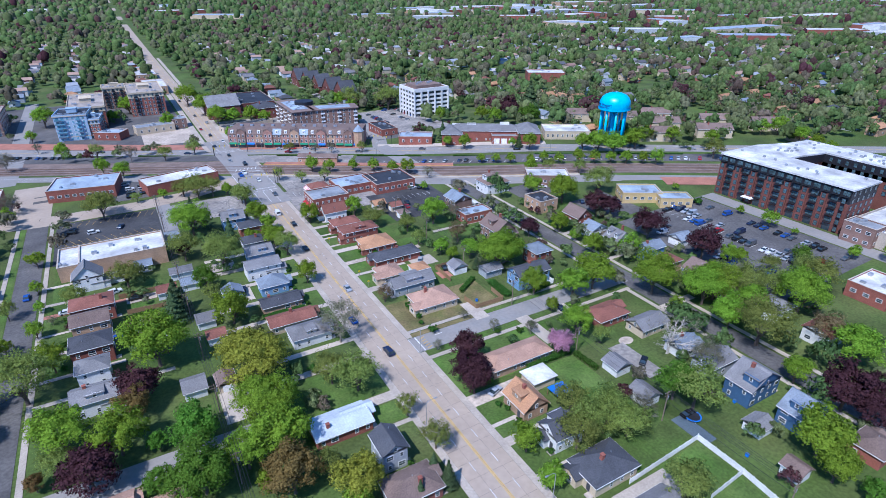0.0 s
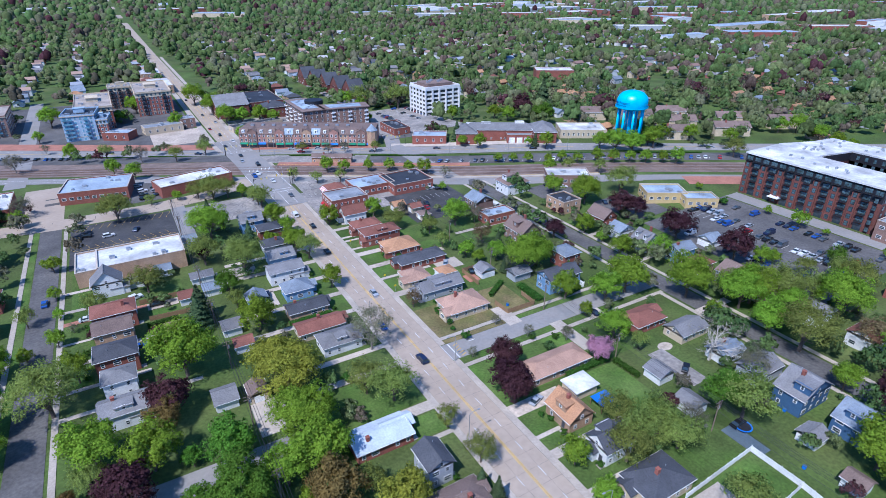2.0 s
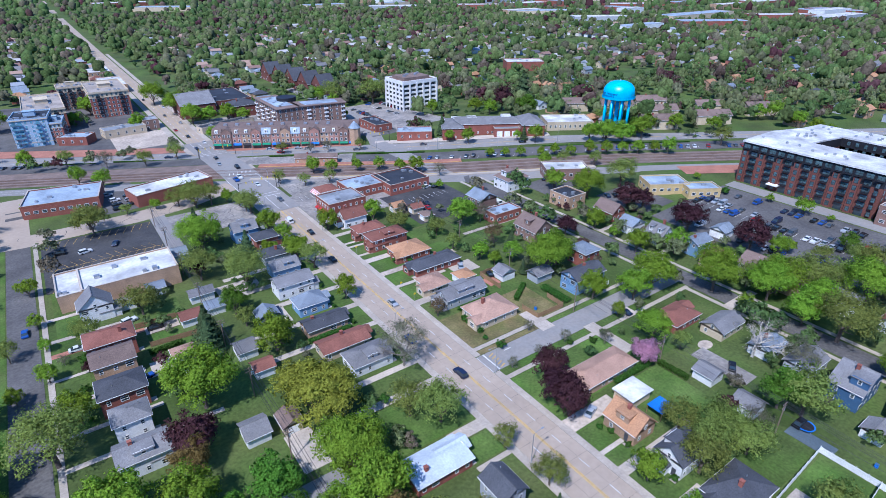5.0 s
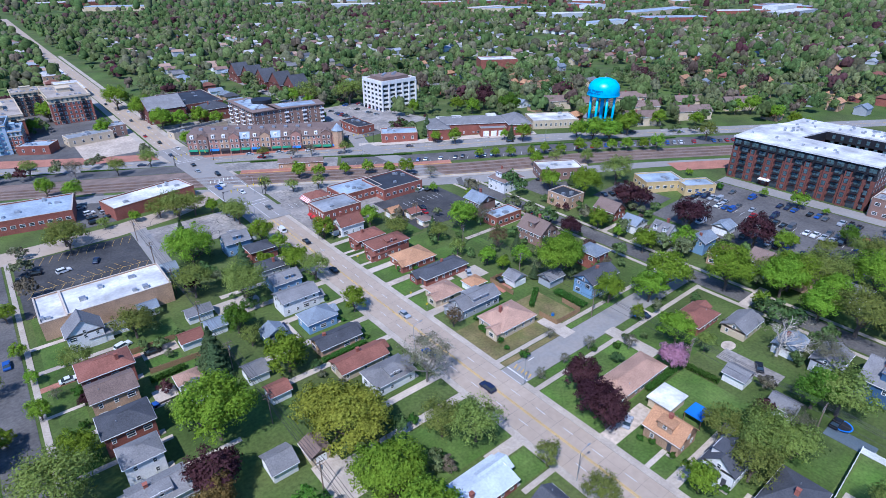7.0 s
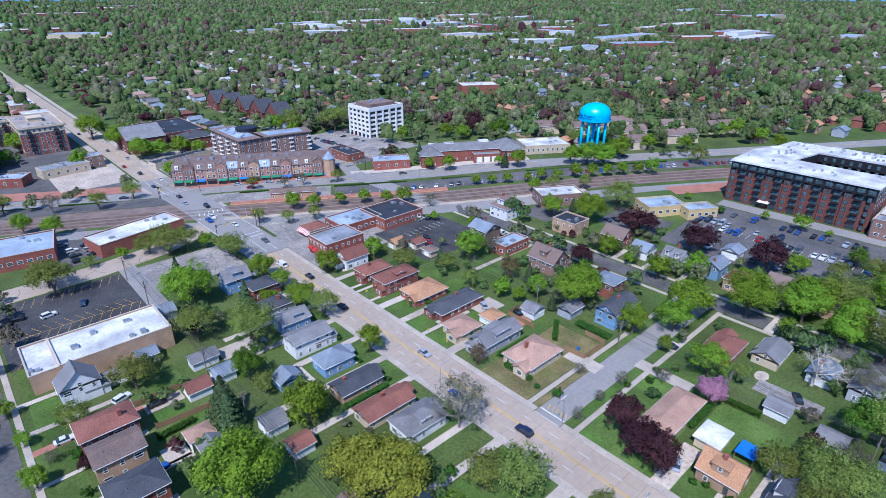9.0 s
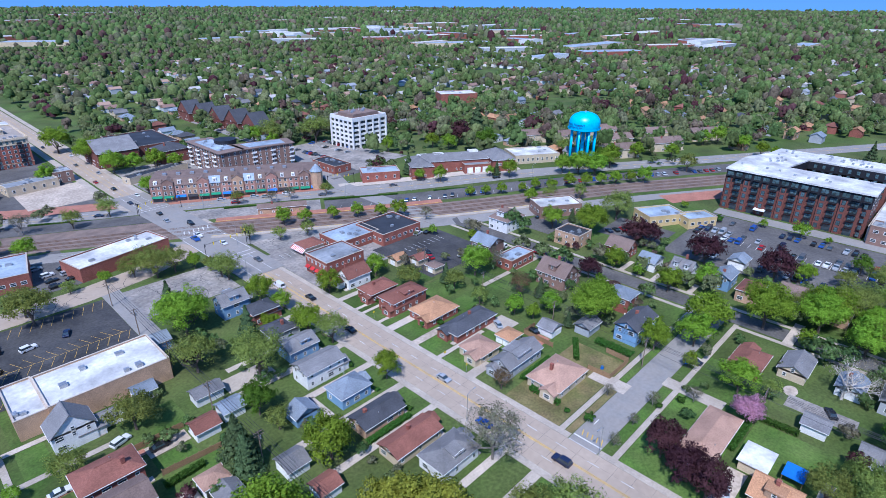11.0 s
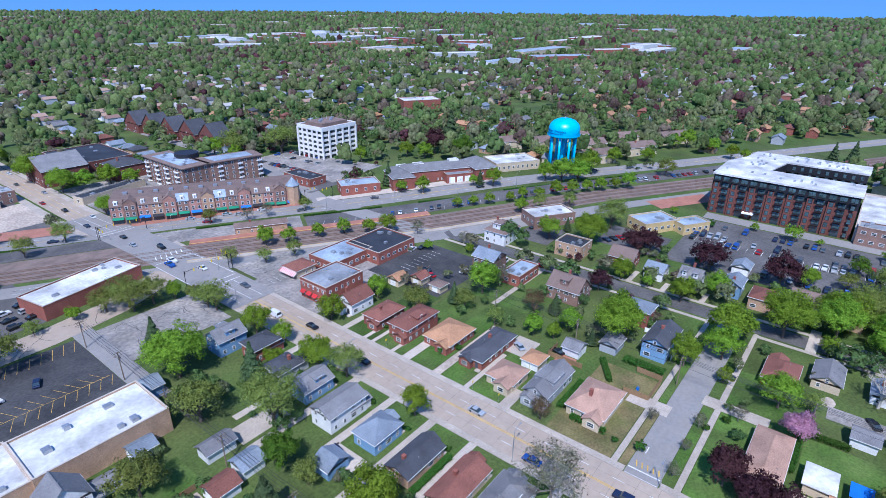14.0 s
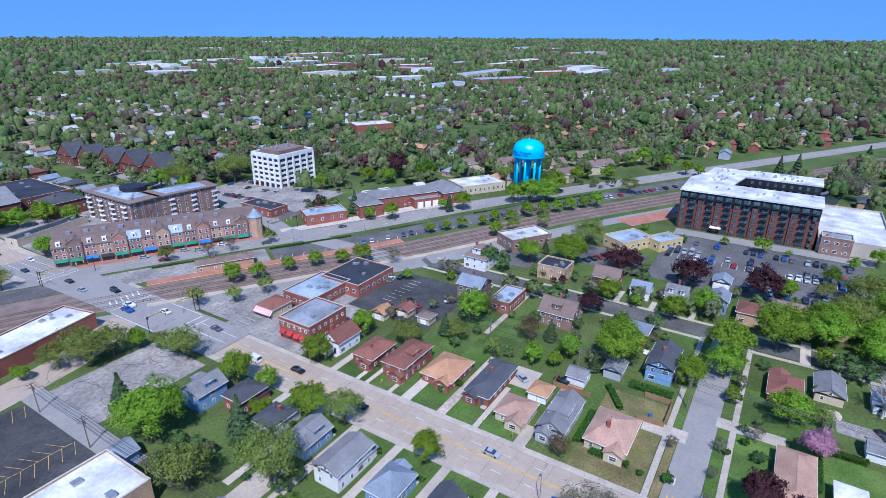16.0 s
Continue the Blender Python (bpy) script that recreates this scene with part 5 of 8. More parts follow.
def canopy(name, pts, lobes, seed, label):
    """Far trees: each a few uneven leafy lobes that overlap."""
    rng = np.random.default_rng(seed)
    ring = np.arange(5) * 2 * math.pi / 5
    unit = np.array([(0, 0, 1.0)] + [(0.89 * math.cos(a), 0.89 * math.sin(a), 0.45) for a in ring] + [(0.89 * math.cos(a + 0.63), 0.89 * math.sin(a + 0.63), -0.45) for a in ring])
    face = np.array([(0, 1 + k, 1 + (k + 1) % 5) for k in range(5)] + [(1 + k, 6 + k, 1 + (k + 1) % 5) for k in range(5)] + [(6 + k, 6 + (k + 1) % 5, 1 + (k + 1) % 5) for k in range(5)])
    m = len(pts)
    k = m * lobes
    base = np.repeat(pts, lobes, 0)
    first = (np.arange(k) % lobes == 0)[:, None]
    a = rng.uniform(0, 2 * math.pi, k)
    off = np.stack([np.cos(a) * rng.uniform(0.35, 0.7, k), np.sin(a) * rng.uniform(0.35, 0.7, k), rng.uniform(0.55, 1.2, k)], 1)
    if lobes > 6:
        u = rng.normal(size=(k, 3))
        u /= np.linalg.norm(u, axis=1, keepdims=True)
        u[:, 2] = np.where(u[:, 2] < -0.4, -u[:, 2], u[:, 2])
        off = u * rng.uniform(0.5, 0.72, (k, 1)) + np.array([0, 0, 1.0])
    off = np.where(first, np.array([0, 0, 1.05]), off)
    size = np.where(first[:, 0], 0.85 if lobes == 1 else 0.7, rng.uniform(0.34, 0.58, k) if lobes < 7 else rng.uniform(0.22, 0.38, k))
    turn = rng.uniform(0, 2 * math.pi, k)
    c, s = np.cos(turn)[:, None], np.sin(turn)[:, None]
    U = unit[None] * rng.uniform(0.68, 1.22, (k, 11, 1))
    V = np.stack([U[..., 0] * c - U[..., 1] * s, U[..., 0] * s + U[..., 1] * c, U[..., 2]], 2) * size[:, None, None] + off[:, None]
    grow = np.repeat(rng.uniform(0.62, 1.3, m), lobes) * base[:, 3]
    V = V * np.stack([grow, grow, grow * np.repeat(rng.uniform(0.85, 1.35, m), lobes)], 1)[:, None] + base[:, None, :3]
    tint = np.repeat(np.clip(rng.beta(1.15, 1.5, m) + (rng.random(m) < 0.05) * 0.6, 0, 1), lobes * 11)
    corners = (face[None] + (np.arange(k) * 11)[:, None, None]).ravel()
    me = tuft_mesh(name, V.reshape(-1, 3), MAT["woods"], tint, None, corners)
    return tagged(new(name, me), label, "trees", "", "stuff")


def open_land(x, y):
    """True where no woods grow: roads, shops, yards that are laid out one by one, and far clearings."""
    s, n = x * RC + y * RS, -x * RS + y * RC
    if 298 < n < 362 or (283 < n < 362 and s < 160):
        return True
    if -38 < x < 150 and 28 < y and n < 300:
        return True
    if 150 <= x < 330 and 45 < y and n < 300:
        return True
    if -62 < x <= -38 and 60 < y < 340:
        return True
    if 0 < y - 330 and -90 < x < 150 and n < 480:
        return True
    if 42 < x < 68 and y > 300:
        return True
    if 130 < x < 232 and n < 425 and n > 355:
        return True
    if 225 < x < 292 and n < 384 and n > 355:
        return True
    if 290 < x < 480 and 90 < y < 190 and n > 362 and n < 376:
        return True
    if 95 < x < 160 and 400 < y < 560:
        return True
    for cx, cy, a, b in CLEAR:
        if abs(x - cx) < a and abs(y - cy) < b:
            return True
    # streets and house plots under the canopy
    u = (x - 150) % 105
    if u < 9 or (y - 20) % 190 < 9 or (math.hypot(x, y) < 900 and (19 < u < 31 or 82 < u < 94) and y % 17 > 6):
        return True
    return False


CLEAR = [(212, 412, 40, 34), (185, 550, 14, 70), (20, 520, 60, 80), (-40, 420, 60, 50)]


def scatter():
    rng = np.random.default_rng(5)
    near, mid, far = [], [], []
    for (d0, d1, sp, out) in ((0, 620, 9.8, near), (620, 1500, 12.0, mid), (1500, 4500, 23.0, far)):
        g = np.arange(-d1, d1, sp)
        xx, yy = np.meshgrid(g, g)
        pts = np.stack([xx.ravel(), yy.ravel()], 1) + rng.uniform(-0.5, 0.5, (xx.size, 2)) * sp
        rel = pts - np.array([-20, 60])
        r = np.hypot(rel[:, 0], rel[:, 1])
        az = np.degrees(np.arctan2(rel[:, 0], rel[:, 1]))
        keep = (r >= d0) & (r < d1) & (az > -18) & (az < 112)
        if d0 == 0:
            keep = (r < d1) & (((az > -18) & (az < 112)) | (r < 150)) & (rel[:, 1] > -120)
        for x, y in pts[keep]:
            if rng.random() < (0.82 if d0 else 0.84) and not open_land(x, y):
                out.append((x, y, gz(x, y) - 0.3, (rng.uniform(3.6, 6.9) if d0 < 600 else rng.uniform(4.4, 7.4) if d0 < 1500 else rng.uniform(6.5, 10.5))))
    return [np.array(v) for v in (near, mid, far)]


# far shops and warehouses with pale roofs
for _i, (x, y, w, d) in enumerate([(880, 1700, 160, 60), (1080, 1640, 120, 50), (1180, 1420, 200, 60), (960, 1010, 180, 50), (1120, 1240, 120, 60), (930, 830, 110, 40), (1150, 760, 220, 45), (1260, 640, 130, 40), (1340, 560, 160, 40), (1500, 1250, 220, 70),
                                   (1700, 900, 200, 60), (760, 1350, 120, 50), (640, 1500, 110, 50), (1300, 1050, 130, 50), (2300, 420, 150, 60), (290, 1650, 150, 60), (230, 1900, 160, 60), (-120, 2100, 120, 80), (1500, 420, 120, 40), (415, 493, 40, 24), (1650, 1500, 180, 60), (1000, 1500, 90, 40), (1400, 1500, 90, 40)]):
    CLEAR.append((x, y, w / 2 + 12, d / 2 + 25))
    flat_block("warehouse", x, y, w, d, 9.0, "white_membrane" if _i % 3 else "blue_membrane", ["cream", "red_brick", "grey_siding"][_i % 3], "long low warehouse with a pale flat roof far among trees", "warehouse", rz=math.degrees(RA) if _i % 2 else 0, sides="", units=2)
_wr = random.Random(17)
for _i in range(46):
    if _i < 26:
        x, y = _wr.uniform(820, 1500), _wr.uniform(560, 1750)
        w, d = _wr.uniform(50, 130), _wr.uniform(25, 50)
    else:
        a, r = radians(_wr.uniform(-5, 100)), _wr.uniform(1900, 3900)
        x, y = r * math.sin(a), r * math.cos(a)
        w, d = _wr.uniform(90, 260), _wr.uniform(40, 90)
    if abs(x - 56) < 190:
        x += 260
    CLEAR.append((x, y, w / 2 + 14, d / 2 + 26 + (_i > 25) * 40))
    flat_block("warehouse", x, y, w, d, _wr.uniform(8, 13), _wr.choice(["white_membrane", "white_membrane", "blue_membrane"]), _wr.choice(["cream", "red_brick", "white_siding", "tan_brick"]), "long low warehouse with a pale flat roof far among trees", "warehouse", rz=_wr.choice([0, 0, 90, math.degrees(RA)]), sides="", units=1)
for x, y in ((458, 386), (640, 620)):
    CLEAR.append((x, y, 50, 35))
_near, _mid, _far = scatter()
woods("yard_trees", np.array([(x, y, gz(x, y) - 0.2, r) for x, y, r in YARD]), 950, 0.085, 9, "small trees and tall shrubs in yards and streets")
canopy("woods_near", _near, 12, 1, "leafy neighbourhood trees in mixed spring greens")
woods("woods_near_leaves", _near, 170, 0.075, 1, "loose outer leaves of the neighbourhood trees")
canopy("woods_middle", _mid, 4, 2, "continuous canopy of suburban trees")
canopy("woods_far", _far, 1, 3, "distant tree canopy towards the horizon")


# ---- rows of far houses under the trees ----
def far_house(i):
    rng = random.Random(i)
    rm = rng.choice(list(SHINGLE))
    wm = rng.choice(["white_siding", "cream", "red_brick", "grey_siding", "tan_brick"])
    ob = thing("house", 0, -900, "small gabled house half hidden by trees", "house", 0, "far houses", z=0)
    h = rng.choice([3.2, 4.5, 5.6])
    r, g, top = roof_shape(12, 9, h, rng.choice(["gable", "hip"]), "x", 0.55)
    b = Shape().box(-5.5, -4, -1, 5.5, 4, h)
    b.f += [tuple(k + len(b.v) for k in f) for f in g.f]
    b.v += g.v
    part("wall", b, wm, ob)
    part("roof", r, rm, ob)
    placed("window", FAR_WIN["wide"], ob, pose(1.5, -4.03, 1.6))
    placed("window", FAR_WIN["wide"], ob, pose(-5.53, 0, 1.6, 0, 0, 90))
    return ob


_rng = random.Random(8)
_kinds = [far_house(i) for i in range(10)]
_n = 0
_spots = []
for _gx in range(-8, 14):
    for _gy in range(0, 66):
        for _o in (25, -17):
            x, y = 150 + 105 * _gx + _o + _rng.uniform(-2, 2), 8.5 + 17.0 * _gy
            s, n = x * RC + y * RS, -x * RS + y * RC
            az = math.degrees(math.atan2(x + 20, y - 60))
            if math.hypot(x, y) > 1150 or not -16 < az < 106 or (y - 20) % 190 < 14:
                continue
            if (-62 < x < 330 and n < 366 and y > 28) or (-110 < x < 250 and n < 490 and y > 300) or 38 < x < 72 or 298 < n < 364 or (285 < x < 420 and 215 < y < 325):
                continue
            if any(abs(x - c[0]) < c[2] + 6 and abs(y - c[1]) < c[3] + 6 for c in CLEAR):
                continue
            _spots.append((math.hypot(x, y), x, y))
_spots.sort()
_rest, _restroof = Shape(), Shape()
for _d, x, y in _spots:
    if _n < 170:
        o = _kinds[_n] if _n < 10 else copy_thing(_rng.choice(_kinds), Matrix())
        o.matrix_basis = pose(x, y, gz(x, y) + 0.2, 0, 0, _rng.choice([0, 0, 90, 180]))
        _n += 1
    else:
        h, z = _rng.choice([3.2, 4.4, 5.4]), gz(x, y)
        a, b = _rng.uniform(4.6, 6.2), _rng.uniform(3.6, 4.6)
        _rest.box(x - a, y - b, z - 1, x + a, y + b, z + h)
        t = z + h + 2.4
        _restroof.add([(x - a - 0.4, y - b - 0.4, z + h - 0.1), (x + a + 0.4, y - b - 0.4, z + h - 0.1), (x + a + 0.4, y + b + 0.4, z + h - 0.1), (x - a - 0.4, y + b + 0.4, z + h - 0.1), (x - a, y, t), (x + a, y, t)], [(0, 1, 5, 4), (2, 3, 4, 5), (3, 0, 4), (1, 2, 5), (3, 2, 1, 0)])


def island_mat(name, colours):
    """A different colour for each house of the joined rest."""
    m = mat(name, (0.4, 0.4, 0.4), 0.85)
    nt = m.node_tree
    g = nt.nodes.new("ShaderNodeNewGeometry")
    r = nt.nodes.new("ShaderNodeValToRGB")
    r.color_ramp.interpolation = "CONSTANT"
    e = r.color_ramp.elements
    e[0].color = (*colours[0], 1)
    e[1].position, e[1].color = 1 / len(colours), (*colours[1], 1)
    for k in range(2, len(colours)):
        q = e.new(k / len(colours))
        q.color = (*colours[k], 1)
    nt.links.new(g.outputs["Random Per Island"], r.inputs[0])
    nt.links.new(r.outputs[0], nt.nodes["Principled BSDF"].inputs["Base Color"])
    return m


tagged(new("far_houses", _rest.mesh("far_houses", island_mat("far_walls", [(0.72, 0.72, 0.7), (0.5, 0.42, 0.3), (0.3, 0.12, 0.09), (0.66, 0.64, 0.6), (0.42, 0.44, 0.46)]))), "walls of many small houses far under the trees", "houses", "", "stuff")
tagged(new("far_roofs", _restroof.mesh("far_roofs", island_mat("far_shingle", [(0.2, 0.19, 0.19), (0.36, 0.24, 0.18), (0.1, 0.1, 0.11), (0.28, 0.3, 0.33), (0.24, 0.15, 0.12), (0.42, 0.4, 0.38)]))), "roofs of many small houses far under the trees", "roofs", "", "stuff")


# ---- water tower ----
def water_tower(x, y):
    ob = thing("water_tower", x, y, "bright blue steel water tower on a ring of tubular legs", "water tower")
    prof = [(0.05, 19.9), (4.5, 20.2), (7.6, 21.0), (9.2, 22.2), (9.5, 23.2), (9.5, 25.8), (9.2, 27.4), (8.3, 29.1), (6.6, 30.7), (4.3, 31.7), (2.0, 32.2), (0.05, 32.3)]
    part("tank", Shape().lathe(prof, 40), "tower_blue", ob, "domed blue tank", soft=True)
    part("balcony", Shape().lathe([(9.2, 22.0), (10.0, 22.0), (10.0, 22.9), (9.9, 22.9), (9.9, 22.15), (9.2, 22.15), (9.2, 22.0)], 40), "tower_blue", ob)
    for k in range(8):
        a = k * math.pi / 4 + 0.2
        c, s = math.cos(a), math.sin(a)
        part("leg", Shape().tube((c * 7.6, s * 7.6, -0.5), (c * 7.6, s * 7.6, 21.6), 0.72, 0.72, 12), "tower_blue", ob, soft=True)
        b = a + math.pi / 4
        part("brace", Shape().tube((c * 7.6, s * 7.6, 3), (math.cos(b) * 7.6, math.sin(b) * 7.6, 11), 0.07, 0.07, 4).tube((c * 7.6, s * 7.6, 11), (math.cos(b) * 7.6, math.sin(b) * 7.6, 20), 0.07, 0.07, 4), "tower_blue", ob)
    part("riser", Shape().tube((0, 0, -0.5), (0, 0, 20.2), 1.1, 1.1, 16), "tower_blue", ob, soft=True)
    part("finial", Shape().tube((0, 0, 32.2), (0, 0, 33.1), 0.5, 0.3, 10), "steel", ob)
    for k, ch in enumerate("Mount Prospect"):
        if ch == " ":
            continue
        cu = bpy.data.curves.new("letter", "FONT")
        cu.body, cu.size, cu.align_x, cu.extrude = ch, 2.3, "CENTER", 0.04
        src = bpy.data.objects.new("letter", cu)
        me = bpy.data.meshes.new_from_object(src)
        bpy.data.objects.remove(src)
        me.materials.append(MAT["tower_dark"])
        a = 2.45 + k * 0.095
        placed("letter", me, ob, pose(math.cos(a) * 9.58, math.sin(a) * 9.58, 24.7, 90, 0, math.degrees(a) + 90))
    for k in range(9):
        a = 2.6 + k * 0.11
        placed("letter_bar", Shape().box(-0.36, -0.02, -0.3, 0.36, 0.02, 0.3).mesh("letter_bar", "tower_dark"), ob, pose(math.cos(a) * 9.53, math.sin(a) * 9.53, 23.8, 0, 0, math.degrees(a) + 90))
    return ob


water_tower(273, 254)


# ---- office block ----
def office(x, y, rz):
    w, d, h = 31, 26, 22.5
    ob = thing("office_building", x, y, "white six-storey office block with dark window bands", "office", rz)
    part("core", Shape().box(-w / 2 + 1.1, -d / 2 + 1.1, -4, w / 2 - 1.1, d / 2 - 1.1, h - 1), "black_metal", ob)
    part("roof", Shape().box(-w / 2 + 0.4, -d / 2 + 0.4, h - 1, w / 2 - 0.4, d / 2 - 0.4, h - 0.6), "brown_shingle", ob)
    part("parapet", Shape().box(-w / 2 - 0.3, -d / 2 - 0.3, h - 2.6, w / 2 + 0.3, -d / 2 + 0.5, h).box(-w / 2 - 0.3, d / 2 - 0.5, h - 2.6, w / 2 + 0.3, d / 2 + 0.3, h).box(-w / 2 - 0.3, -d / 2 + 0.5, h - 2.6, -w / 2 + 0.5, d / 2 - 0.5, h).box(w / 2 - 0.5, -d / 2 + 0.5, h - 2.6, w / 2 + 0.3, d / 2 - 0.5, h), "office_white", ob)
    part("penthouse", Shape().box(-w / 2 + 4, -d / 2 + 4, h - 0.8, w / 2 - 4, d / 2 - 4, h + 1.6), "brown_shingle", ob)
    for k in range(6):
        a = Shape()
        ux, uy = -8 + k * 3.2, -3 + (k % 3) * 3
        a.box(ux - 1, uy - 0.8, h + 1.6, ux + 1, uy + 0.8, h + 2.8)
        part("rooftop_unit", a, "steel", ob)
    for k in range(5):
        part("antenna", Shape().tube((-9 + k * 4, 6 - k, h + 1.6), (-9 + k * 4, 6 - k, h + 4.5), 0.08, 0.05, 4), "white_paint", ob)
    for lev in range(6):
        z = 0.8 + lev * 3.35
        for sy in (-1, 1):
            part("spandrel", Shape().box(-w / 2 + 0.3, sy * (d / 2 - 0.55) - 0.35, z + 1.9, w / 2 - 0.3, sy * (d / 2 - 0.55) + 0.35, z + 3.35), "office_white", ob)
        for sx in (-1, 1):
            part("spandrel", Shape().box(sx * (w / 2 - 0.55) - 0.35, -d / 2 + 0.3, z + 1.9, sx * (w / 2 - 0.55) + 0.35, d / 2 - 0.3, z + 3.35), "office_white", ob)
    for k in range(6):
        u = -w / 2 + k * w / 5
        v = -d / 2 + k * d / 5
        for sgn in (-1, 1):
            part("pier", Shape().box(u - 0.7, sgn * (d / 2) - 0.45, -4, u + 0.7, sgn * (d / 2) + 0.25, h - 2), "office_white", ob)
            part("pier", Shape().box(sgn * (w / 2) - 0.45, v - 0.7, -4, sgn * (w / 2) + 0.25, v + 0.7, h - 2), "office_white", ob)
    for lev in range(6):
        z = 0.8 + lev * 3.35 + 0.95
        for sgn in (-1, 1):
            part("window_band", Shape().box(-w / 2 + 1, sgn * (d / 2 - 1.0) - 0.06, z - 1, w / 2 - 1, sgn * (d / 2 - 1.0) + 0.06, z + 1), "glass", ob)
            part("window_band", Shape().box(sgn * (w / 2 - 1.0) - 0.06, -d / 2 + 1, z - 1, sgn * (w / 2 - 1.0) + 0.06, d / 2 - 1, z + 1), "glass", ob)


office(221, 413, 0)


# ---- brick apartment block with a courtyard ----
def apartments():
    ob = thing("apartment_building", 252, 131, "six-storey red brick and black metal apartment block, white roof", "apartment building")
    h = 20.0
    wings = [[(0, -30), (20.5, -30), (20.5, 30), (0, 30)], [(20.5, 9), (44, 5), (60, 4), (60, 22), (44, 24), (27, 30), (20.5, 30)], [(44, -30), (62, -30), (62, 4), (44, 5)]]
    for k, p in enumerate(wings):
        part("wall", Shape().prism(p, -3, h - 4.4 if k else h - 6.6), "dark_red_brick", ob, "dark red brick wall")
        q = [(x + (0.05 if x < 20 else -0.0), y) for x, y in p]
        part("upper_wall", Shape().prism(q, h - 6.6, h - 0.5), "black_metal", ob, "black metal upper storeys")
        part("roof", Shape().prism([(x + (-0.7 if x <= 0.1 else 0.5), y + (-0.7 if y <= -29 else 0.5 if y > 21 else 0)) for x, y in p], h - 0.5, h + 0.25), "white_membrane", ob)
    rng = random.Random(3)
    for k in range(40):
        x, y = rng.choice([(rng.uniform(3, 18), rng.uniform(-27, 27)), (rng.uniform(25, 58), rng.uniform(11, 20)), (rng.uniform(47, 59), rng.uniform(-27, 2))])
        part("rooftop_unit", Shape().box(x - 0.5, y - 0.5, h + 0.2, x + 0.5, y + 0.5, h + 1.1), "steel", ob)
    # west front: brick piers between window bays with balconies
    bay = joined_window(1.6, 2.1, "black_metal", "dark_glass")
    n = 15
    for i in range(n):
        y = -30 + (i + 0.5) * 4.0
        brick = i % 2 == 0
        if brick and 0 < i < n:
            part("pier", Shape().box(-0.8, y - 1.3, -3, 0.05, y + 1.3, h - 4.2), "dark_red_brick", ob)
        for lev in range(6):
            z = 1.7 + lev * 3.15
            if brick and lev < 5:
                placed("window", bay, ob, pose(-0.83, y, z + 0.2, 0, 0, 90))
            elif lev > 0:
                for o in (-0.72, 0.72):
                    placed("window", bay, ob, pose(-0.03, y + o, z + 0.2, 0, 0, 90))
                part("balcony", Shape().box(-1.3, y - 1.5, z - 1.1, 0, y + 1.5, z - 0.95).box(-1.3, y - 1.5, z - 0.1, -1.22, y + 1.5, z - 0.02).box(-1.3, y - 1.5, z - 1.0, -1.24, y - 1.44, z).box(-1.3, y + 1.44, z - 1.0, -1.24, y + 1.5, z).box(-1.28, y - 0.5, z - 1, -1.24, y - 0.46, z).box(-1.28, y + 0.46, z - 1, -1.24, y + 0.5, z), "black_metal", ob)
            else:
                part("shopfront", Shape().box(-0.1, y - 1.6, 0, 0.05, y + 1.6, 3.0), "glass", ob)
    for i in range(5):
        x = 2.2 + i * 4.1
        for lev in range(6):
            for sy, yy in ((-1, -30.03), (1, 30.03)):
                placed("window", bay, ob, pose(x, yy, 1.9 + lev * 3.15, 0, 0, 0))
    for i in range(9):
        for lev in range(2, 6):
            placed("window", bay, ob, pose(43.95, -28 + i * 3.7, 1.9 + lev * 3.15, 0, 0, 90))
            if i < 5:
                placed("window", bay, ob, pose(46 + i * 3.5, -30.03, 1.9 + lev * 3.15))
    part("canopy", Shape().box(-3.2, 9, 3.1, 0, 14, 3.5), "white_vinyl", ob)


apartments()
flat_block("parking_deck", 282, 86, 62, 28, 6.0, "white_membrane", "concrete", "concrete parking deck with a pale top level", "parking deck", sides="", units=0, parapet=0.9)
flat_block("lobby", 252, 93, 9, 12, 8.0, "grey_membrane", "brown_brick", "grey-brown lobby block beside the apartments", "lobby", rows=2, sides="ws")


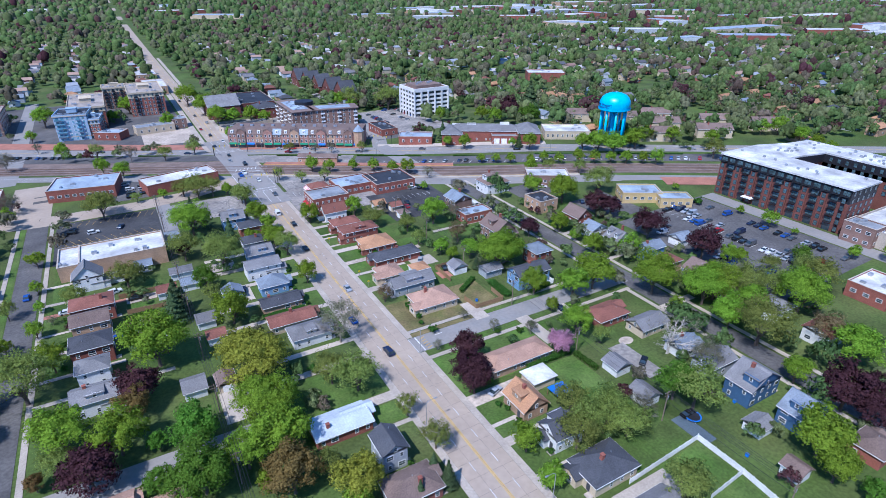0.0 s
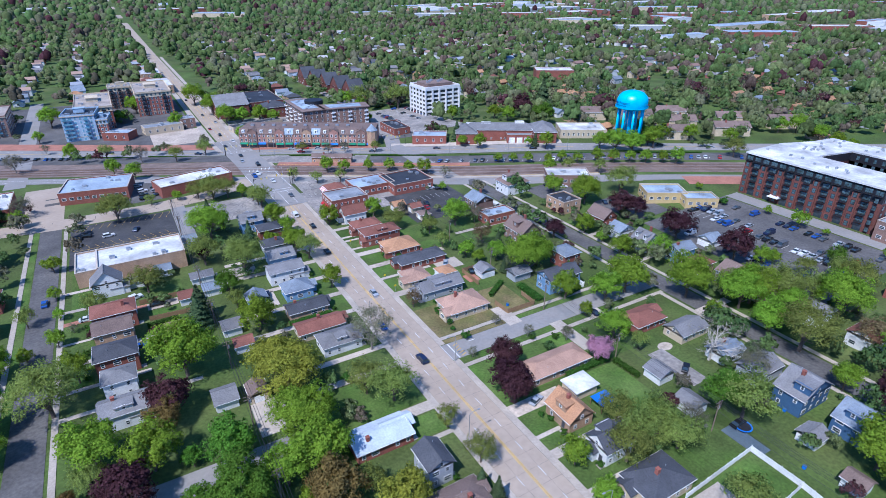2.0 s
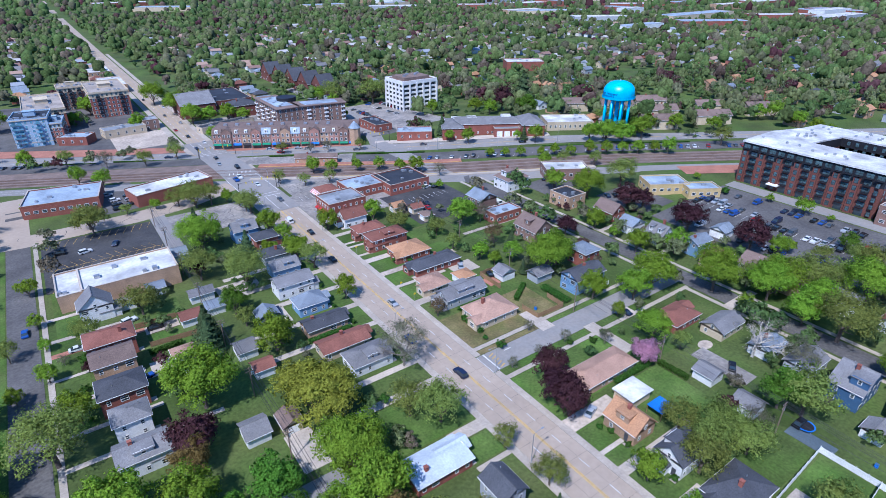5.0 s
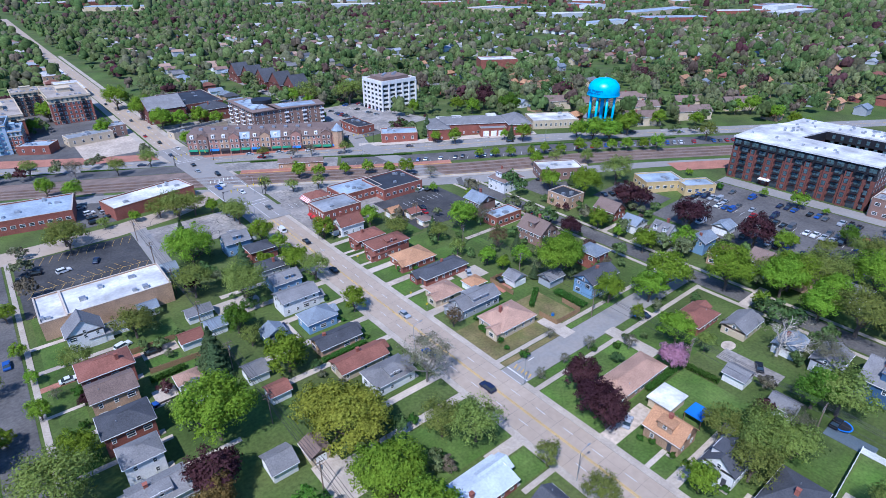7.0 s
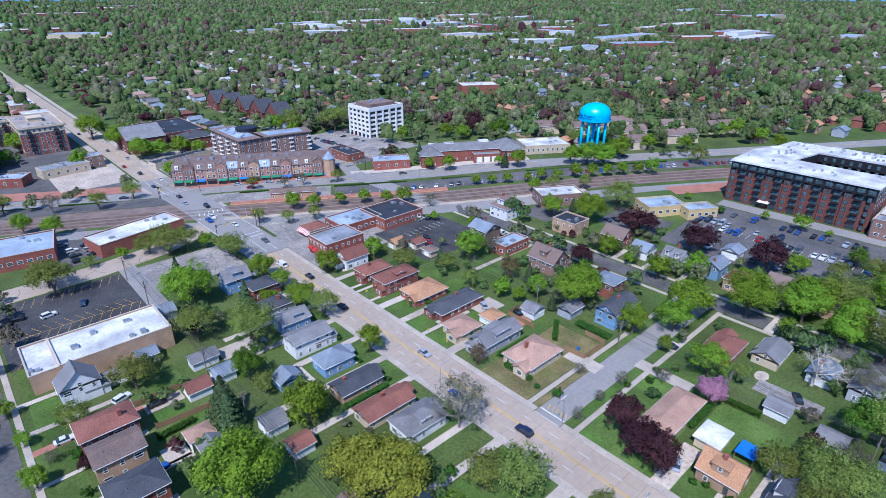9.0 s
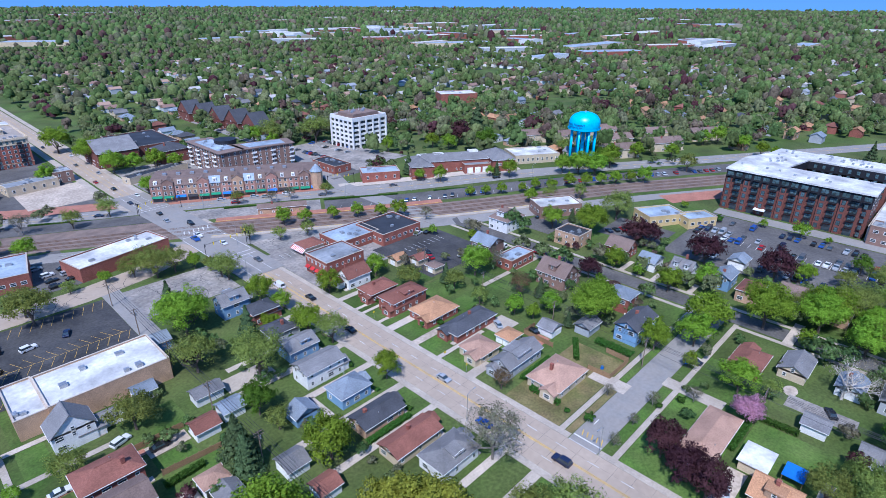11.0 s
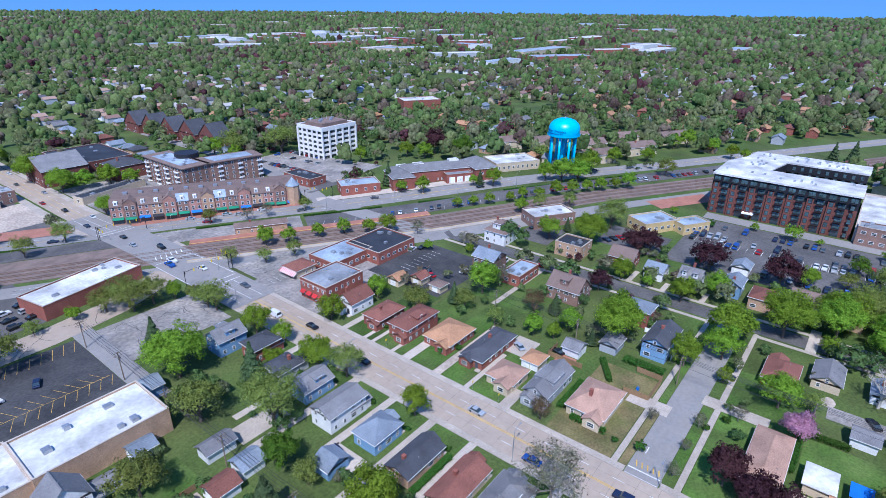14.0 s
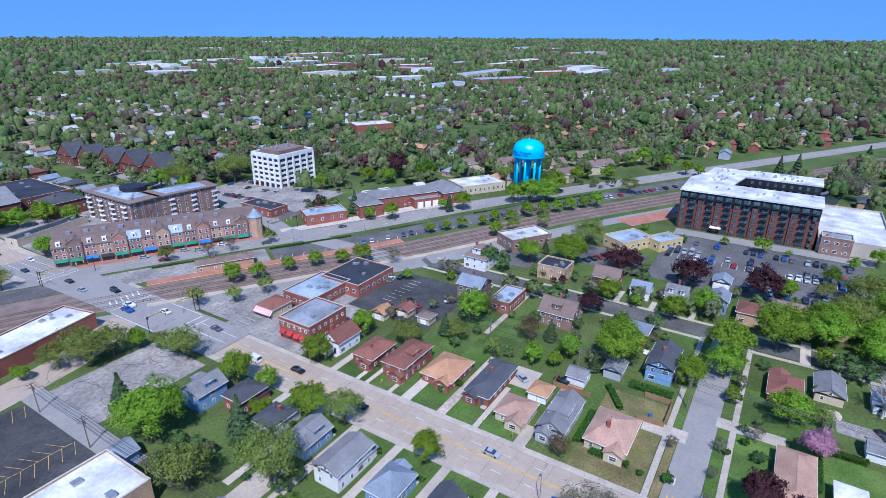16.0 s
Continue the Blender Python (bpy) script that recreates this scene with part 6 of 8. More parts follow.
# ---- mixed-use row with shops below ----
def shop_row():
    ob = thing("mixed_use_building", *rail_xy(-104, 367), "three-storey brick row with gables, dormers and shop awnings", "shop row", math.degrees(RA))
    L, d, h = 88.0, 20.0, 10.5
    bays = 15
    bw = L / bays
    for i in range(bays):
        x0 = -L / 2 + i * bw
        m = ["pink_brick", "brown_brick", "pink_brick", "tan_brick"][i % 4]
        fwd = 0.7 if i % 3 == 1 else 0.0
        part("wall", Shape().box(x0, -d / 2 - fwd, -3, x0 + bw, d / 2, h - (0.0 if fwd else 1.5)), m, ob)
        if i % 3 == 1:
            g = Shape().add([(x0, -d / 2 - fwd, h), (x0 + bw, -d / 2 - fwd, h), (x0 + bw / 2, -d / 2 - fwd, h + 1.9), (x0, -d / 2 + 4, h), (x0 + bw, -d / 2 + 4, h), (x0 + bw / 2, -d / 2 + 4, h + 1.9)], [(0, 1, 2), (5, 4, 3)])
            part("gable", g, m, ob)
            part("gable_roof", Shape().slab([(x0 - 0.2, -d / 2 - fwd - 0.2, h), (x0 + bw / 2, -d / 2 - fwd - 0.2, h + 2.1), (x0 + bw / 2, -d / 2 + 6, h + 2.1), (x0 - 0.2, -d / 2 + 6, h)][::-1], 0.2).slab([(x0 + bw + 0.2, -d / 2 - fwd - 0.2, h), (x0 + bw / 2, -d / 2 - fwd - 0.2, h + 2.1), (x0 + bw / 2, -d / 2 + 6, h + 2.1), (x0 + bw + 0.2, -d / 2 + 6, h)], 0.2), "brown_shingle", ob)
        else:
            roof = "blue_membrane" if i in (5, 8) else "brown_shingle"
            part("mansard", Shape().slab([(x0, -d / 2 - 0.3, h - 1.6), (x0 + bw, -d / 2 - 0.3, h - 1.6), (x0 + bw, -d / 2 + 2.6, h + 1.6), (x0, -d / 2 + 2.6, h + 1.6)], 0.3), roof, ob)
            part("dormer", Shape().box(x0 + bw / 2 - 0.9, -d / 2 + 0.2, h - 1.2, x0 + bw / 2 + 0.9, -d / 2 + 2.8, h + 0.8), "trim", ob)
            add_window(ob, "small", x0 + bw / 2, -d / 2 + 0.17, h - 0.1, 0)
        for lev in range(2):
            for o in (-1.4, 1.4):
                add_window(ob, "tall", x0 + bw / 2 + o, -d / 2 - fwd - 0.03, 5.0 + lev * 3.2 - 0.2, 0)
        part("shopfront", Shape().box(x0 + 0.5, -d / 2 - fwd - 0.05, 0.2, x0 + bw - 0.5, -d / 2 - fwd + 0.1, 2.6), "glass", ob)
        part("awning", Shape().slab([(x0 + 0.4, -d / 2 - fwd - 1.3, 2.5), (x0 + bw - 0.4, -d / 2 - fwd - 1.3, 2.5), (x0 + bw - 0.4, -d / 2 - fwd, 3.4), (x0 + 0.4, -d / 2 - fwd, 3.4)], 0.08), ["green_cloth", "green_cloth", "blue_cloth", "black_metal"][i % 4], ob)
    part("roof", Shape().box(-L / 2, -d / 2 + 2.4, h - 1, L / 2, d / 2, h + 1.2), "brown_shingle", ob)
    for k in range(10):
        part("rooftop_unit", Shape().box(-L / 2 + 5 + k * 7, 0, h + 1.2, -L / 2 + 7 + k * 7, 2, h + 2.2), "steel", ob)
    part("turret", Shape().tube((L / 2 - 2, -d / 2 + 1, -3), (L / 2 - 2, -d / 2 + 1, h + 1), 3.4, 3.4, 8), "tan_brick", ob)
    part("turret_roof", Shape().tube((L / 2 - 2, -d / 2 + 1, h + 1), (L / 2 - 2, -d / 2 + 1, h + 5), 3.8, 0.1, 8), "blue_membrane", ob)


shop_row()
for nm, x, y, w, d, h, rz, rm, wm, lab, rows in (
    ("school", 98, 510, 36, 50, 9.0, 0, "dark_membrane", "dark_red_brick", "large red brick school with grey roofs", 2),
    ("restaurant", 162, 366, 12, 24, 5.0, 0, "dark_membrane", "red_brick", "low red brick restaurant with blue awnings", 1),
    ("shop", 168, 326, 22, 13, 5.0, math.degrees(RA), "blue_membrane", "red_brick", "low brick corner shop with a pale roof", 1),
    ("shop", 82, 440, 8, 40, 3.6, -75, "dark_membrane", "cream", "low shop with a black flat roof", 1),
    ("shop", -8, 456, 18, 12, 5.0, math.degrees(RA), "blue_membrane", "red_brick", "rounded glass-fronted corner shop", 1),
    ("tavern", 20, 462, 26, 12, 5.0, 8, "grey_membrane", "cream", "half-timbered tavern with a grey roof", 1),
    ("tavern", 38, 470, 10, 12, 6.5, 0, "grey_membrane", "brown_brick", "brick tavern with a round sign", 2),
    ("shop", 36, 640, 20, 50, 7.0, 0, "white_membrane", "tan_brick", "row of shops with white flat roofs", 2),
    ("shop", 34, 720, 20, 40, 7.0, 0, "white_membrane", "tan_brick", "row of shops with white flat roofs", 2),
):
    flat_block(nm, x, y, w, d, h, rm, wm, lab, nm.replace("_", " "), rz=rz, rows=rows, sides="sw", wkind="tall", step=4.4, units=4)


def mid_rise(x, y, w, d, h, rows, wall, top, roof, label, rz=0.0, glass="dark_glass", bays=()):
    """A block of flats: brick storeys, a lighter top storey under a cornice, window rows, balconies, parapet and roof plant."""
    ob = thing("apartment_building", x, y, label, "apartment building", rz)
    rng = random.Random(int(x * 3 + y))
    st = h / rows
    zt = h - st * (1 if top != wall else 0)
    part("wall", Shape().box(-w / 2, -d / 2, -3, w / 2, d / 2, zt), wall, ob)
    if top != wall:
        part("upper_wall", Shape().box(-w / 2 + 0.05, -d / 2 + 0.05, zt, w / 2 - 0.05, d / 2 - 0.05, h - 0.1), top, ob)
        part("belt_course", Shape().box(-w / 2 - 0.25, -d / 2 - 0.25, zt - 0.35, w / 2 + 0.25, d / 2 + 0.25, zt + 0.05), "cream", ob)
    part("belt_course", Shape().box(-w / 2 - 0.15, -d / 2 - 0.15, st - 0.2, w / 2 + 0.15, d / 2 + 0.15, st + 0.1), "cream", ob)
    part("cornice", Shape().box(-w / 2 - 0.5, -d / 2 - 0.5, h - 0.1, w / 2 + 0.5, d / 2 + 0.5, h + 0.35), "cream", ob)
    part("roof", Shape().box(-w / 2 + 0.2, -d / 2 + 0.2, h + 0.3, w / 2 - 0.2, d / 2 - 0.2, h + 0.42), roof, ob)
    for k, (x0, y0, x1, y1) in enumerate(((-w / 2 - 0.4, -d / 2 - 0.4, w / 2 + 0.4, -d / 2), (-w / 2 - 0.4, d / 2, w / 2 + 0.4, d / 2 + 0.4), (-w / 2 - 0.4, -d / 2, -w / 2, d / 2), (w / 2, -d / 2, w / 2 + 0.4, d / 2))):
        part("parapet", Shape().box(x0, y0, h + 0.35, x1, y1, h + 1.2), top, ob)
    part("penthouse", Shape().box(-w * 0.16, -d * 0.1, h + 0.4, w * 0.16, d * 0.1, h + 3.2).box(-w * 0.18, -d * 0.11, h + 3.2, w * 0.18, d * 0.11, h + 3.45), top, ob)
    for k in range(10):
        ux, uy = rng.uniform(-0.42, 0.42) * w, rng.choice([rng.uniform(-0.44, -0.16), rng.uniform(0.16, 0.44)]) * d
        part("rooftop_unit", Shape().box(ux - 0.8, uy - 0.7, h + 0.4, ux + 0.8, uy + 0.7, h + 1.5), "steel", ob)
    nx, ny = max(3, int(w / 3.1)), max(3, int(d / 3.3))
    for lev in range(rows):
        z = st * (lev + 0.5)
        for side, n in (("s", nx), ("w", ny), ("e", ny)):
            f, g = Shape(), Shape()
            for i in range(n):
                wide = 1.9 if i in bays else 1.2
                u = ((i + 0.5) / n - 0.5) * ((w if side == "s" else d) - 1.2)
                for sh, e, o in ((f, 0.12, 0.05), (g, 0.0, 0.09)):
                    a, q = wide / 2 + e, st * 0.28 + e
                    if side == "s":
                        sh.box(u - a, -d / 2 - o, z - q, u + a, -d / 2 + 0.3, z + q)
                    else:
                        k = -1 if side == "w" else 1
                        sh.box(min(k * (w / 2 + o), k * (w / 2 - 0.3)), u - a, z - q, max(k * (w / 2 + o), k * (w / 2 - 0.3)), u + a, z + q)
            tagged(part("window_frames", f, "trim" if lev < rows - 1 else "cream", ob), kind="stuff")
            tagged(part("window_panes", g, glass, ob), kind="stuff")
        if lev:
            for i in bays:
                u = ((i + 0.5) / nx - 0.5) * (w - 1.2)
                if i < nx:
                    part("balcony", Shape().box(u - 1.5, -d / 2 - 1.5, z - st * 0.45, u + 1.5, -d / 2, z - st * 0.4).box(u - 1.5, -d / 2 - 1.5, z - st * 0.4, u + 1.5, -d / 2 - 1.42, z - st * 0.08), "black_metal" if top != wall else "blue_glass", ob)
    return ob


mid_rise(22, 548, 26, 52, 18.0, 6, "red_brick", "cream", "gravel_roof", "six-storey red brick apartments with a cream top floor", bays=(1, 6))
mid_rise(-21, 520, 24, 60, 16.0, 6, "red_brick", "cream", "gravel_roof", "six-storey red brick and cream apartment wing", bays=(1, 5))
mid_rise(1.0, 574, 20, 18, 17.0, 6, "brown_brick", "cream", "gravel_roof", "brown brick apartment wing round a courtyard", bays=(0, 2, 4))
mid_rise(-29, 474, 20, 24, 17.0, 6, "pale_blue_panel", "pale_blue_panel", "dark_membrane", "six-storey pale blue and glass apartment block", rz=-8, glass="blue_glass", bays=(0, 1, 4))
mid_rise(-16.5, 470, 8, 18, 13.0, 5, "red_brick", "pale_blue_panel", "grey_membrane", "five-storey red brick corner of the blue apartments", rz=-8)
mid_rise(-88, 520, 26, 40, 14.0, 5, "brown_brick", "brown_brick", "gravel_roof", "brown brick apartment block with balconies", bays=(1, 3, 6))
house(74, 494, 26, 30, 10.0, "gable", "x", "grey_shingle", "dark_red_brick", "red brick school hall with a tall gable", pitch=0.45)
house(104, 472, 20, 18, 8.5, "hip", "x", "dark_shingle", "dark_red_brick", "red brick school wing with a grey hipped roof")
FIRE = math.degrees(RA)
house(*rail_xy(20, 370), 50, 15, 7.0, "hip", "x", "grey_shingle", "red_brick", "two-storey red brick fire station with a grey roof", rz=FIRE)
for _s in (2, 12, 34):
    ob = thing("roof_screen", *rail_xy(_s, 371), "white louvred plant screen on the station roof", "roof screen", FIRE, z=gz(*rail_xy(_s, 371)) + 9.0)
    part("panel", Shape().box(-3, -2, -1.2, 3, -1.8, 1.2), "trim", ob)
    part("panel", Shape().box(-3, 1.8, -1.2, 3, 2, 1.2), "trim", ob)
    part("panel", Shape().box(-3, -1.8, -1.2, -2.8, 1.8, 1.2), "trim", ob)
    part("panel", Shape().box(2.8, -1.8, -1.2, 3, 1.8, 1.2), "trim", ob)
house(*rail_xy(49, 366), 15, 24, 7.0, "hip", "y", "grey_shingle", "red_brick", "red brick fire station wing with a grey hipped roof", rz=FIRE, pitch=0.5)
house(*rail_xy(-1, 366), 14, 20, 7.0, "hip", "y", "grey_shingle", "red_brick", "red brick fire station wing with a grey hipped roof", rz=FIRE, pitch=0.5)
_bay = flat_block("fire_station_bay", *rail_xy(33, 360.5), 16, 7.5, 4.6, "grey_membrane", "red_brick", "low red brick vehicle bay with white doors", "fire station", rz=FIRE, sides="", units=0)
for _k in range(3):
    placed("garage_door", GARAGE, _bay, pose(-4.8 + _k * 4.8, -3.82, 0, 0, 0, 0) @ Matrix.Diagonal((1.35, 1, 1.6, 1)))
for k in range(5):
    house(174 + k * 3.2, 600 - k * 24, 15, 24.5, 7.5, "gable", "x", "dark_shingle", "dark_red_brick", "red brick townhouse row with steep dark gables", pitch=0.8)
for k, (x, y) in enumerate(((305, 245), (330, 262), (318, 290), (345, 232), (372, 250), (350, 285), (395, 225), (300, 310))):
    house(x, y, 24, 12, 6.0, "gable", "x", "brown_shingle", "cream", "tan townhouse row with brown gabled roofs and brick chimneys", rz=FIRE, chimney=1)
house(*rail_xy(-81, 322), 24, 6, 3.6, "gable", "x", "brown_shingle", "tan_brick", "long low brick railway station with a brown roof", rz=FIRE)


def condominium(x, y, rz):
    """Two brick wings meeting at an angle under overhanging metal roofs, with stacked balconies."""
    ob = thing("condominium", x, y, "five-storey brown brick condominium with balconies and a metal roof", "condominium", rz)
    h = 14.5
    wings = [[(-8, -10), (8, -10), (8, 36), (-8, 36)], [(8, -10), (40, -16), (43, -2), (8, 6)]]
    for p in wings:
        part("wall", Shape().prism(p, -5, h), "brown_brick", ob)
        cx, cy = sum(q[0] for q in p) / 4, sum(q[1] for q in p) / 4
        big = [(q[0] + (0.9 if q[0] > cx else -0.9), q[1] + (0.9 if q[1] > cy else -0.9)) for q in p]
        part("roof", Shape().prism(big, h, h + 0.5), "brown_shingle", ob, "brown overhanging roof edge")
        inner = [(cx + (q[0] - cx) * 0.72, cy + (q[1] - cy) * 0.72) for q in p]
        part("roof_deck", Shape().prism(inner, h + 0.4, h + 0.75), "blue_membrane", ob, "pale flat roof deck")
    for lev in range(5):
        z = 1.3 + lev * 2.85
        for k in range(12):
            yy = -8 + k * 3.9
            if k % 3 == 1:
                part("balcony", Shape().box(-9.6, yy - 1.6, z - 1.1, -8, yy + 1.6, z - 0.9).box(-9.6, yy - 1.6, z - 0.9, -9.5, yy + 1.6, z), "trim", ob)
            placed("window", FAR_WIN["tall"], ob, pose(-8.04, yy, z + 0.2, 0, 0, 90))
        for k in range(8):
            u = (k + 0.5) / 8
            placed("window", FAR_WIN["tall"], ob, pose(8 + 32 * u, -10 - 6 * u - 0.05, z + 0.2, 0, 0, -10.6))
            if k % 3 == 1:
                part("balcony", Shape().box(8 + 32 * u - 1.5, -10 - 6 * u - 1.5, z - 1.1, 8 + 32 * u + 1.5, -10 - 6 * u, z - 0.9).box(8 + 32 * u - 1.5, -10 - 6 * u - 1.5, z - 0.9, 8 + 32 * u + 1.5, -10 - 6 * u - 1.4, z), "trim", ob)
        for k in range(4):
            placed("window", FAR_WIN["tall"], ob, pose(-6 + k * 4, -10.04, z + 0.2))
    for k in range(9):
        part("rooftop_unit", Shape().box(-4 + (k % 3) * 3, -4 + k * 4, h + 0.7, -2.6 + (k % 3) * 3, -2.8 + k * 4, h + 1.6), "steel", ob)
    part("rotunda", Shape().tube((8, 14, h), (8, 14, h + 3), 7, 7, 20), "black_metal", ob, "round dark parapet drum")


condominium(117, 417, 0)


# ---- paving: walks, drives, car parks ----
def paving(name, label, material, rects, up=0.07, category="pavement"):
    s = Shape()
    for x0, y0, x1, y1 in rects:
        strip(s, [((x0 + x1) / 2, y0), ((x0 + x1) / 2, y1)], -(x1 - x0) / 2, (x1 - x0) / 2, up, 8, 0.12)
    return sheet(name, s, material, label, category)


paving("pavement_1", "tan concrete pavement beside the main road", "concrete", [(61.75, 30, 63.7, 120.2), (61.75, 128.4, 63.7, 284), (47.3, 30, 49.25, 300), (62, 312, 66, 336), (60.6, 380, 64, 900), (43, 380, 47, 900)], 0.14)
paving("pavement_2", "pale concrete walks along the side street", "concrete", [(63.7, 130.5, 145.5, 132.0), (63.7, 116.0, 145.5, 117.5), (143.4, 20, 144.9, 116), (143.4, 132, 144.9, 245), (155, 20, 156.5, 245)], 0.13)
paving("pavement_3", "pale concrete walks along the west street", "concrete", [(-37.6, 116, -36.1, 286), (-50.4, 60, -48.9, 286)], 0.13)
for i, (x0, y0, x1, y1, m) in enumerate((
    (63.7, 195.2, 74.5, 198.4, "concrete"), (63.7, 183.6, 96, 186.4, "tan"), (63.7, 173.6, 84, 175.2, "concrete"), (63.7, 160.2, 72, 163.4, "concrete"), (86, 168.8, 96, 176.5, "concrete"), (90.5, 156, 95.2, 161.5, "paver"),
    (63.7, 210.2, 78, 211.6, "concrete"), (63.7, 222.6, 84, 225.0, "concrete"), (63.7, 201.8, 70, 203.2, "concrete"), (63.7, 213.8, 70, 215.2, "concrete"),
    (86.5, 126.5, 91.5, 137.5, "concrete"), (98, 105, 102.5, 121, "concrete"), (63.7, 92.6, 80.0, 97.0, "tan"), (63.7, 84.0, 71, 85.2, "concrete"), (63.7, 77.2, 90, 80.0, "concrete"), (63.7, 65.8, 74, 67.4, "concrete"), (74, 47.2, 90, 54.5, "concrete"),
    (14, 159.0, 47.3, 161.2, "concrete"), (14, 171.6, 47.3, 174.0, "concrete"), (24, 185.4, 47.3, 187.8, "concrete"), (12, 199.2, 47.3, 201.8, "concrete"), (16, 212.0, 47.3, 214.2, "concrete"), (40, 225, 47.3, 227.5, "concrete"),
    (38, 106, 47.3, 109.5, "concrete"), (38, 96.5, 47.3, 97.9, "concrete"), (13, 126, 47.3, 128.6, "concrete"), (6.5, 118, 13, 131, "concrete"), (20, 176, 27, 186, "concrete"), (12, 203, 26, 210, "concrete"), (24, 136, 47.3, 138.2, "concrete"),
    (-36.1, 196.5, -12, 198.8, "paver"), (-12, 194, -2.5, 198.5, "tan"), (-36.1, 205.0, -16, 206.8, "concrete"), (-36.1, 172.0, -8, 173.8, "concrete"), (-36.1, 184.5, -28, 185.7, "concrete"), (-36.1, 159.2, -14, 160.8, "concrete"), (-36.1, 148.2, -2, 149.8, "concrete"), (-14, 173, -8.5, 179, "concrete"), (-36.1, 218.6, -20, 220.4, "concrete"),
    (108, 193.6, 145.5, 195.6, "concrete"), (112.5, 78, 118.5, 94, "gravel"), (113, 116.5, 118, 120.5, "concrete"), (144.9, 100, 160, 103, "concrete"), (156.5, 150, 163, 152, "concrete"), (156.5, 136, 164, 138, "concrete"), (156.5, 163, 166, 165, "concrete"),
)):
    ob = tagged(new("driveway", patch(x0, y0, x1, y1, 0.10 + 0.005 * (i % 4)).mesh("driveway", {"tan": "dirt", "gravel": "old_asphalt"}.get(m, m))), {"concrete": "pale concrete driveway", "tan": "pinkish concrete driveway", "paver": "red brick paver driveway", "gravel": "worn gravel drive and yard"}[m] + " between lawns", "driveway", "driveways", "structure")
# mown front and back lawns
for i, (x0, y0, x1, y1, dry) in enumerate((
    (63.75, 132.3, 100, 149.5, 1), (63.75, 98.8, 102.2, 115.8, 0), (63.75, 80.3, 71, 92, 0), (84, 72.2, 101, 97, 0), (63.75, 163.6, 92, 173.4, 0), (63.75, 175.4, 92, 183.4, 0), (63.75, 186.6, 104, 195, 0), (63.75, 198.6, 104, 210, 0), (63.75, 211.8, 100, 222.4, 0),
    (40, 161.4, 47.2, 171.4, 0), (40, 174.2, 47.2, 185.2, 0), (40.5, 188, 47.2, 199, 0), (40.5, 202, 47.2, 211.8, 0), (38.5, 98.5, 47.2, 105.5, 0), (20, 110, 47.2, 125.5, 0), (63.75, 128.4, 86.3, 130.3, 1), (91.8, 128.4, 142, 130.3, 0), (70, 117.7, 97, 120.2, 0), (103, 117.7, 142, 120.2, 0),
    (-34, 199, -28, 204.8, 0), (-34, 186, -28, 196.3, 0), (-34, 174, -28, 184.3, 0), (-34, 161, -28, 171.8, 0), (-34, 207, -28, 218.4, 0), (-34, 220.6, -31.6, 238, 0), (-48.8, 118, -46.7, 286, 0), (102.5, 98.5, 121, 115.8, 0), (109, 196, 143, 205.5, 0), (109, 182, 122, 193.3, 0), (89, 38, 104, 55.5, 0), (82, 56.5, 104, 72, 0), (-14, 199.5, 0, 212, 0), (-13, 181, 0, 186, 0), (-12, 187.5, -3, 193.5, 0), (156.6, 166, 164, 180, 0), (170, 180, 186, 192, 0), (175, 150, 186, 163, 0),
)):
    tagged(new("lawn", patch(x0, y0, x1, y1, 0.04 + 0.006 * (i % 4), 0.02).mesh("lawn", "dry_lawn" if dry else "lawn")), "sun-dried patchy front lawn" if dry else "freshly mown green lawn", "lawn", "lawns", "structure")

sheet("parking_1", patch(-35.2, 238.4, 5.2, 284.0, 0.09), "new_asphalt", "dark sealed car park with yellow bay lines", "car park")
sheet("parking_2", strip(Shape(), [(213, 82), (213, 160)], -26.5, 29, 0.1), "asphalt", "large worn asphalt car park", "car park")
sheet("parking_3", strip(Shape(), [(29, 258.5), (29, 284.5)], -15.2, 18, 0.08), "old_asphalt", "cracked empty filling station lot", "car park")
sheet("parking_4", strip(Shape(), [(79, 262), (79, 292)], -12.5, 12.5, 0.085), "old_asphalt", "small patched asphalt car park", "car park")
sheet("parking_5", strip(Shape(), [(121, 213), (121, 249)], -14.5, 22, 0.087), "new_asphalt", "dark asphalt car park behind the shops", "car park")
sheet("parking_6", strip(Shape(), [rail_xy(-60, 326), rail_xy(230, 326)], -7, 8, 0.09), "asphalt", "commuter car park beside the railway", "car park")
sheet("parking_7", strip(Shape(), [rail_xy(-420, 331), rail_xy(-140, 331)], -7, 7, 0.09), "asphalt", "commuter car park beside the railway", "car park")
sheet("parking_8", strip(Shape(), [(192, 350), (192, 445)], -20, 22, 0.09), "old_asphalt", "pale asphalt office car park", "car park")
sheet("parking_9", strip(Shape(), [(-6, 303), (-6, 345)], -12, 13, 0.07), "asphalt", "asphalt yard between the stores", "car park")
sheet("parking_10", strip(Shape(), [(178, 205), (178, 222)], -9, 12, 0.09), "asphalt", "asphalt car park beside the shop", "car park")
sheet("parking_11", strip(Shape(), [(195, 163), (195, 190)], -10, 12, 0.09), "asphalt", "asphalt yard beside the workshop", "car park")
sheet("parking_12", strip(Shape(), [(160, 345), (160, 395)], -12, 14, 0.08), "asphalt", "asphalt around the restaurant", "car park")
sheet("shop_court_1", patch(63.9, 238, 88, 276, 0.062, 0.05), "old_asphalt", "patched asphalt court round the corner shops", "pavement")
sheet("shop_court_2", patch(88, 238, 108, 266, 0.062, 0.05), "old_asphalt", "patched asphalt court behind the shops", "pavement")
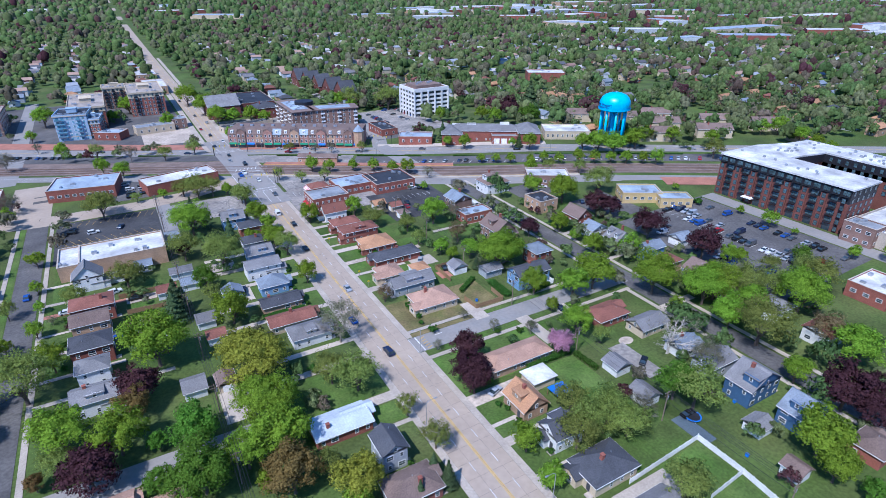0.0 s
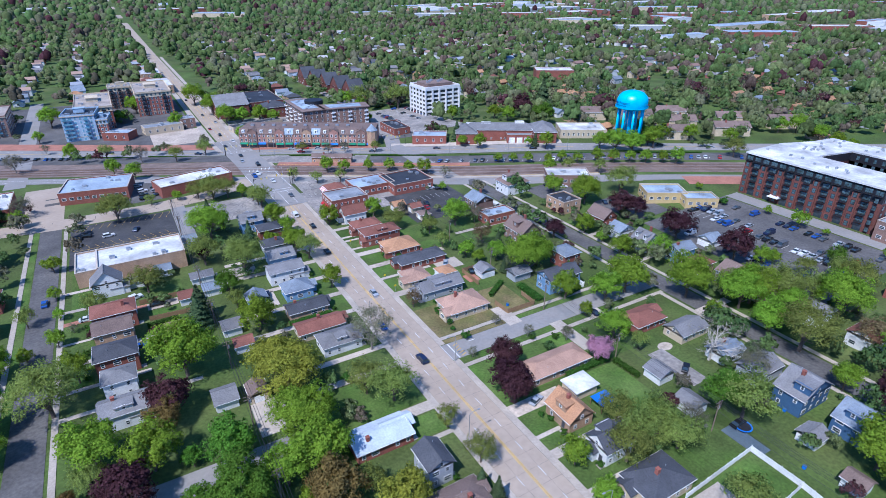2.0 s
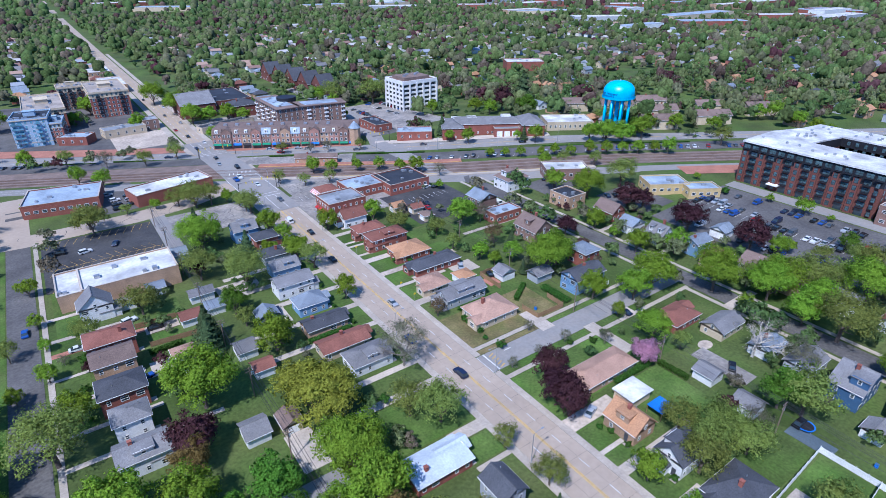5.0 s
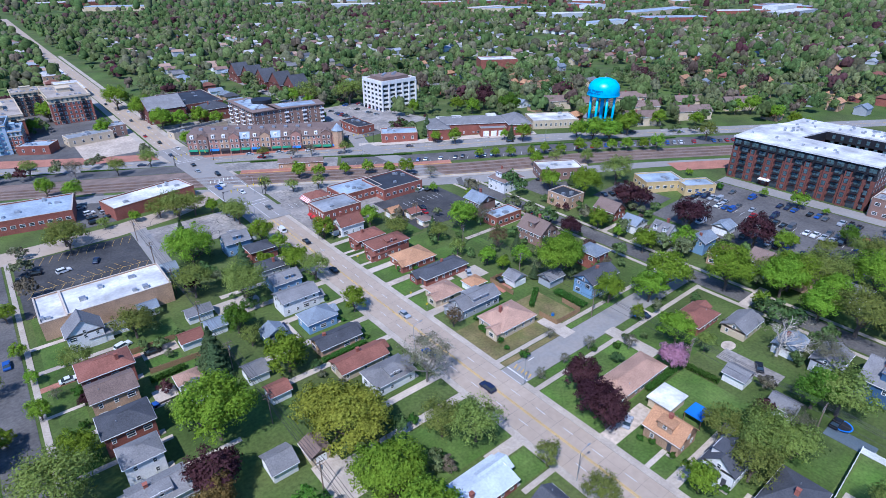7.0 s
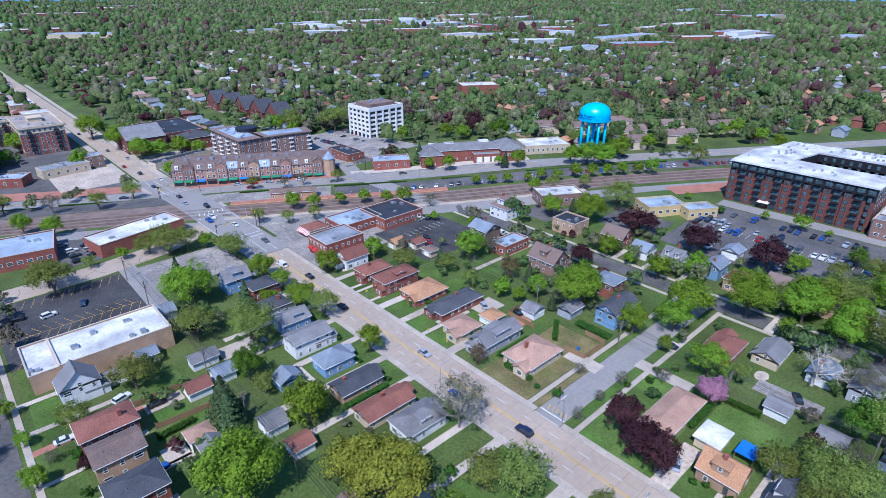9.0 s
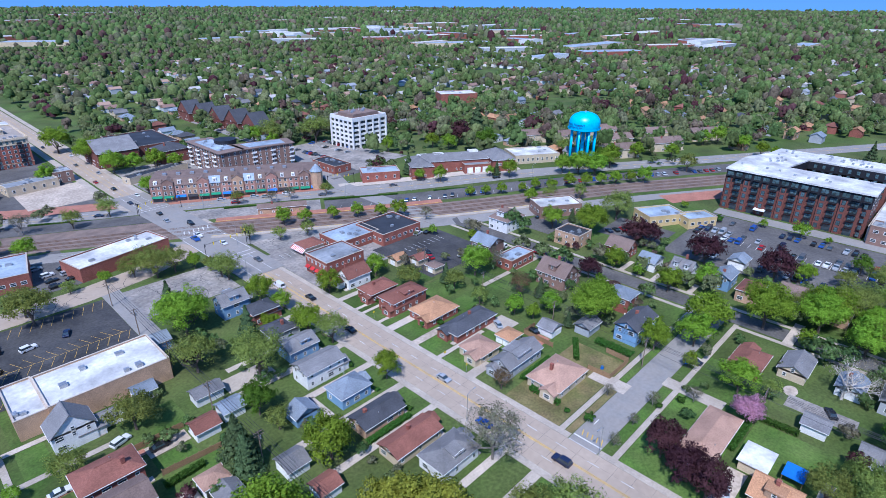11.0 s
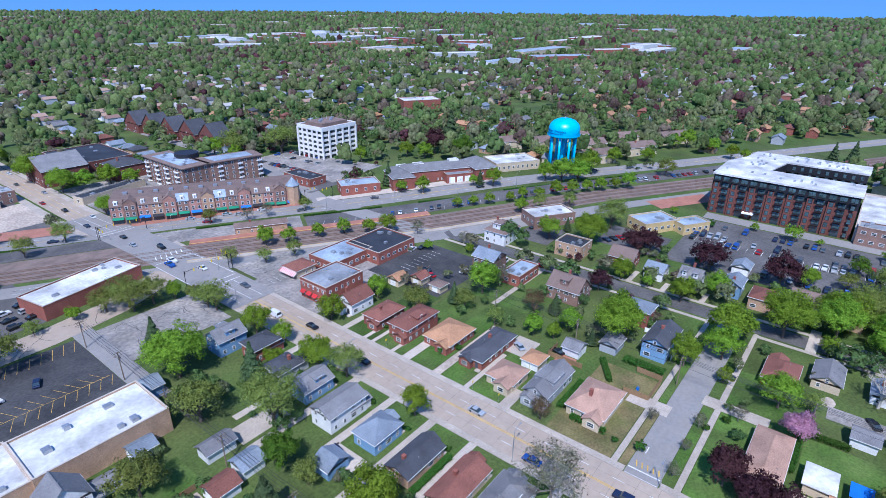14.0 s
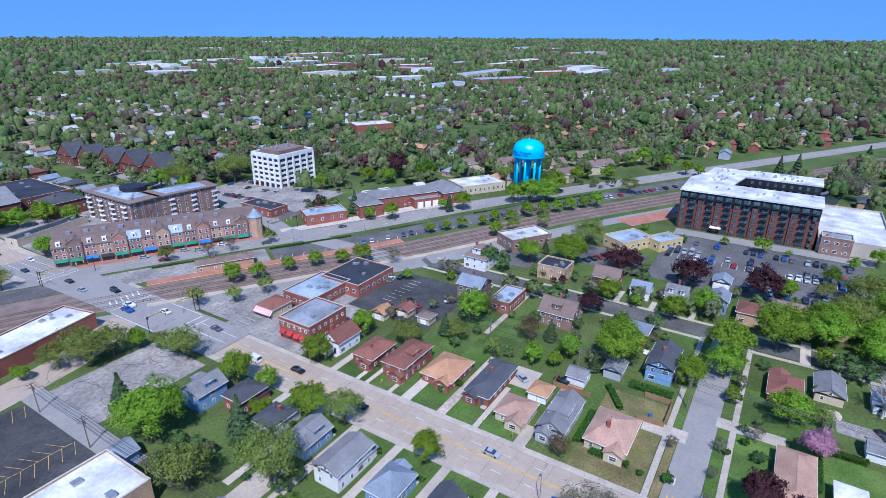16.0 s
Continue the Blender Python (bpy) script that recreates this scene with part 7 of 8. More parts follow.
sheet("shop_court_3", patch(108, 249, 127, 256, 0.062, 0.05), "asphalt", "asphalt strip behind the shops", "pavement")
sheet("road_9", strip(Shape(), [(-90, 297), (-40, 291.5), (0, 292.5), (22, 296.5), (47.5, 308)], -6.8, 5.6, 0.1), "concrete_road", "pale worn concrete side street", "road")
sheet("road_10", strip(Shape(), [(8.4, 288.5), (8.4, 236)], -3.1, 3.1, 0.082), "grey_road", "pale concrete lane beside the car park", "road")
sheet("road_11", strip(Shape(), [(245, 78), (245, 160)], -4.5, 4.5, 0.1), "grey_road", "pale concrete street before the apartments", "road")
sheet("road_12", strip(Shape(), [(-47, 292), (-47, 350)], -9, 9, 0.09), "concrete_road", "wide pale street crossing", "road")
sheet("plaza", strip(Shape(), [rail_xy(112, 283), rail_xy(150, 283)], -5, 7, 0.12), "paver", "red brick paved plaza", "plaza")
sheet("construction_lot", strip(Shape(), [(28, 418), (28, 460)], -18, 18, 0.12), "dirt", "bare sandy building plot", "lot")
sheet("platform_1", strip(Shape(), [rail_xy(-112, 317), rail_xy(0, 317)], -2.6, 2.6, 0.5, deep=0.5), "paver", "red brick railway platform", "platform")
sheet("platform_2", strip(Shape(), [rail_xy(-112, 295.6), rail_xy(70, 295.6)], -1.5, 1.5, 0.4, deep=0.5), "concrete", "narrow concrete railway platform", "platform")
sheet("forecourt", strip(Shape(), [rail_xy(-140, 354.5), rail_xy(-58, 354.5)], -2.0, 2.5, 0.14), "paver", "red brick pavement before the shops", "pavement")
sheet("dirt_ring", Shape().prism([(120.3 + 2.6 * math.cos(k * 0.4), 94.3 + 1.8 * math.sin(k * 0.4)) for k in range(16)], -0.2, 0.06), "dirt", "bare round patch of earth in a back yard", "ground")
sheet("court", patch(104.3, 54, 108.8, 64, 0.1), "court", "small dark back-yard sport court", "court")

sheet("parking_13", strip(Shape(), [rail_xy(-145, 388), rail_xy(-55, 388)], -10, 12, 0.09), "asphalt", "asphalt court behind the shop row", "car park")
sheet("plaza_2", strip(Shape(), [rail_xy(-330, 361), rail_xy(-150, 361)], -6, 8, 0.12), "paver", "red brick pavement along the highway", "pavement")
sheet("plaza_3", strip(Shape(), [rail_xy(-50, 358), rail_xy(60, 358)], -3.5, 4, 0.12), "concrete", "concrete pavement along the highway", "pavement")
sheet("road_13", strip(Shape(), [(75, 458), (160, 425)], -5, 5, 0.1), "grey_road", "grey street behind the school", "road")
sheet("road_14", strip(Shape(), [(-62, 360), (-66, 620)], -5, 5, 0.1), "grey_road", "grey street beside the apartments", "road")
sheet("apron", strip(Shape(), [rail_xy(30, 357), rail_xy(50, 357)], -4, 6, 0.14), "concrete", "pale concrete fire station apron", "pavement")

sheet("town_paving_1", strip(Shape(), [(-25, 390), (-25, 600)], -66, 62, 0.05), "asphalt", "worn asphalt courts between the apartment blocks", "pavement")
sheet("town_paving_2", strip(Shape(), [(105, 386), (105, 470)], -44, 40, 0.05), "old_asphalt", "paved courts between the town buildings", "pavement")

sheet("crossing", strip(Shape(), [(55.8, 262), (55.6, 296), (55.2, 330), (54.8, 372), (54.4, 410)], -9.0, 8.6, 0.24, 6, 0.25), "grey_road", "wide grey junction crossing the railway", "road")
sheet("crossing_2", strip(Shape(), [(143.5, 252), (143.5, 330)], -5.4, 5.4, 0.24, 6, 0.25), "grey_road", "grey street crossing the railway", "road")
sheet("station_court", strip(Shape(), [rail_xy(-128, 328), rail_xy(-62, 328)], -8, 8.5, 0.07), "old_asphalt", "paved court before the railway station", "pavement")
sheet("rail_verge", strip(Shape(), [rail_xy(-420, 319), rail_xy(-136, 319)], -4.5, 4.5, 0.07), "ballast", "gravel verge beside the railway", "ground")

# rails
for n in (300.2, 301.7, 305.0, 306.5, 309.8, 311.3):
    s = Shape()
    strip(s, rail_line(n), -0.08, 0.08, 0.34, 20, 0.18)
    tagged(new("rail", s.mesh("rail", "rail")), "rusty steel rail on the ballast bed", "rail", "rails", "structure")
tie = Shape()
for k in range(420):
    for n in (300.95, 305.75, 310.55):
        x, y = rail_xy(-310 + k * 1.2, n)
        z = gz(x, y) + 0.17
        dx, dy, ex, ey = RC * 0.11, RS * 0.11, -RS * 1.2, RC * 1.2
        tie.add([(x - dx - ex, y - dy - ey, z), (x + dx - ex, y + dy - ey, z), (x + dx + ex, y + dy + ey, z), (x - dx + ex, y - dy + ey, z)] + [(x - dx - ex, y - dy - ey, z + 0.07), (x + dx - ex, y + dy - ey, z + 0.07), (x + dx + ex, y + dy + ey, z + 0.07), (x - dx + ex, y - dy + ey, z + 0.07)], [(4, 5, 6, 7), (0, 1, 5, 4), (1, 2, 6, 5), (2, 3, 7, 6), (3, 0, 4, 7)])
tagged(new("sleepers", tie.mesh("sleepers", "pole_wood")), "weathered timber sleepers under the rails", "sleepers", "", "stuff")

# ---- road paint ----
yl, wl, jl = Shape(), Shape(), Shape()
for o in (-0.2, 0.2):
    strip(yl, [(55.5, 30), (55.5, 262)], o - 0.09, o + 0.09, 0.118, 12)
for o in (-1.6, 1.6):
    strip(yl, [(55.5, 232), (55.5, 262)], o - 0.06, o + 0.06, 0.119, 12)
for o in (-1.6, 1.6):
    strip(yl, [(54.6, 400), (52.5, 950)], o - 0.08, o + 0.08, 0.125, 20)
for k in range(31):
    y = 32 + k * 8.6
    for o in (-3.05, 3.05):
        strip(wl, [(55.5 + o, y), (55.5 + o, y + 3.0)], -0.07, 0.07, 0.118)
for k in range(50):
    y = 400 + k * 10
    for o in (-3.05, 3.05):
        strip(wl, [(54.2 + o, y), (54.2 + o, y + 3.2)], -0.08, 0.08, 0.125)
for y in (283.0, 286.5, 318, 371, 374.5):
    strip(wl, [(47.5, y), (63.5, y)], -0.15, 0.15, 0.256)
for o in (-4.4, 0.0, 4.4):
    strip(wl, [(55.6 + o, 264), (55.5 + o, 282)], -0.08, 0.08, 0.256)
    strip(wl, [(54.8 + o, 376), (54.4 + o, 408)], -0.08, 0.08, 0.256)
for o in (-8.2, 8.2):
    strip(wl, [(55.6 + o, 288), (55.0 + o, 316)], -0.12, 0.12, 0.256)
for k in range(6):
    strip(wl, [(50 + k * 2.2, 322), (51.4 + k * 2.2, 326)], -0.2, 0.2, 0.256)
for n in (287.2, 290.8):
    strip(wl, rail_line(n, -300, -130), -0.06, 0.06, 0.10, 20)
strip(wl, [(64.2, 120.6), (64.2, 128.0)], -0.2, 0.2, 0.115)
strip(wl, [(61.9, 120.6), (61.9, 128)], -0.08, 0.08, 0.16)
for k in range(5):
    strip(yl, [(65.2, 121.2 + k * 1.3), (67.0, 121.8 + k * 1.3)], -0.14, 0.14, 0.116)
strip(wl, [(70.5, 126.2), (73.0, 126.2)], -0.12, 0.12, 0.114)
for n in (346.5,):
    for o in (-0.15, 0.15):
        strip(yl, rail_line(n), o - 0.07, o + 0.07, 0.112, 20)
for k in range(60):
    s0 = -300 + k * 10
    for o in (-3.7, 3.7):
        strip(wl, [rail_xy(s0, 346.5 + o), rail_xy(s0 + 3, 346.5 + o)], -0.08, 0.08, 0.112)
# bay lines: sealed car park, big lot, office lot
for k in range(13):
    x = -33.5 + k * 3.0
    for y0, y1, dx in ((238, 243, 2.2), (251.5, 256.5, 2.2), (256.5, 261.5, -2.2), (277, 283.2, 2.2)):
        strip(yl, [(x, y0), (x + dx, y1)], -0.045, 0.045, 0.105)
strip(yl, [(-33, 256.5), (4, 256.5)], -0.06, 0.06, 0.105)
for k in range(24):
    y = 86 + k * 3.0
    for x0 in (209.5,):
        strip(wl, [(x0, y), (x0 + 5, y)], -0.06, 0.06, 0.115)
for k in range(16):
    y = 394 + k * 3.0
    for x0 in (176, 194, 205):
        strip(wl, [(x0, y), (x0 + 5, y)], -0.06, 0.06, 0.105)
for k in range(40):
    a = -58 + k * 5.2
    strip(wl, [rail_xy(a, 320.2), rail_xy(a + 1.5, 324.6)], -0.06, 0.06, 0.105)
for k in range(8):
    strip(wl, [(68.5 + k * 2.8, 268), (68.5 + k * 2.8, 273)], -0.06, 0.06, 0.1)
    strip(wl, [(110 + k * 2.8, 236), (110 + k * 2.8, 241)], -0.06, 0.06, 0.1)
strip(yl, [rail_xy(-112, 314.7), rail_xy(0, 314.7)], -0.2, 0.2, 0.51)
strip(yl, [rail_xy(-112, 296.8), rail_xy(70, 296.8)], -0.15, 0.15, 0.41)
sheet("road_paint_1", yl, "yellow_paint", "worn yellow road lines", "road paint")
sheet("road_paint_2", wl, "white_paint", "worn white road lines", "road paint")
for k in range(62):
    strip(jl, [(49.4, 32 + k * 4.6), (61.6, 32 + k * 4.6)], -0.025, 0.025, 0.114)
for o in (-3.05, 3.05, -0.02):
    strip(jl, [(55.5 + o + 0.12, 30), (55.5 + o + 0.12, 290)], -0.02, 0.02, 0.113, 12)
sheet("road_joints", jl, "asphalt", "tarred joints between the concrete road slabs", "road joints")
# tar-sealed cracks on the old lots
cr = Shape()
_r = random.Random(4)
for x0, y0, x1, y1, n in ((15, 260, 42, 283, 26), (-60, 286, 40, 296, 26), (68, 264, 90, 290, 10)):
    for _ in range(n):
        x, y, a = _r.uniform(x0, x1), _r.uniform(y0, y1), _r.uniform(0, 6.3)
        pts = [(x, y)]
        for _k in range(5):
            a += _r.uniform(-0.6, 0.6)
            q = (pts[-1][0] + math.cos(a) * 1.6, pts[-1][1] + math.sin(a) * 1.6)
            if not (x0 <= q[0] <= x1 and y0 <= q[1] <= y1):
                break
            pts.append(q)
        if len(pts) > 1:
            strip(cr, pts, -0.07, 0.07, 0.116)
sheet("crack_seams", cr, "new_asphalt", "dark tar seams in the old paving", "cracks")


# ---- cars ----
CAR_PAINT = {k: mat("car_" + k, c, 0.25, 0.2, coarse=(0.5, 0.95, 1.05), fine=(4, 0.97, 1.03), spec=0.6) for k, c in (("black", (0.015, 0.016, 0.018)), ("white", (0.75, 0.75, 0.75)), ("silver", (0.40, 0.42, 0.44)), ("grey", (0.12, 0.125, 0.135)), ("red", (0.42, 0.02, 0.025)), ("blue", (0.03, 0.10, 0.35)), ("navy", (0.02, 0.03, 0.07)))}


def car_meshes(kind):
    L, W = {"car": (4.6, 1.8), "suv": (4.7, 1.9), "van": (5.4, 2.0), "pickup": (5.6, 1.95)}[kind]
    b, g = Shape(), Shape()
    hood, top = {"car": (0.85, 1.42), "suv": (1.0, 1.72), "van": (1.1, 2.1), "pickup": (1.05, 1.8)}[kind]
    side = [(-L / 2, 0.3), (L / 2, 0.3), (L / 2, hood * 0.8), (L / 2 - 0.15, hood * 0.92), (L * 0.2, hood), (-L / 2 + 0.1, hood), (-L / 2, hood * 0.85)]

    def extr(s, prof, w0, w1):
        n = len(prof)
        s.add([(x, -w0 if z < hood + 0.05 else -w1, z) for x, z in prof] + [(x, w0 if z < hood + 0.05 else w1, z) for x, z in prof], [tuple(range(n)), tuple(range(n, 2 * n))[::-1]] + [(i, n + i, n + (i + 1) % n, (i + 1) % n) for i in range(n)])
    extr(b, side, W / 2, W / 2)
    c0, c1, r0, r1 = {"car": (-1.75, 1.05, -1.0, 0.3), "suv": (-2.25, 1.0, -2.0, 0.35), "van": (-2.6, 1.9, -2.5, 1.3), "pickup": (-0.7, 1.3, -0.5, 0.7)}[kind]
    extr(g, [(c0, hood - 0.02), (c1, hood - 0.02), (r1, top - 0.1), (r0, top - 0.1)], W / 2 - 0.08, W / 2 - 0.2)
    b.box(r0, -W / 2 + 0.2, top - 0.1, r1, W / 2 - 0.2, top)
    if kind == "pickup":
        b.box(-L / 2, -W / 2, hood, -0.75, -W / 2 + 0.1, hood + 0.25).box(-L / 2, W / 2 - 0.1, hood, -0.75, W / 2, hood + 0.25)
    if kind == "van":
        b.box(c0 + 0.1, -W / 2 + 0.06, hood, 0.6, W / 2 - 0.06, top - 0.12)
    wh = Shape().tube((0, -0.11, 0), (0, 0.11, 0), 0.33, 0.33, 10).mesh("wheel", "tyre")
    return b, g.mesh("cabin_glass", "glass"), wh, L, W


CARS, CAR_PARTS = {}, {k: car_meshes(k) for k in ("car", "suv", "van", "pickup")}


def car(x, y, rz, paint="grey", kind="car", group="parked cars", up=0.1):
    if 46 < x < 64.5 and 262 < y < 410:
        up = 0.25
    key = (paint, kind)
    b, g, wh, L, W = CAR_PARTS[kind]
    if key not in CARS:
        CARS[key] = b.mesh("body", CAR_PAINT[paint])
    ob = thing(kind if kind != "suv" else "car", x, y, "%s %s standing on the paving" % (paint, {"car": "saloon car", "suv": "sport utility car", "van": "delivery van", "pickup": "pickup truck"}[kind]), "car" if kind in ("car", "suv") else kind, rz, group, gz(x, y) + up)
    part("body", CARS[key], None, ob)
    part("cabin_glass", g, None, ob)
    for sx in (-0.31, 0.3):
        for sy in (-1, 1):
            placed("wheel", wh, ob, pose(sx * L, sy * (W / 2 - 0.1), 0.33))
    return ob


_r = random.Random(21)
_paints = ["black", "white", "silver", "grey", "red", "blue", "navy", "grey", "black", "silver"]
for x, y, rz, p, k in ((54.0, 125.0, 90, "navy", "suv"), (51.0, 146, 90, "blue", "car"), (57.0, 166, -90, "silver", "car"), (54.0, 205, 90, "black", "car"), (57.0, 232, -90, "black", "car"), (54.0, 248, 90, "white", "van"), (59.8, 274, -90, "grey", "car"), (57.7, 300, -90, "white", "car"), (51.0, 313, 90, "blue", "pickup"), (53.5, 316, 90, "white", "pickup"), (57.7, 333, -90, "black", "suv"), (51.5, 346, 90, "silver", "car"), (53.5, 360, 90, "black", "car"), (50.3, 392, 90, "navy", "car"), (58.0, 405, -90, "white", "car"), (53.2, 428, 90, "black", "suv"), (50.2, 450, 90, "red", "car"), (57.8, 470, -90, "silver", "car"), (53, 500, 90, "grey", "car"), (58, 530, -90, "white", "car"), (50, 570, 90, "black", "car"), (57, 610, -90, "grey", "car")):
    car(x, y, rz, p, k, "cars on the main road", 0.12)
for x, y, rz, p, k in ((-21, 266, 12, "white", "suv"), (-10.5, 267.5, 70, "navy", "car"), (-33.0, 268.5, 165, "black", "car"), (-29.5, 270, 165, "black", "suv"), (-9.0, 196.2, 0, "black", "car"), (-29.5, 197.5, 0, "white", "car"), (-15, 204.5, 20, "white", "suv"), (90.0, 173.0, 60, "silver", "car"), (95, 162.5, 75, "black", "car"), (114.5, 118.5, 90, "navy", "car"), (116.5, 84, 30, "black", "car"), (24.5, 183.5, 80, "navy", "suv"), (109.5, 63, 0, "black", "car"), (71.5, 94.8, 20, "silver", "car"), (-41.8, 215, 90, "blue", "car"), (-16, 172.8, 10, "blue", "car"), (-7.5, 169, 5, "black", "car"), (108, 229, 80, "blue", "car"), (111, 226, 80, "red", "car"), (113, 230, 80, "black", "suv"), (122, 218, 0, "white", "car"), (140.5, 212, 90, "white", "van"), (146, 186, 90, "black", "car"), (146, 196, 90, "red", "car"), (125, 248, 10, "white", "suv"), (129, 246, 10, "black", "car"), (184, 213, -30, "white", "car"), (179, 219, -30, "black", "car")):
    car(x, y, rz, p, k)
for row, x0 in enumerate((191.8, 197.6, 211.8, 217.5, 230.5)):
    for k in range(24):
        if _r.random() < (0.35, 0.25, 0.62, 0.5, 0.3)[row] and not (row < 2 and k > 21):
            car(x0 + _r.uniform(-0.4, 0.4), 87.4 + k * 3.0, _r.choice([0, 180]) + _r.uniform(-4, 4), _r.choice(_paints), _r.choice(["car", "car", "suv", "pickup", "van"]))
for k in range(54):
    if _r.random() < 0.75:
        x, y = rail_xy(-30 + k * 4.2, 323.2)
        car(x, y, math.degrees(RA) + 72, _r.choice(_paints), _r.choice(["car", "suv"]))
for k in range(18):
    if _r.random() < 0.6:
        x, y = rail_xy(-300 + k * 3.2, 334.5)
        car(x, y, math.degrees(RA) + 90, _r.choice(_paints), "car")
for k in range(16):
    for x0 in (178.5, 196.5, 207.5):
        if _r.random() < 0.45:
            car(x0, 395.5 + k * 3.0, _r.choice([0, 180]), _r.choice(_paints), _r.choice(["car", "suv"]))
for k in range(10):
    x, y = rail_xy(-130 + k * 8.5, 351.5)
    if _r.random() < 0.7:
        car(x, y, math.degrees(RA), _r.choice(_paints), "car")
for s, n in ((-60, 343), (-20, 349), (40, 343), (120, 349), (150, 344), (-170, 343), (-230, 349), (-105, 343), (-90, 349)):
    car(*rail_xy(s, n), math.degrees(RA), _r.choice(_paints), "car", "cars on the highway")
for k in range(9):
    car(-4 + (k % 2) * 6 - 8 * (k > 5), 306 + k * 3.1, 10, _r.choice(_paints), _r.choice(["car", "suv"]))
for k in range(6):
    car(186.5 + k * 2.9, 186 - k * 1.9, 60, _r.choice(_paints), "car")
    car(163 + 1.0 * k, 384 - k * 4, 0, _r.choice(_paints), "car")


# ---- poles, wires, street lamps, signs ----
def utility_pole(x, y, h=9.5, rz=0):
    ob = thing("utility_pole", x, y, "weathered timber utility pole with crossarms", "utility pole", rz, "utility poles")
    part("pole", Shape().tube((0, 0, -0.3), (0, 0, h), 0.17, 0.12, 8), "pole_wood", ob)
    for z in (h - 0.4, h - 1.3):
        part("crossarm", Shape().box(-1.2, -0.06, z - 0.06, 1.2, 0.06, z + 0.06), "pole_wood", ob)
    for sx in (-1.0, -0.4, 0.4, 1.0):
        part("insulator", Shape().tube((sx, 0, h - 0.34), (sx, 0, h - 0.12), 0.05, 0.03, 5), "steel", ob)
    part("transformer", Shape().tube((0.35, 0.1, h - 2.6), (0.35, 0.1, h - 1.7), 0.24, 0.24, 8), "steel", ob)


def wires(x, y0, y1, h=9.4):
    n, k3 = 9, 4
    for o, z in ((-1.0, h - 0.1), (-0.4, h - 0.1), (0.4, h - 0.1), (1.0, h - 0.1), (0.1, h - 2.8)):
        s = Shape()
        for k in range(n):
            a = k / (n - 1)
            yy, zz = y0 + (y1 - y0) * a, gz(x, y0) + z - 2.0 * a * (1 - a)
            s.v += [(x + o + 0.045 * math.cos(j * math.pi / 2), yy, zz + 0.045 * math.sin(j * math.pi / 2)) for j in range(k3)]
        s.f = [(k * k3 + j, k * k3 + (j + 1) % k3, (k + 1) * k3 + (j + 1) % k3, (k + 1) * k3 + j) for k in range(n - 1) for j in range(k3)]
        tagged(new("power_line", s.mesh("power_line", "black_metal")), "thin black sagging power line between poles", "power line", "power lines")


_ys = [276.6, 251.1, 225.7, 200, 174.5, 149, 123.5, 98, 72.5, 47]
for k, y in enumerate(_ys):
    utility_pole(5.7, y)
    if k:
        wires(5.7, _ys[k - 1], y)
_ys = [220, 190, 160, 128.8, 96.9, 65, 33]
for k, y in enumerate(_ys):
    utility_pole(102.1, y)
    if k:
        wires(102.1, _ys[k - 1], y)


def street_lamp(x, y, side, h=9.0):
    ob = thing("street_lamp", x, y, "grey steel street lamp with a curved arm", "street lamp", 0 if side > 0 else 180, "street lamps")
    part("pole", Shape().tube((0, 0, -0.2), (0, 0, h - 0.6), 0.11, 0.07, 8), "steel", ob)
    part("arm", Shape().tube((0, 0, h - 0.6), (0.9, 0, h), 0.06, 0.05, 6).tube((0.9, 0, h), (2.4, 0, h + 0.1), 0.05, 0.04, 6), "steel", ob)
    part("lamp_head", Shape().box(2.2, -0.16, h, 2.9, 0.16, h + 0.16), "steel", ob)


for y in (92, 150, 206, 262):
    street_lamp(48.9, y, 1)
for y in (60, 120, 232, 296):
    street_lamp(62.2, y, -1)
for k in range(6):
    street_lamp(*rail_xy(-120 + k * 36, 337.5), 1, 8)


def traffic_signal(x, y, rz, arm=7.0):
    ob = thing("traffic_signal", x, y, "dark traffic signal mast with a long arm", "traffic signal", rz, "traffic signals")
    part("pole", Shape().tube((0, 0, -0.2), (0, 0, 6.4), 0.14, 0.1, 8), "black_metal", ob)
    part("arm", Shape().tube((0, 0, 6.0), (arm, 0, 6.3), 0.09, 0.05, 6), "black_metal", ob)
    for u in (arm * 0.55, arm - 0.2, 0.2):
        part("signal_head", Shape().box(u - 0.17, -0.15, 5.2, u + 0.17, 0.15, 6.3), "yellow_sign" if u > 1 else "black_metal", ob)


for x, y, rz in ((46, 291, 0), (65, 293, 180), (46, 366, 0), (66, 364, 180), (66, 292, 90), (46, 368, -90), (138, 336, 0), (152, 330, 180)):
    traffic_signal(x, y, rz)
for x, y in ((64.3, 205.5), (64.3, 163.9), (64.3, 172.5)):
    ob = thing("road_sign", x, y, "yellow diamond warning sign on a post", "road sign", 0, "road signs")
    part("post", Shape().tube((0, 0, -0.2), (0, 0, 2.6), 0.04, 0.04, 6), "steel", ob)
    part("plate", Shape().add([(-0.5, 0, 2.5), (0, 0, 2.0), (0.5, 0, 2.5), (0, 0, 3.0), (-0.5, 0.03, 2.5), (0, 0.03, 2.0), (0.5, 0.03, 2.5), (0, 0.03, 3.0)], [(0, 1, 2, 3), (7, 6, 5, 4), (0, 4, 5, 1), (1, 5, 6, 2), (2, 6, 7, 3), (3, 7, 4, 0)]), "yellow_sign", ob)


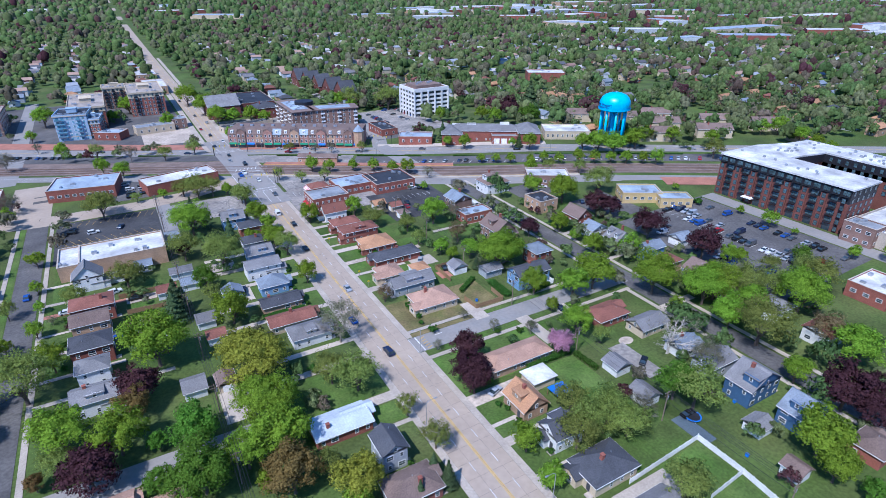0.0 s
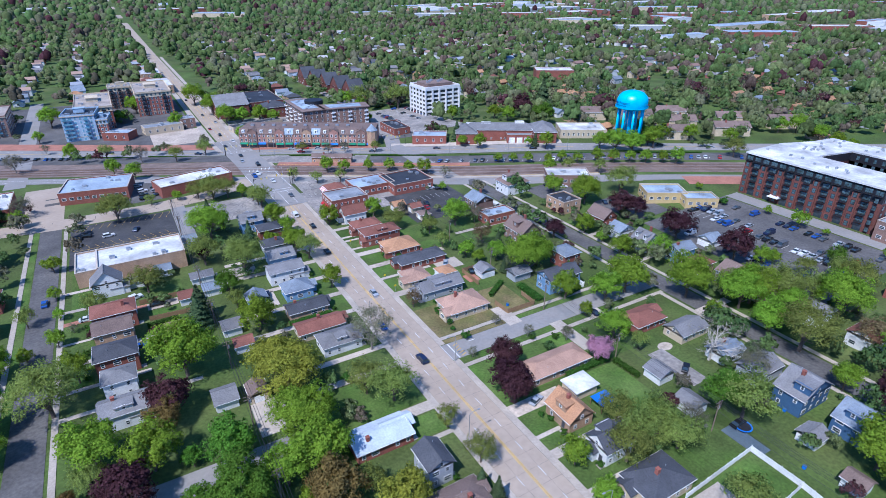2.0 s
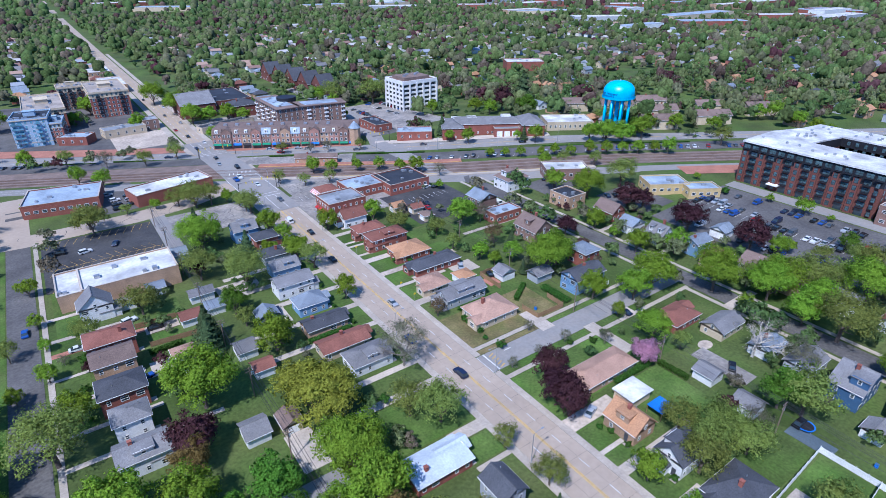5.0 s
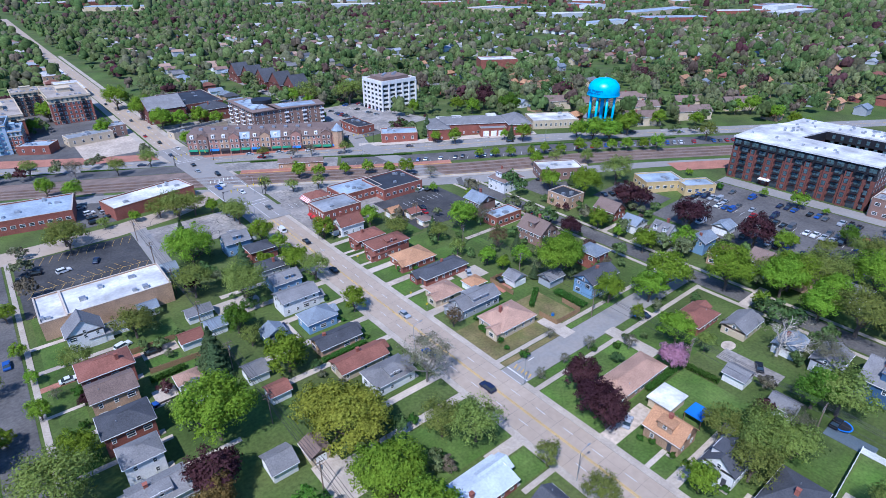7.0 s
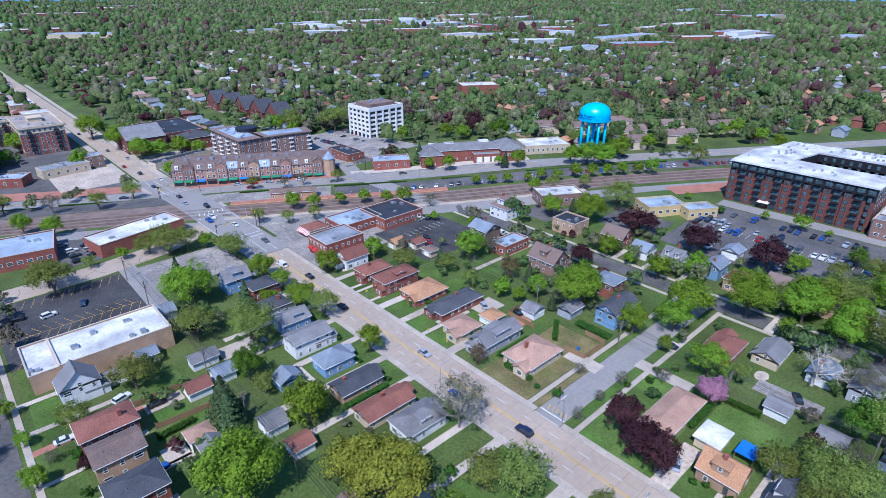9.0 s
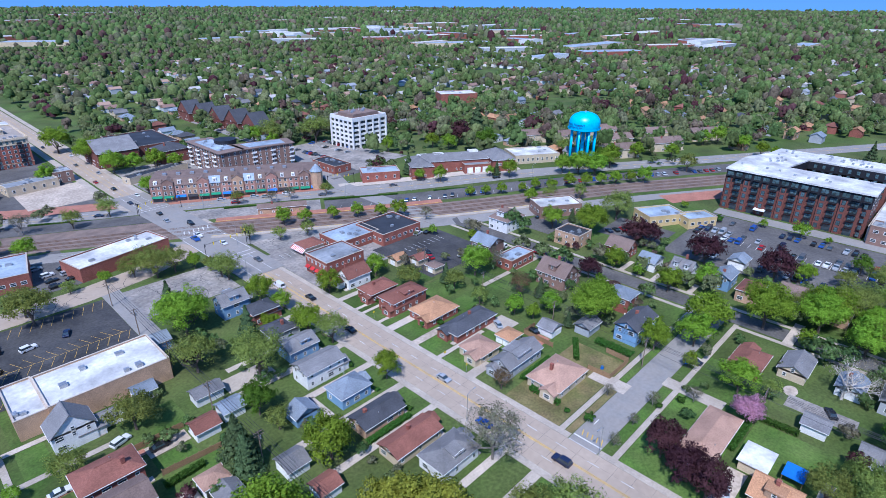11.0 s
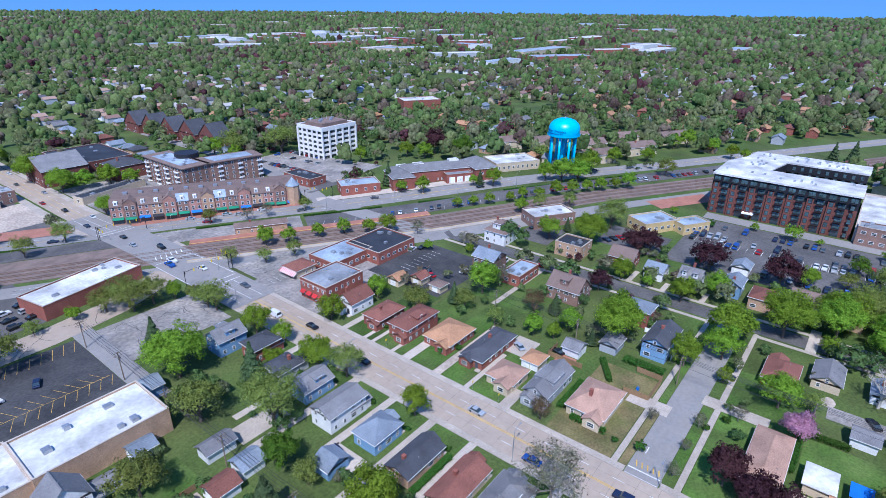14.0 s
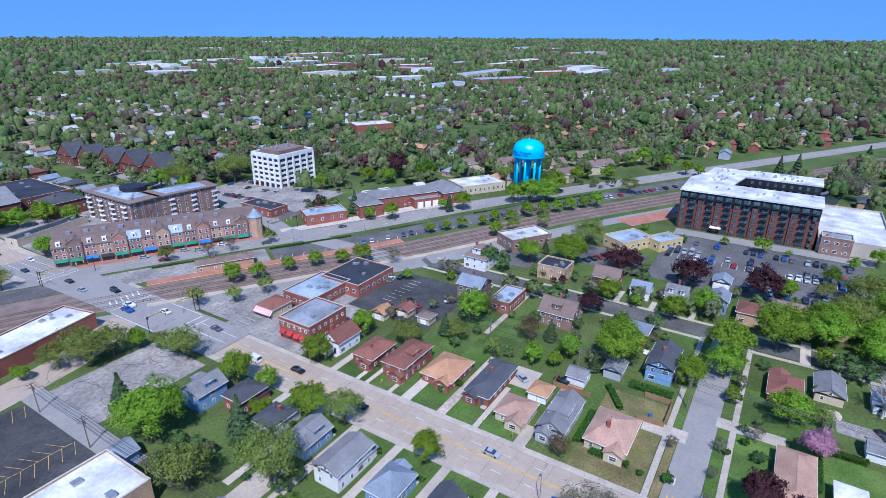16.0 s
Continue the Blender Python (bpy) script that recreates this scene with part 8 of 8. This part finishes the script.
# ---- fences and hedges ----
def fence(pts, material, label, h=1.8, gap=0.16):
    ob = thing("fence", *pts[0], label, "fence", 0, "fences")
    bx, by, bz = pts[0][0], pts[0][1], gz(*pts[0])
    for (xa, ya), (xb, yb) in zip(pts, pts[1:]):
        d = math.hypot(xb - xa, yb - ya)
        n = max(1, int(d / 2.4))
        a = math.degrees(math.atan2(yb - ya, xb - xa))
        for i in range(n):
            u = i / n
            px, py = xa + (xb - xa) * u - bx, ya + (yb - ya) * u - by
            m = pose(px, py, 0, 0, 0, a)
            placed("post", FENCE[material][0], ob, m)
            pn = placed("panel", FENCE[material][1], ob, m @ Matrix.Diagonal((d / n / 2.4, 1, 1, 1)))


FENCE = {}
for _m in ("white_vinyl", "wood"):
    _q = []
    for _k in range(12):
        _q += [(0.06 + _k * 0.19, -0.03), (0.06 + _k * 0.19 + 0.165, -0.03), (0.06 + _k * 0.19 + 0.17, -0.008), (0.06 + _k * 0.19 + 0.185, -0.008)]
    _p = Shape().prism(_q + [(x, -y) for x, y in _q[::-1]], 0.08, 1.75)
    FENCE[_m] = (Shape().box(-0.07, -0.07, -0.3, 0.07, 0.07, 1.95).box(-0.09, -0.09, 1.95, 0.09, 0.09, 2.0).mesh("post", _m), _p.mesh("panel", _m))
fence([(80, 55.1), (104.4, 56.3), (104.4, 44.3), (103.4, 34)], "white_vinyl", "white vinyl privacy fence round a yard")
fence([(104.4, 44.3), (92, 43.5)], "white_vinyl", "white vinyl privacy fence across a yard")
fence([(89.7, 139.4), (90.1, 132.6), (101.0, 132.6), (101.2, 140)], "wood", "new cedar plank fence beside the walk")
fence([(-14, 199.4), (-2, 199.4)], "wood", "brown plank fence along a drive")
fence([(-12, 187.0), (1.5, 186.0)], "wood", "dark plank fence across the yard")
fence([(92, 153), (92, 164), (98, 164)], "wood", "weathered plank fence behind the bungalow")
fence([(30, 247.5), (43, 247.5)], "white_vinyl", "white fence beside the blue house")
fence([(113, 134), (124, 133.2), (124, 146)], "white_vinyl", "white fence round a garden")


def hedge(x0, y0, x1, y1, w=1.2, h=1.3):
    L = math.hypot(x1 - x0, y1 - y0)
    rng = np.random.default_rng(int(x0 * 13 + y0 * 7) % 9999)
    n = int(L * 150)
    p = np.stack([rng.uniform(0, L, n), rng.uniform(-w / 2, w / 2, n), rng.uniform(0.05, h, n)], 1)
    p[:, 2] = np.where(rng.random(n) < 0.5, h * rng.uniform(0.85, 1.05, n), p[:, 2])
    nrm = rng.normal(size=(n, 3)) + np.array([0, 0, 0.5])
    ob = new("hedge", tuft_mesh("hedge", tufts(rng, p, nrm, np.full(n, 0.22) * rng.uniform(0.7, 1.3, n)), LEAF["shrub"]))
    ob.matrix_basis = pose(x0, y0, gz(x0, y0), 0, 0, math.degrees(math.atan2(y1 - y0, x1 - x0)))
    tagged(ob, "clipped dense green hedge", "hedge", "hedges")


for q in ((85, 98.2, 101, 98.2), (101.6, 97, 102.2, 88), (104.2, 145, 104.2, 133), (70.6, 136.5, 70.6, 146), (72, 150, 86, 150.0), (40.5, 207, 41, 212), (-13, 183, -4, 183.5), (-31, 236, -31, 242), (26, 161.6, 40, 161.6), (91, 144, 100, 150), (112, 131, 122, 133)):
    hedge(*q, w=1.6 if q[0] != 104.2 else 3.2, h=1.4)
for q in ((-110, 334.8, 0, 0), (-60, 334.8, 0, 0), (0, 334, 0, 0), (50, 333.6, 0, 0), (100, 333, 0, 0), (-250, 339, 0, 0), (-200, 339, 0, 0)):
    a, b = rail_xy(q[0], q[1]), rail_xy(q[0] + 40, q[1])
    hedge(*a, *b, w=1.2, h=0.7)
for x, y, r in ((70.3, 87.5, 0.9), (70.3, 82.5, 0.9), (71, 79.5, 0.8), (69.2, 90.0, 0.9), (72.5, 190, 1.6), (77, 186.8, 1.2), (70, 208.4, 0.8), (70.5, 217.6, 1.0), (72, 213, 0.8), (41.5, 163.4, 0.9), (40.6, 175.4, 0.8), (42.2, 189.4, 1.0), (41.2, 196, 1.1), (72, 98.6, 1.2), (94, 113.8, 1.2), (38.4, 215, 1.0), (-29, 205, 1.0), (-29.5, 176, 1.2), (-29.3, 163, 1.0), (88, 117.2, 1.0), (69.5, 133.5, 0.9), (71.3, 155, 1.0), (70.5, 70.6, 1.0), (70.8, 76.2, 1.0), (70.6, 64.5, 1.1), (40.4, 84, 0.9), (42.0, 75, 1.3)):
    tree("shrub", x, y, r)

# small yard things
ob = thing("canopy", 85.5, 85.0, "bright blue flat patio canopy on timber posts", "canopy")
part("top", Shape().box(-2.6, -2.2, 2.5, 2.6, 2.2, 2.62), "blue_cloth", ob)
for sx in (-2.4, 2.4):
    for sy in (-2, 2):
        part("post", Shape().box(sx - 0.07, sy - 0.07, -0.1, sx + 0.07, sy + 0.07, 2.5), "wood", ob)
ob = thing("trampoline", 109.5, 61.7, "round black trampoline with a blue rim", "trampoline")
part("mat", Shape().lathe([(0.02, 0.85), (1.8, 0.85), (1.8, 0.8), (0.02, 0.8)], 20), "black_metal", ob)
part("rim", Shape().lathe([(1.8, 0.8), (2.15, 0.8), (2.15, 0.88), (1.8, 0.88)], 20), "blue_cloth", ob)
for k in range(6):
    a = k * math.pi / 3
    part("leg", Shape().tube((2 * math.cos(a), 2 * math.sin(a), -0.05), (2 * math.cos(a), 2 * math.sin(a), 0.8), 0.04, 0.04, 5), "steel", ob)
ob = thing("carport", 84.3, 92.5, "low flat white-roofed addition beside the brick house", "carport")
part("wall", Shape().box(-3.6, -2.8, -0.3, 3.6, 2.8, 2.7), "cream", ob)
part("roof", Shape().box(-4.1, -3.3, 2.7, 4.1, 3.3, 2.95), "white_membrane", ob)
for k, (x, y) in enumerate(((124, 60, ), (110, 47.0), (112.5, 120.0), (92.8, 136.5))):
    ob = thing("bin", x, y, "blue plastic wheeled bin", "bin", 0, "bins")
    part("body", Shape().box(-0.3, -0.35, 0.1, 0.3, 0.35, 1.0), "blue_cloth", ob)
    part("lid", Shape().box(-0.33, -0.38, 1.0, 0.33, 0.38, 1.07), "navy_siding", ob)
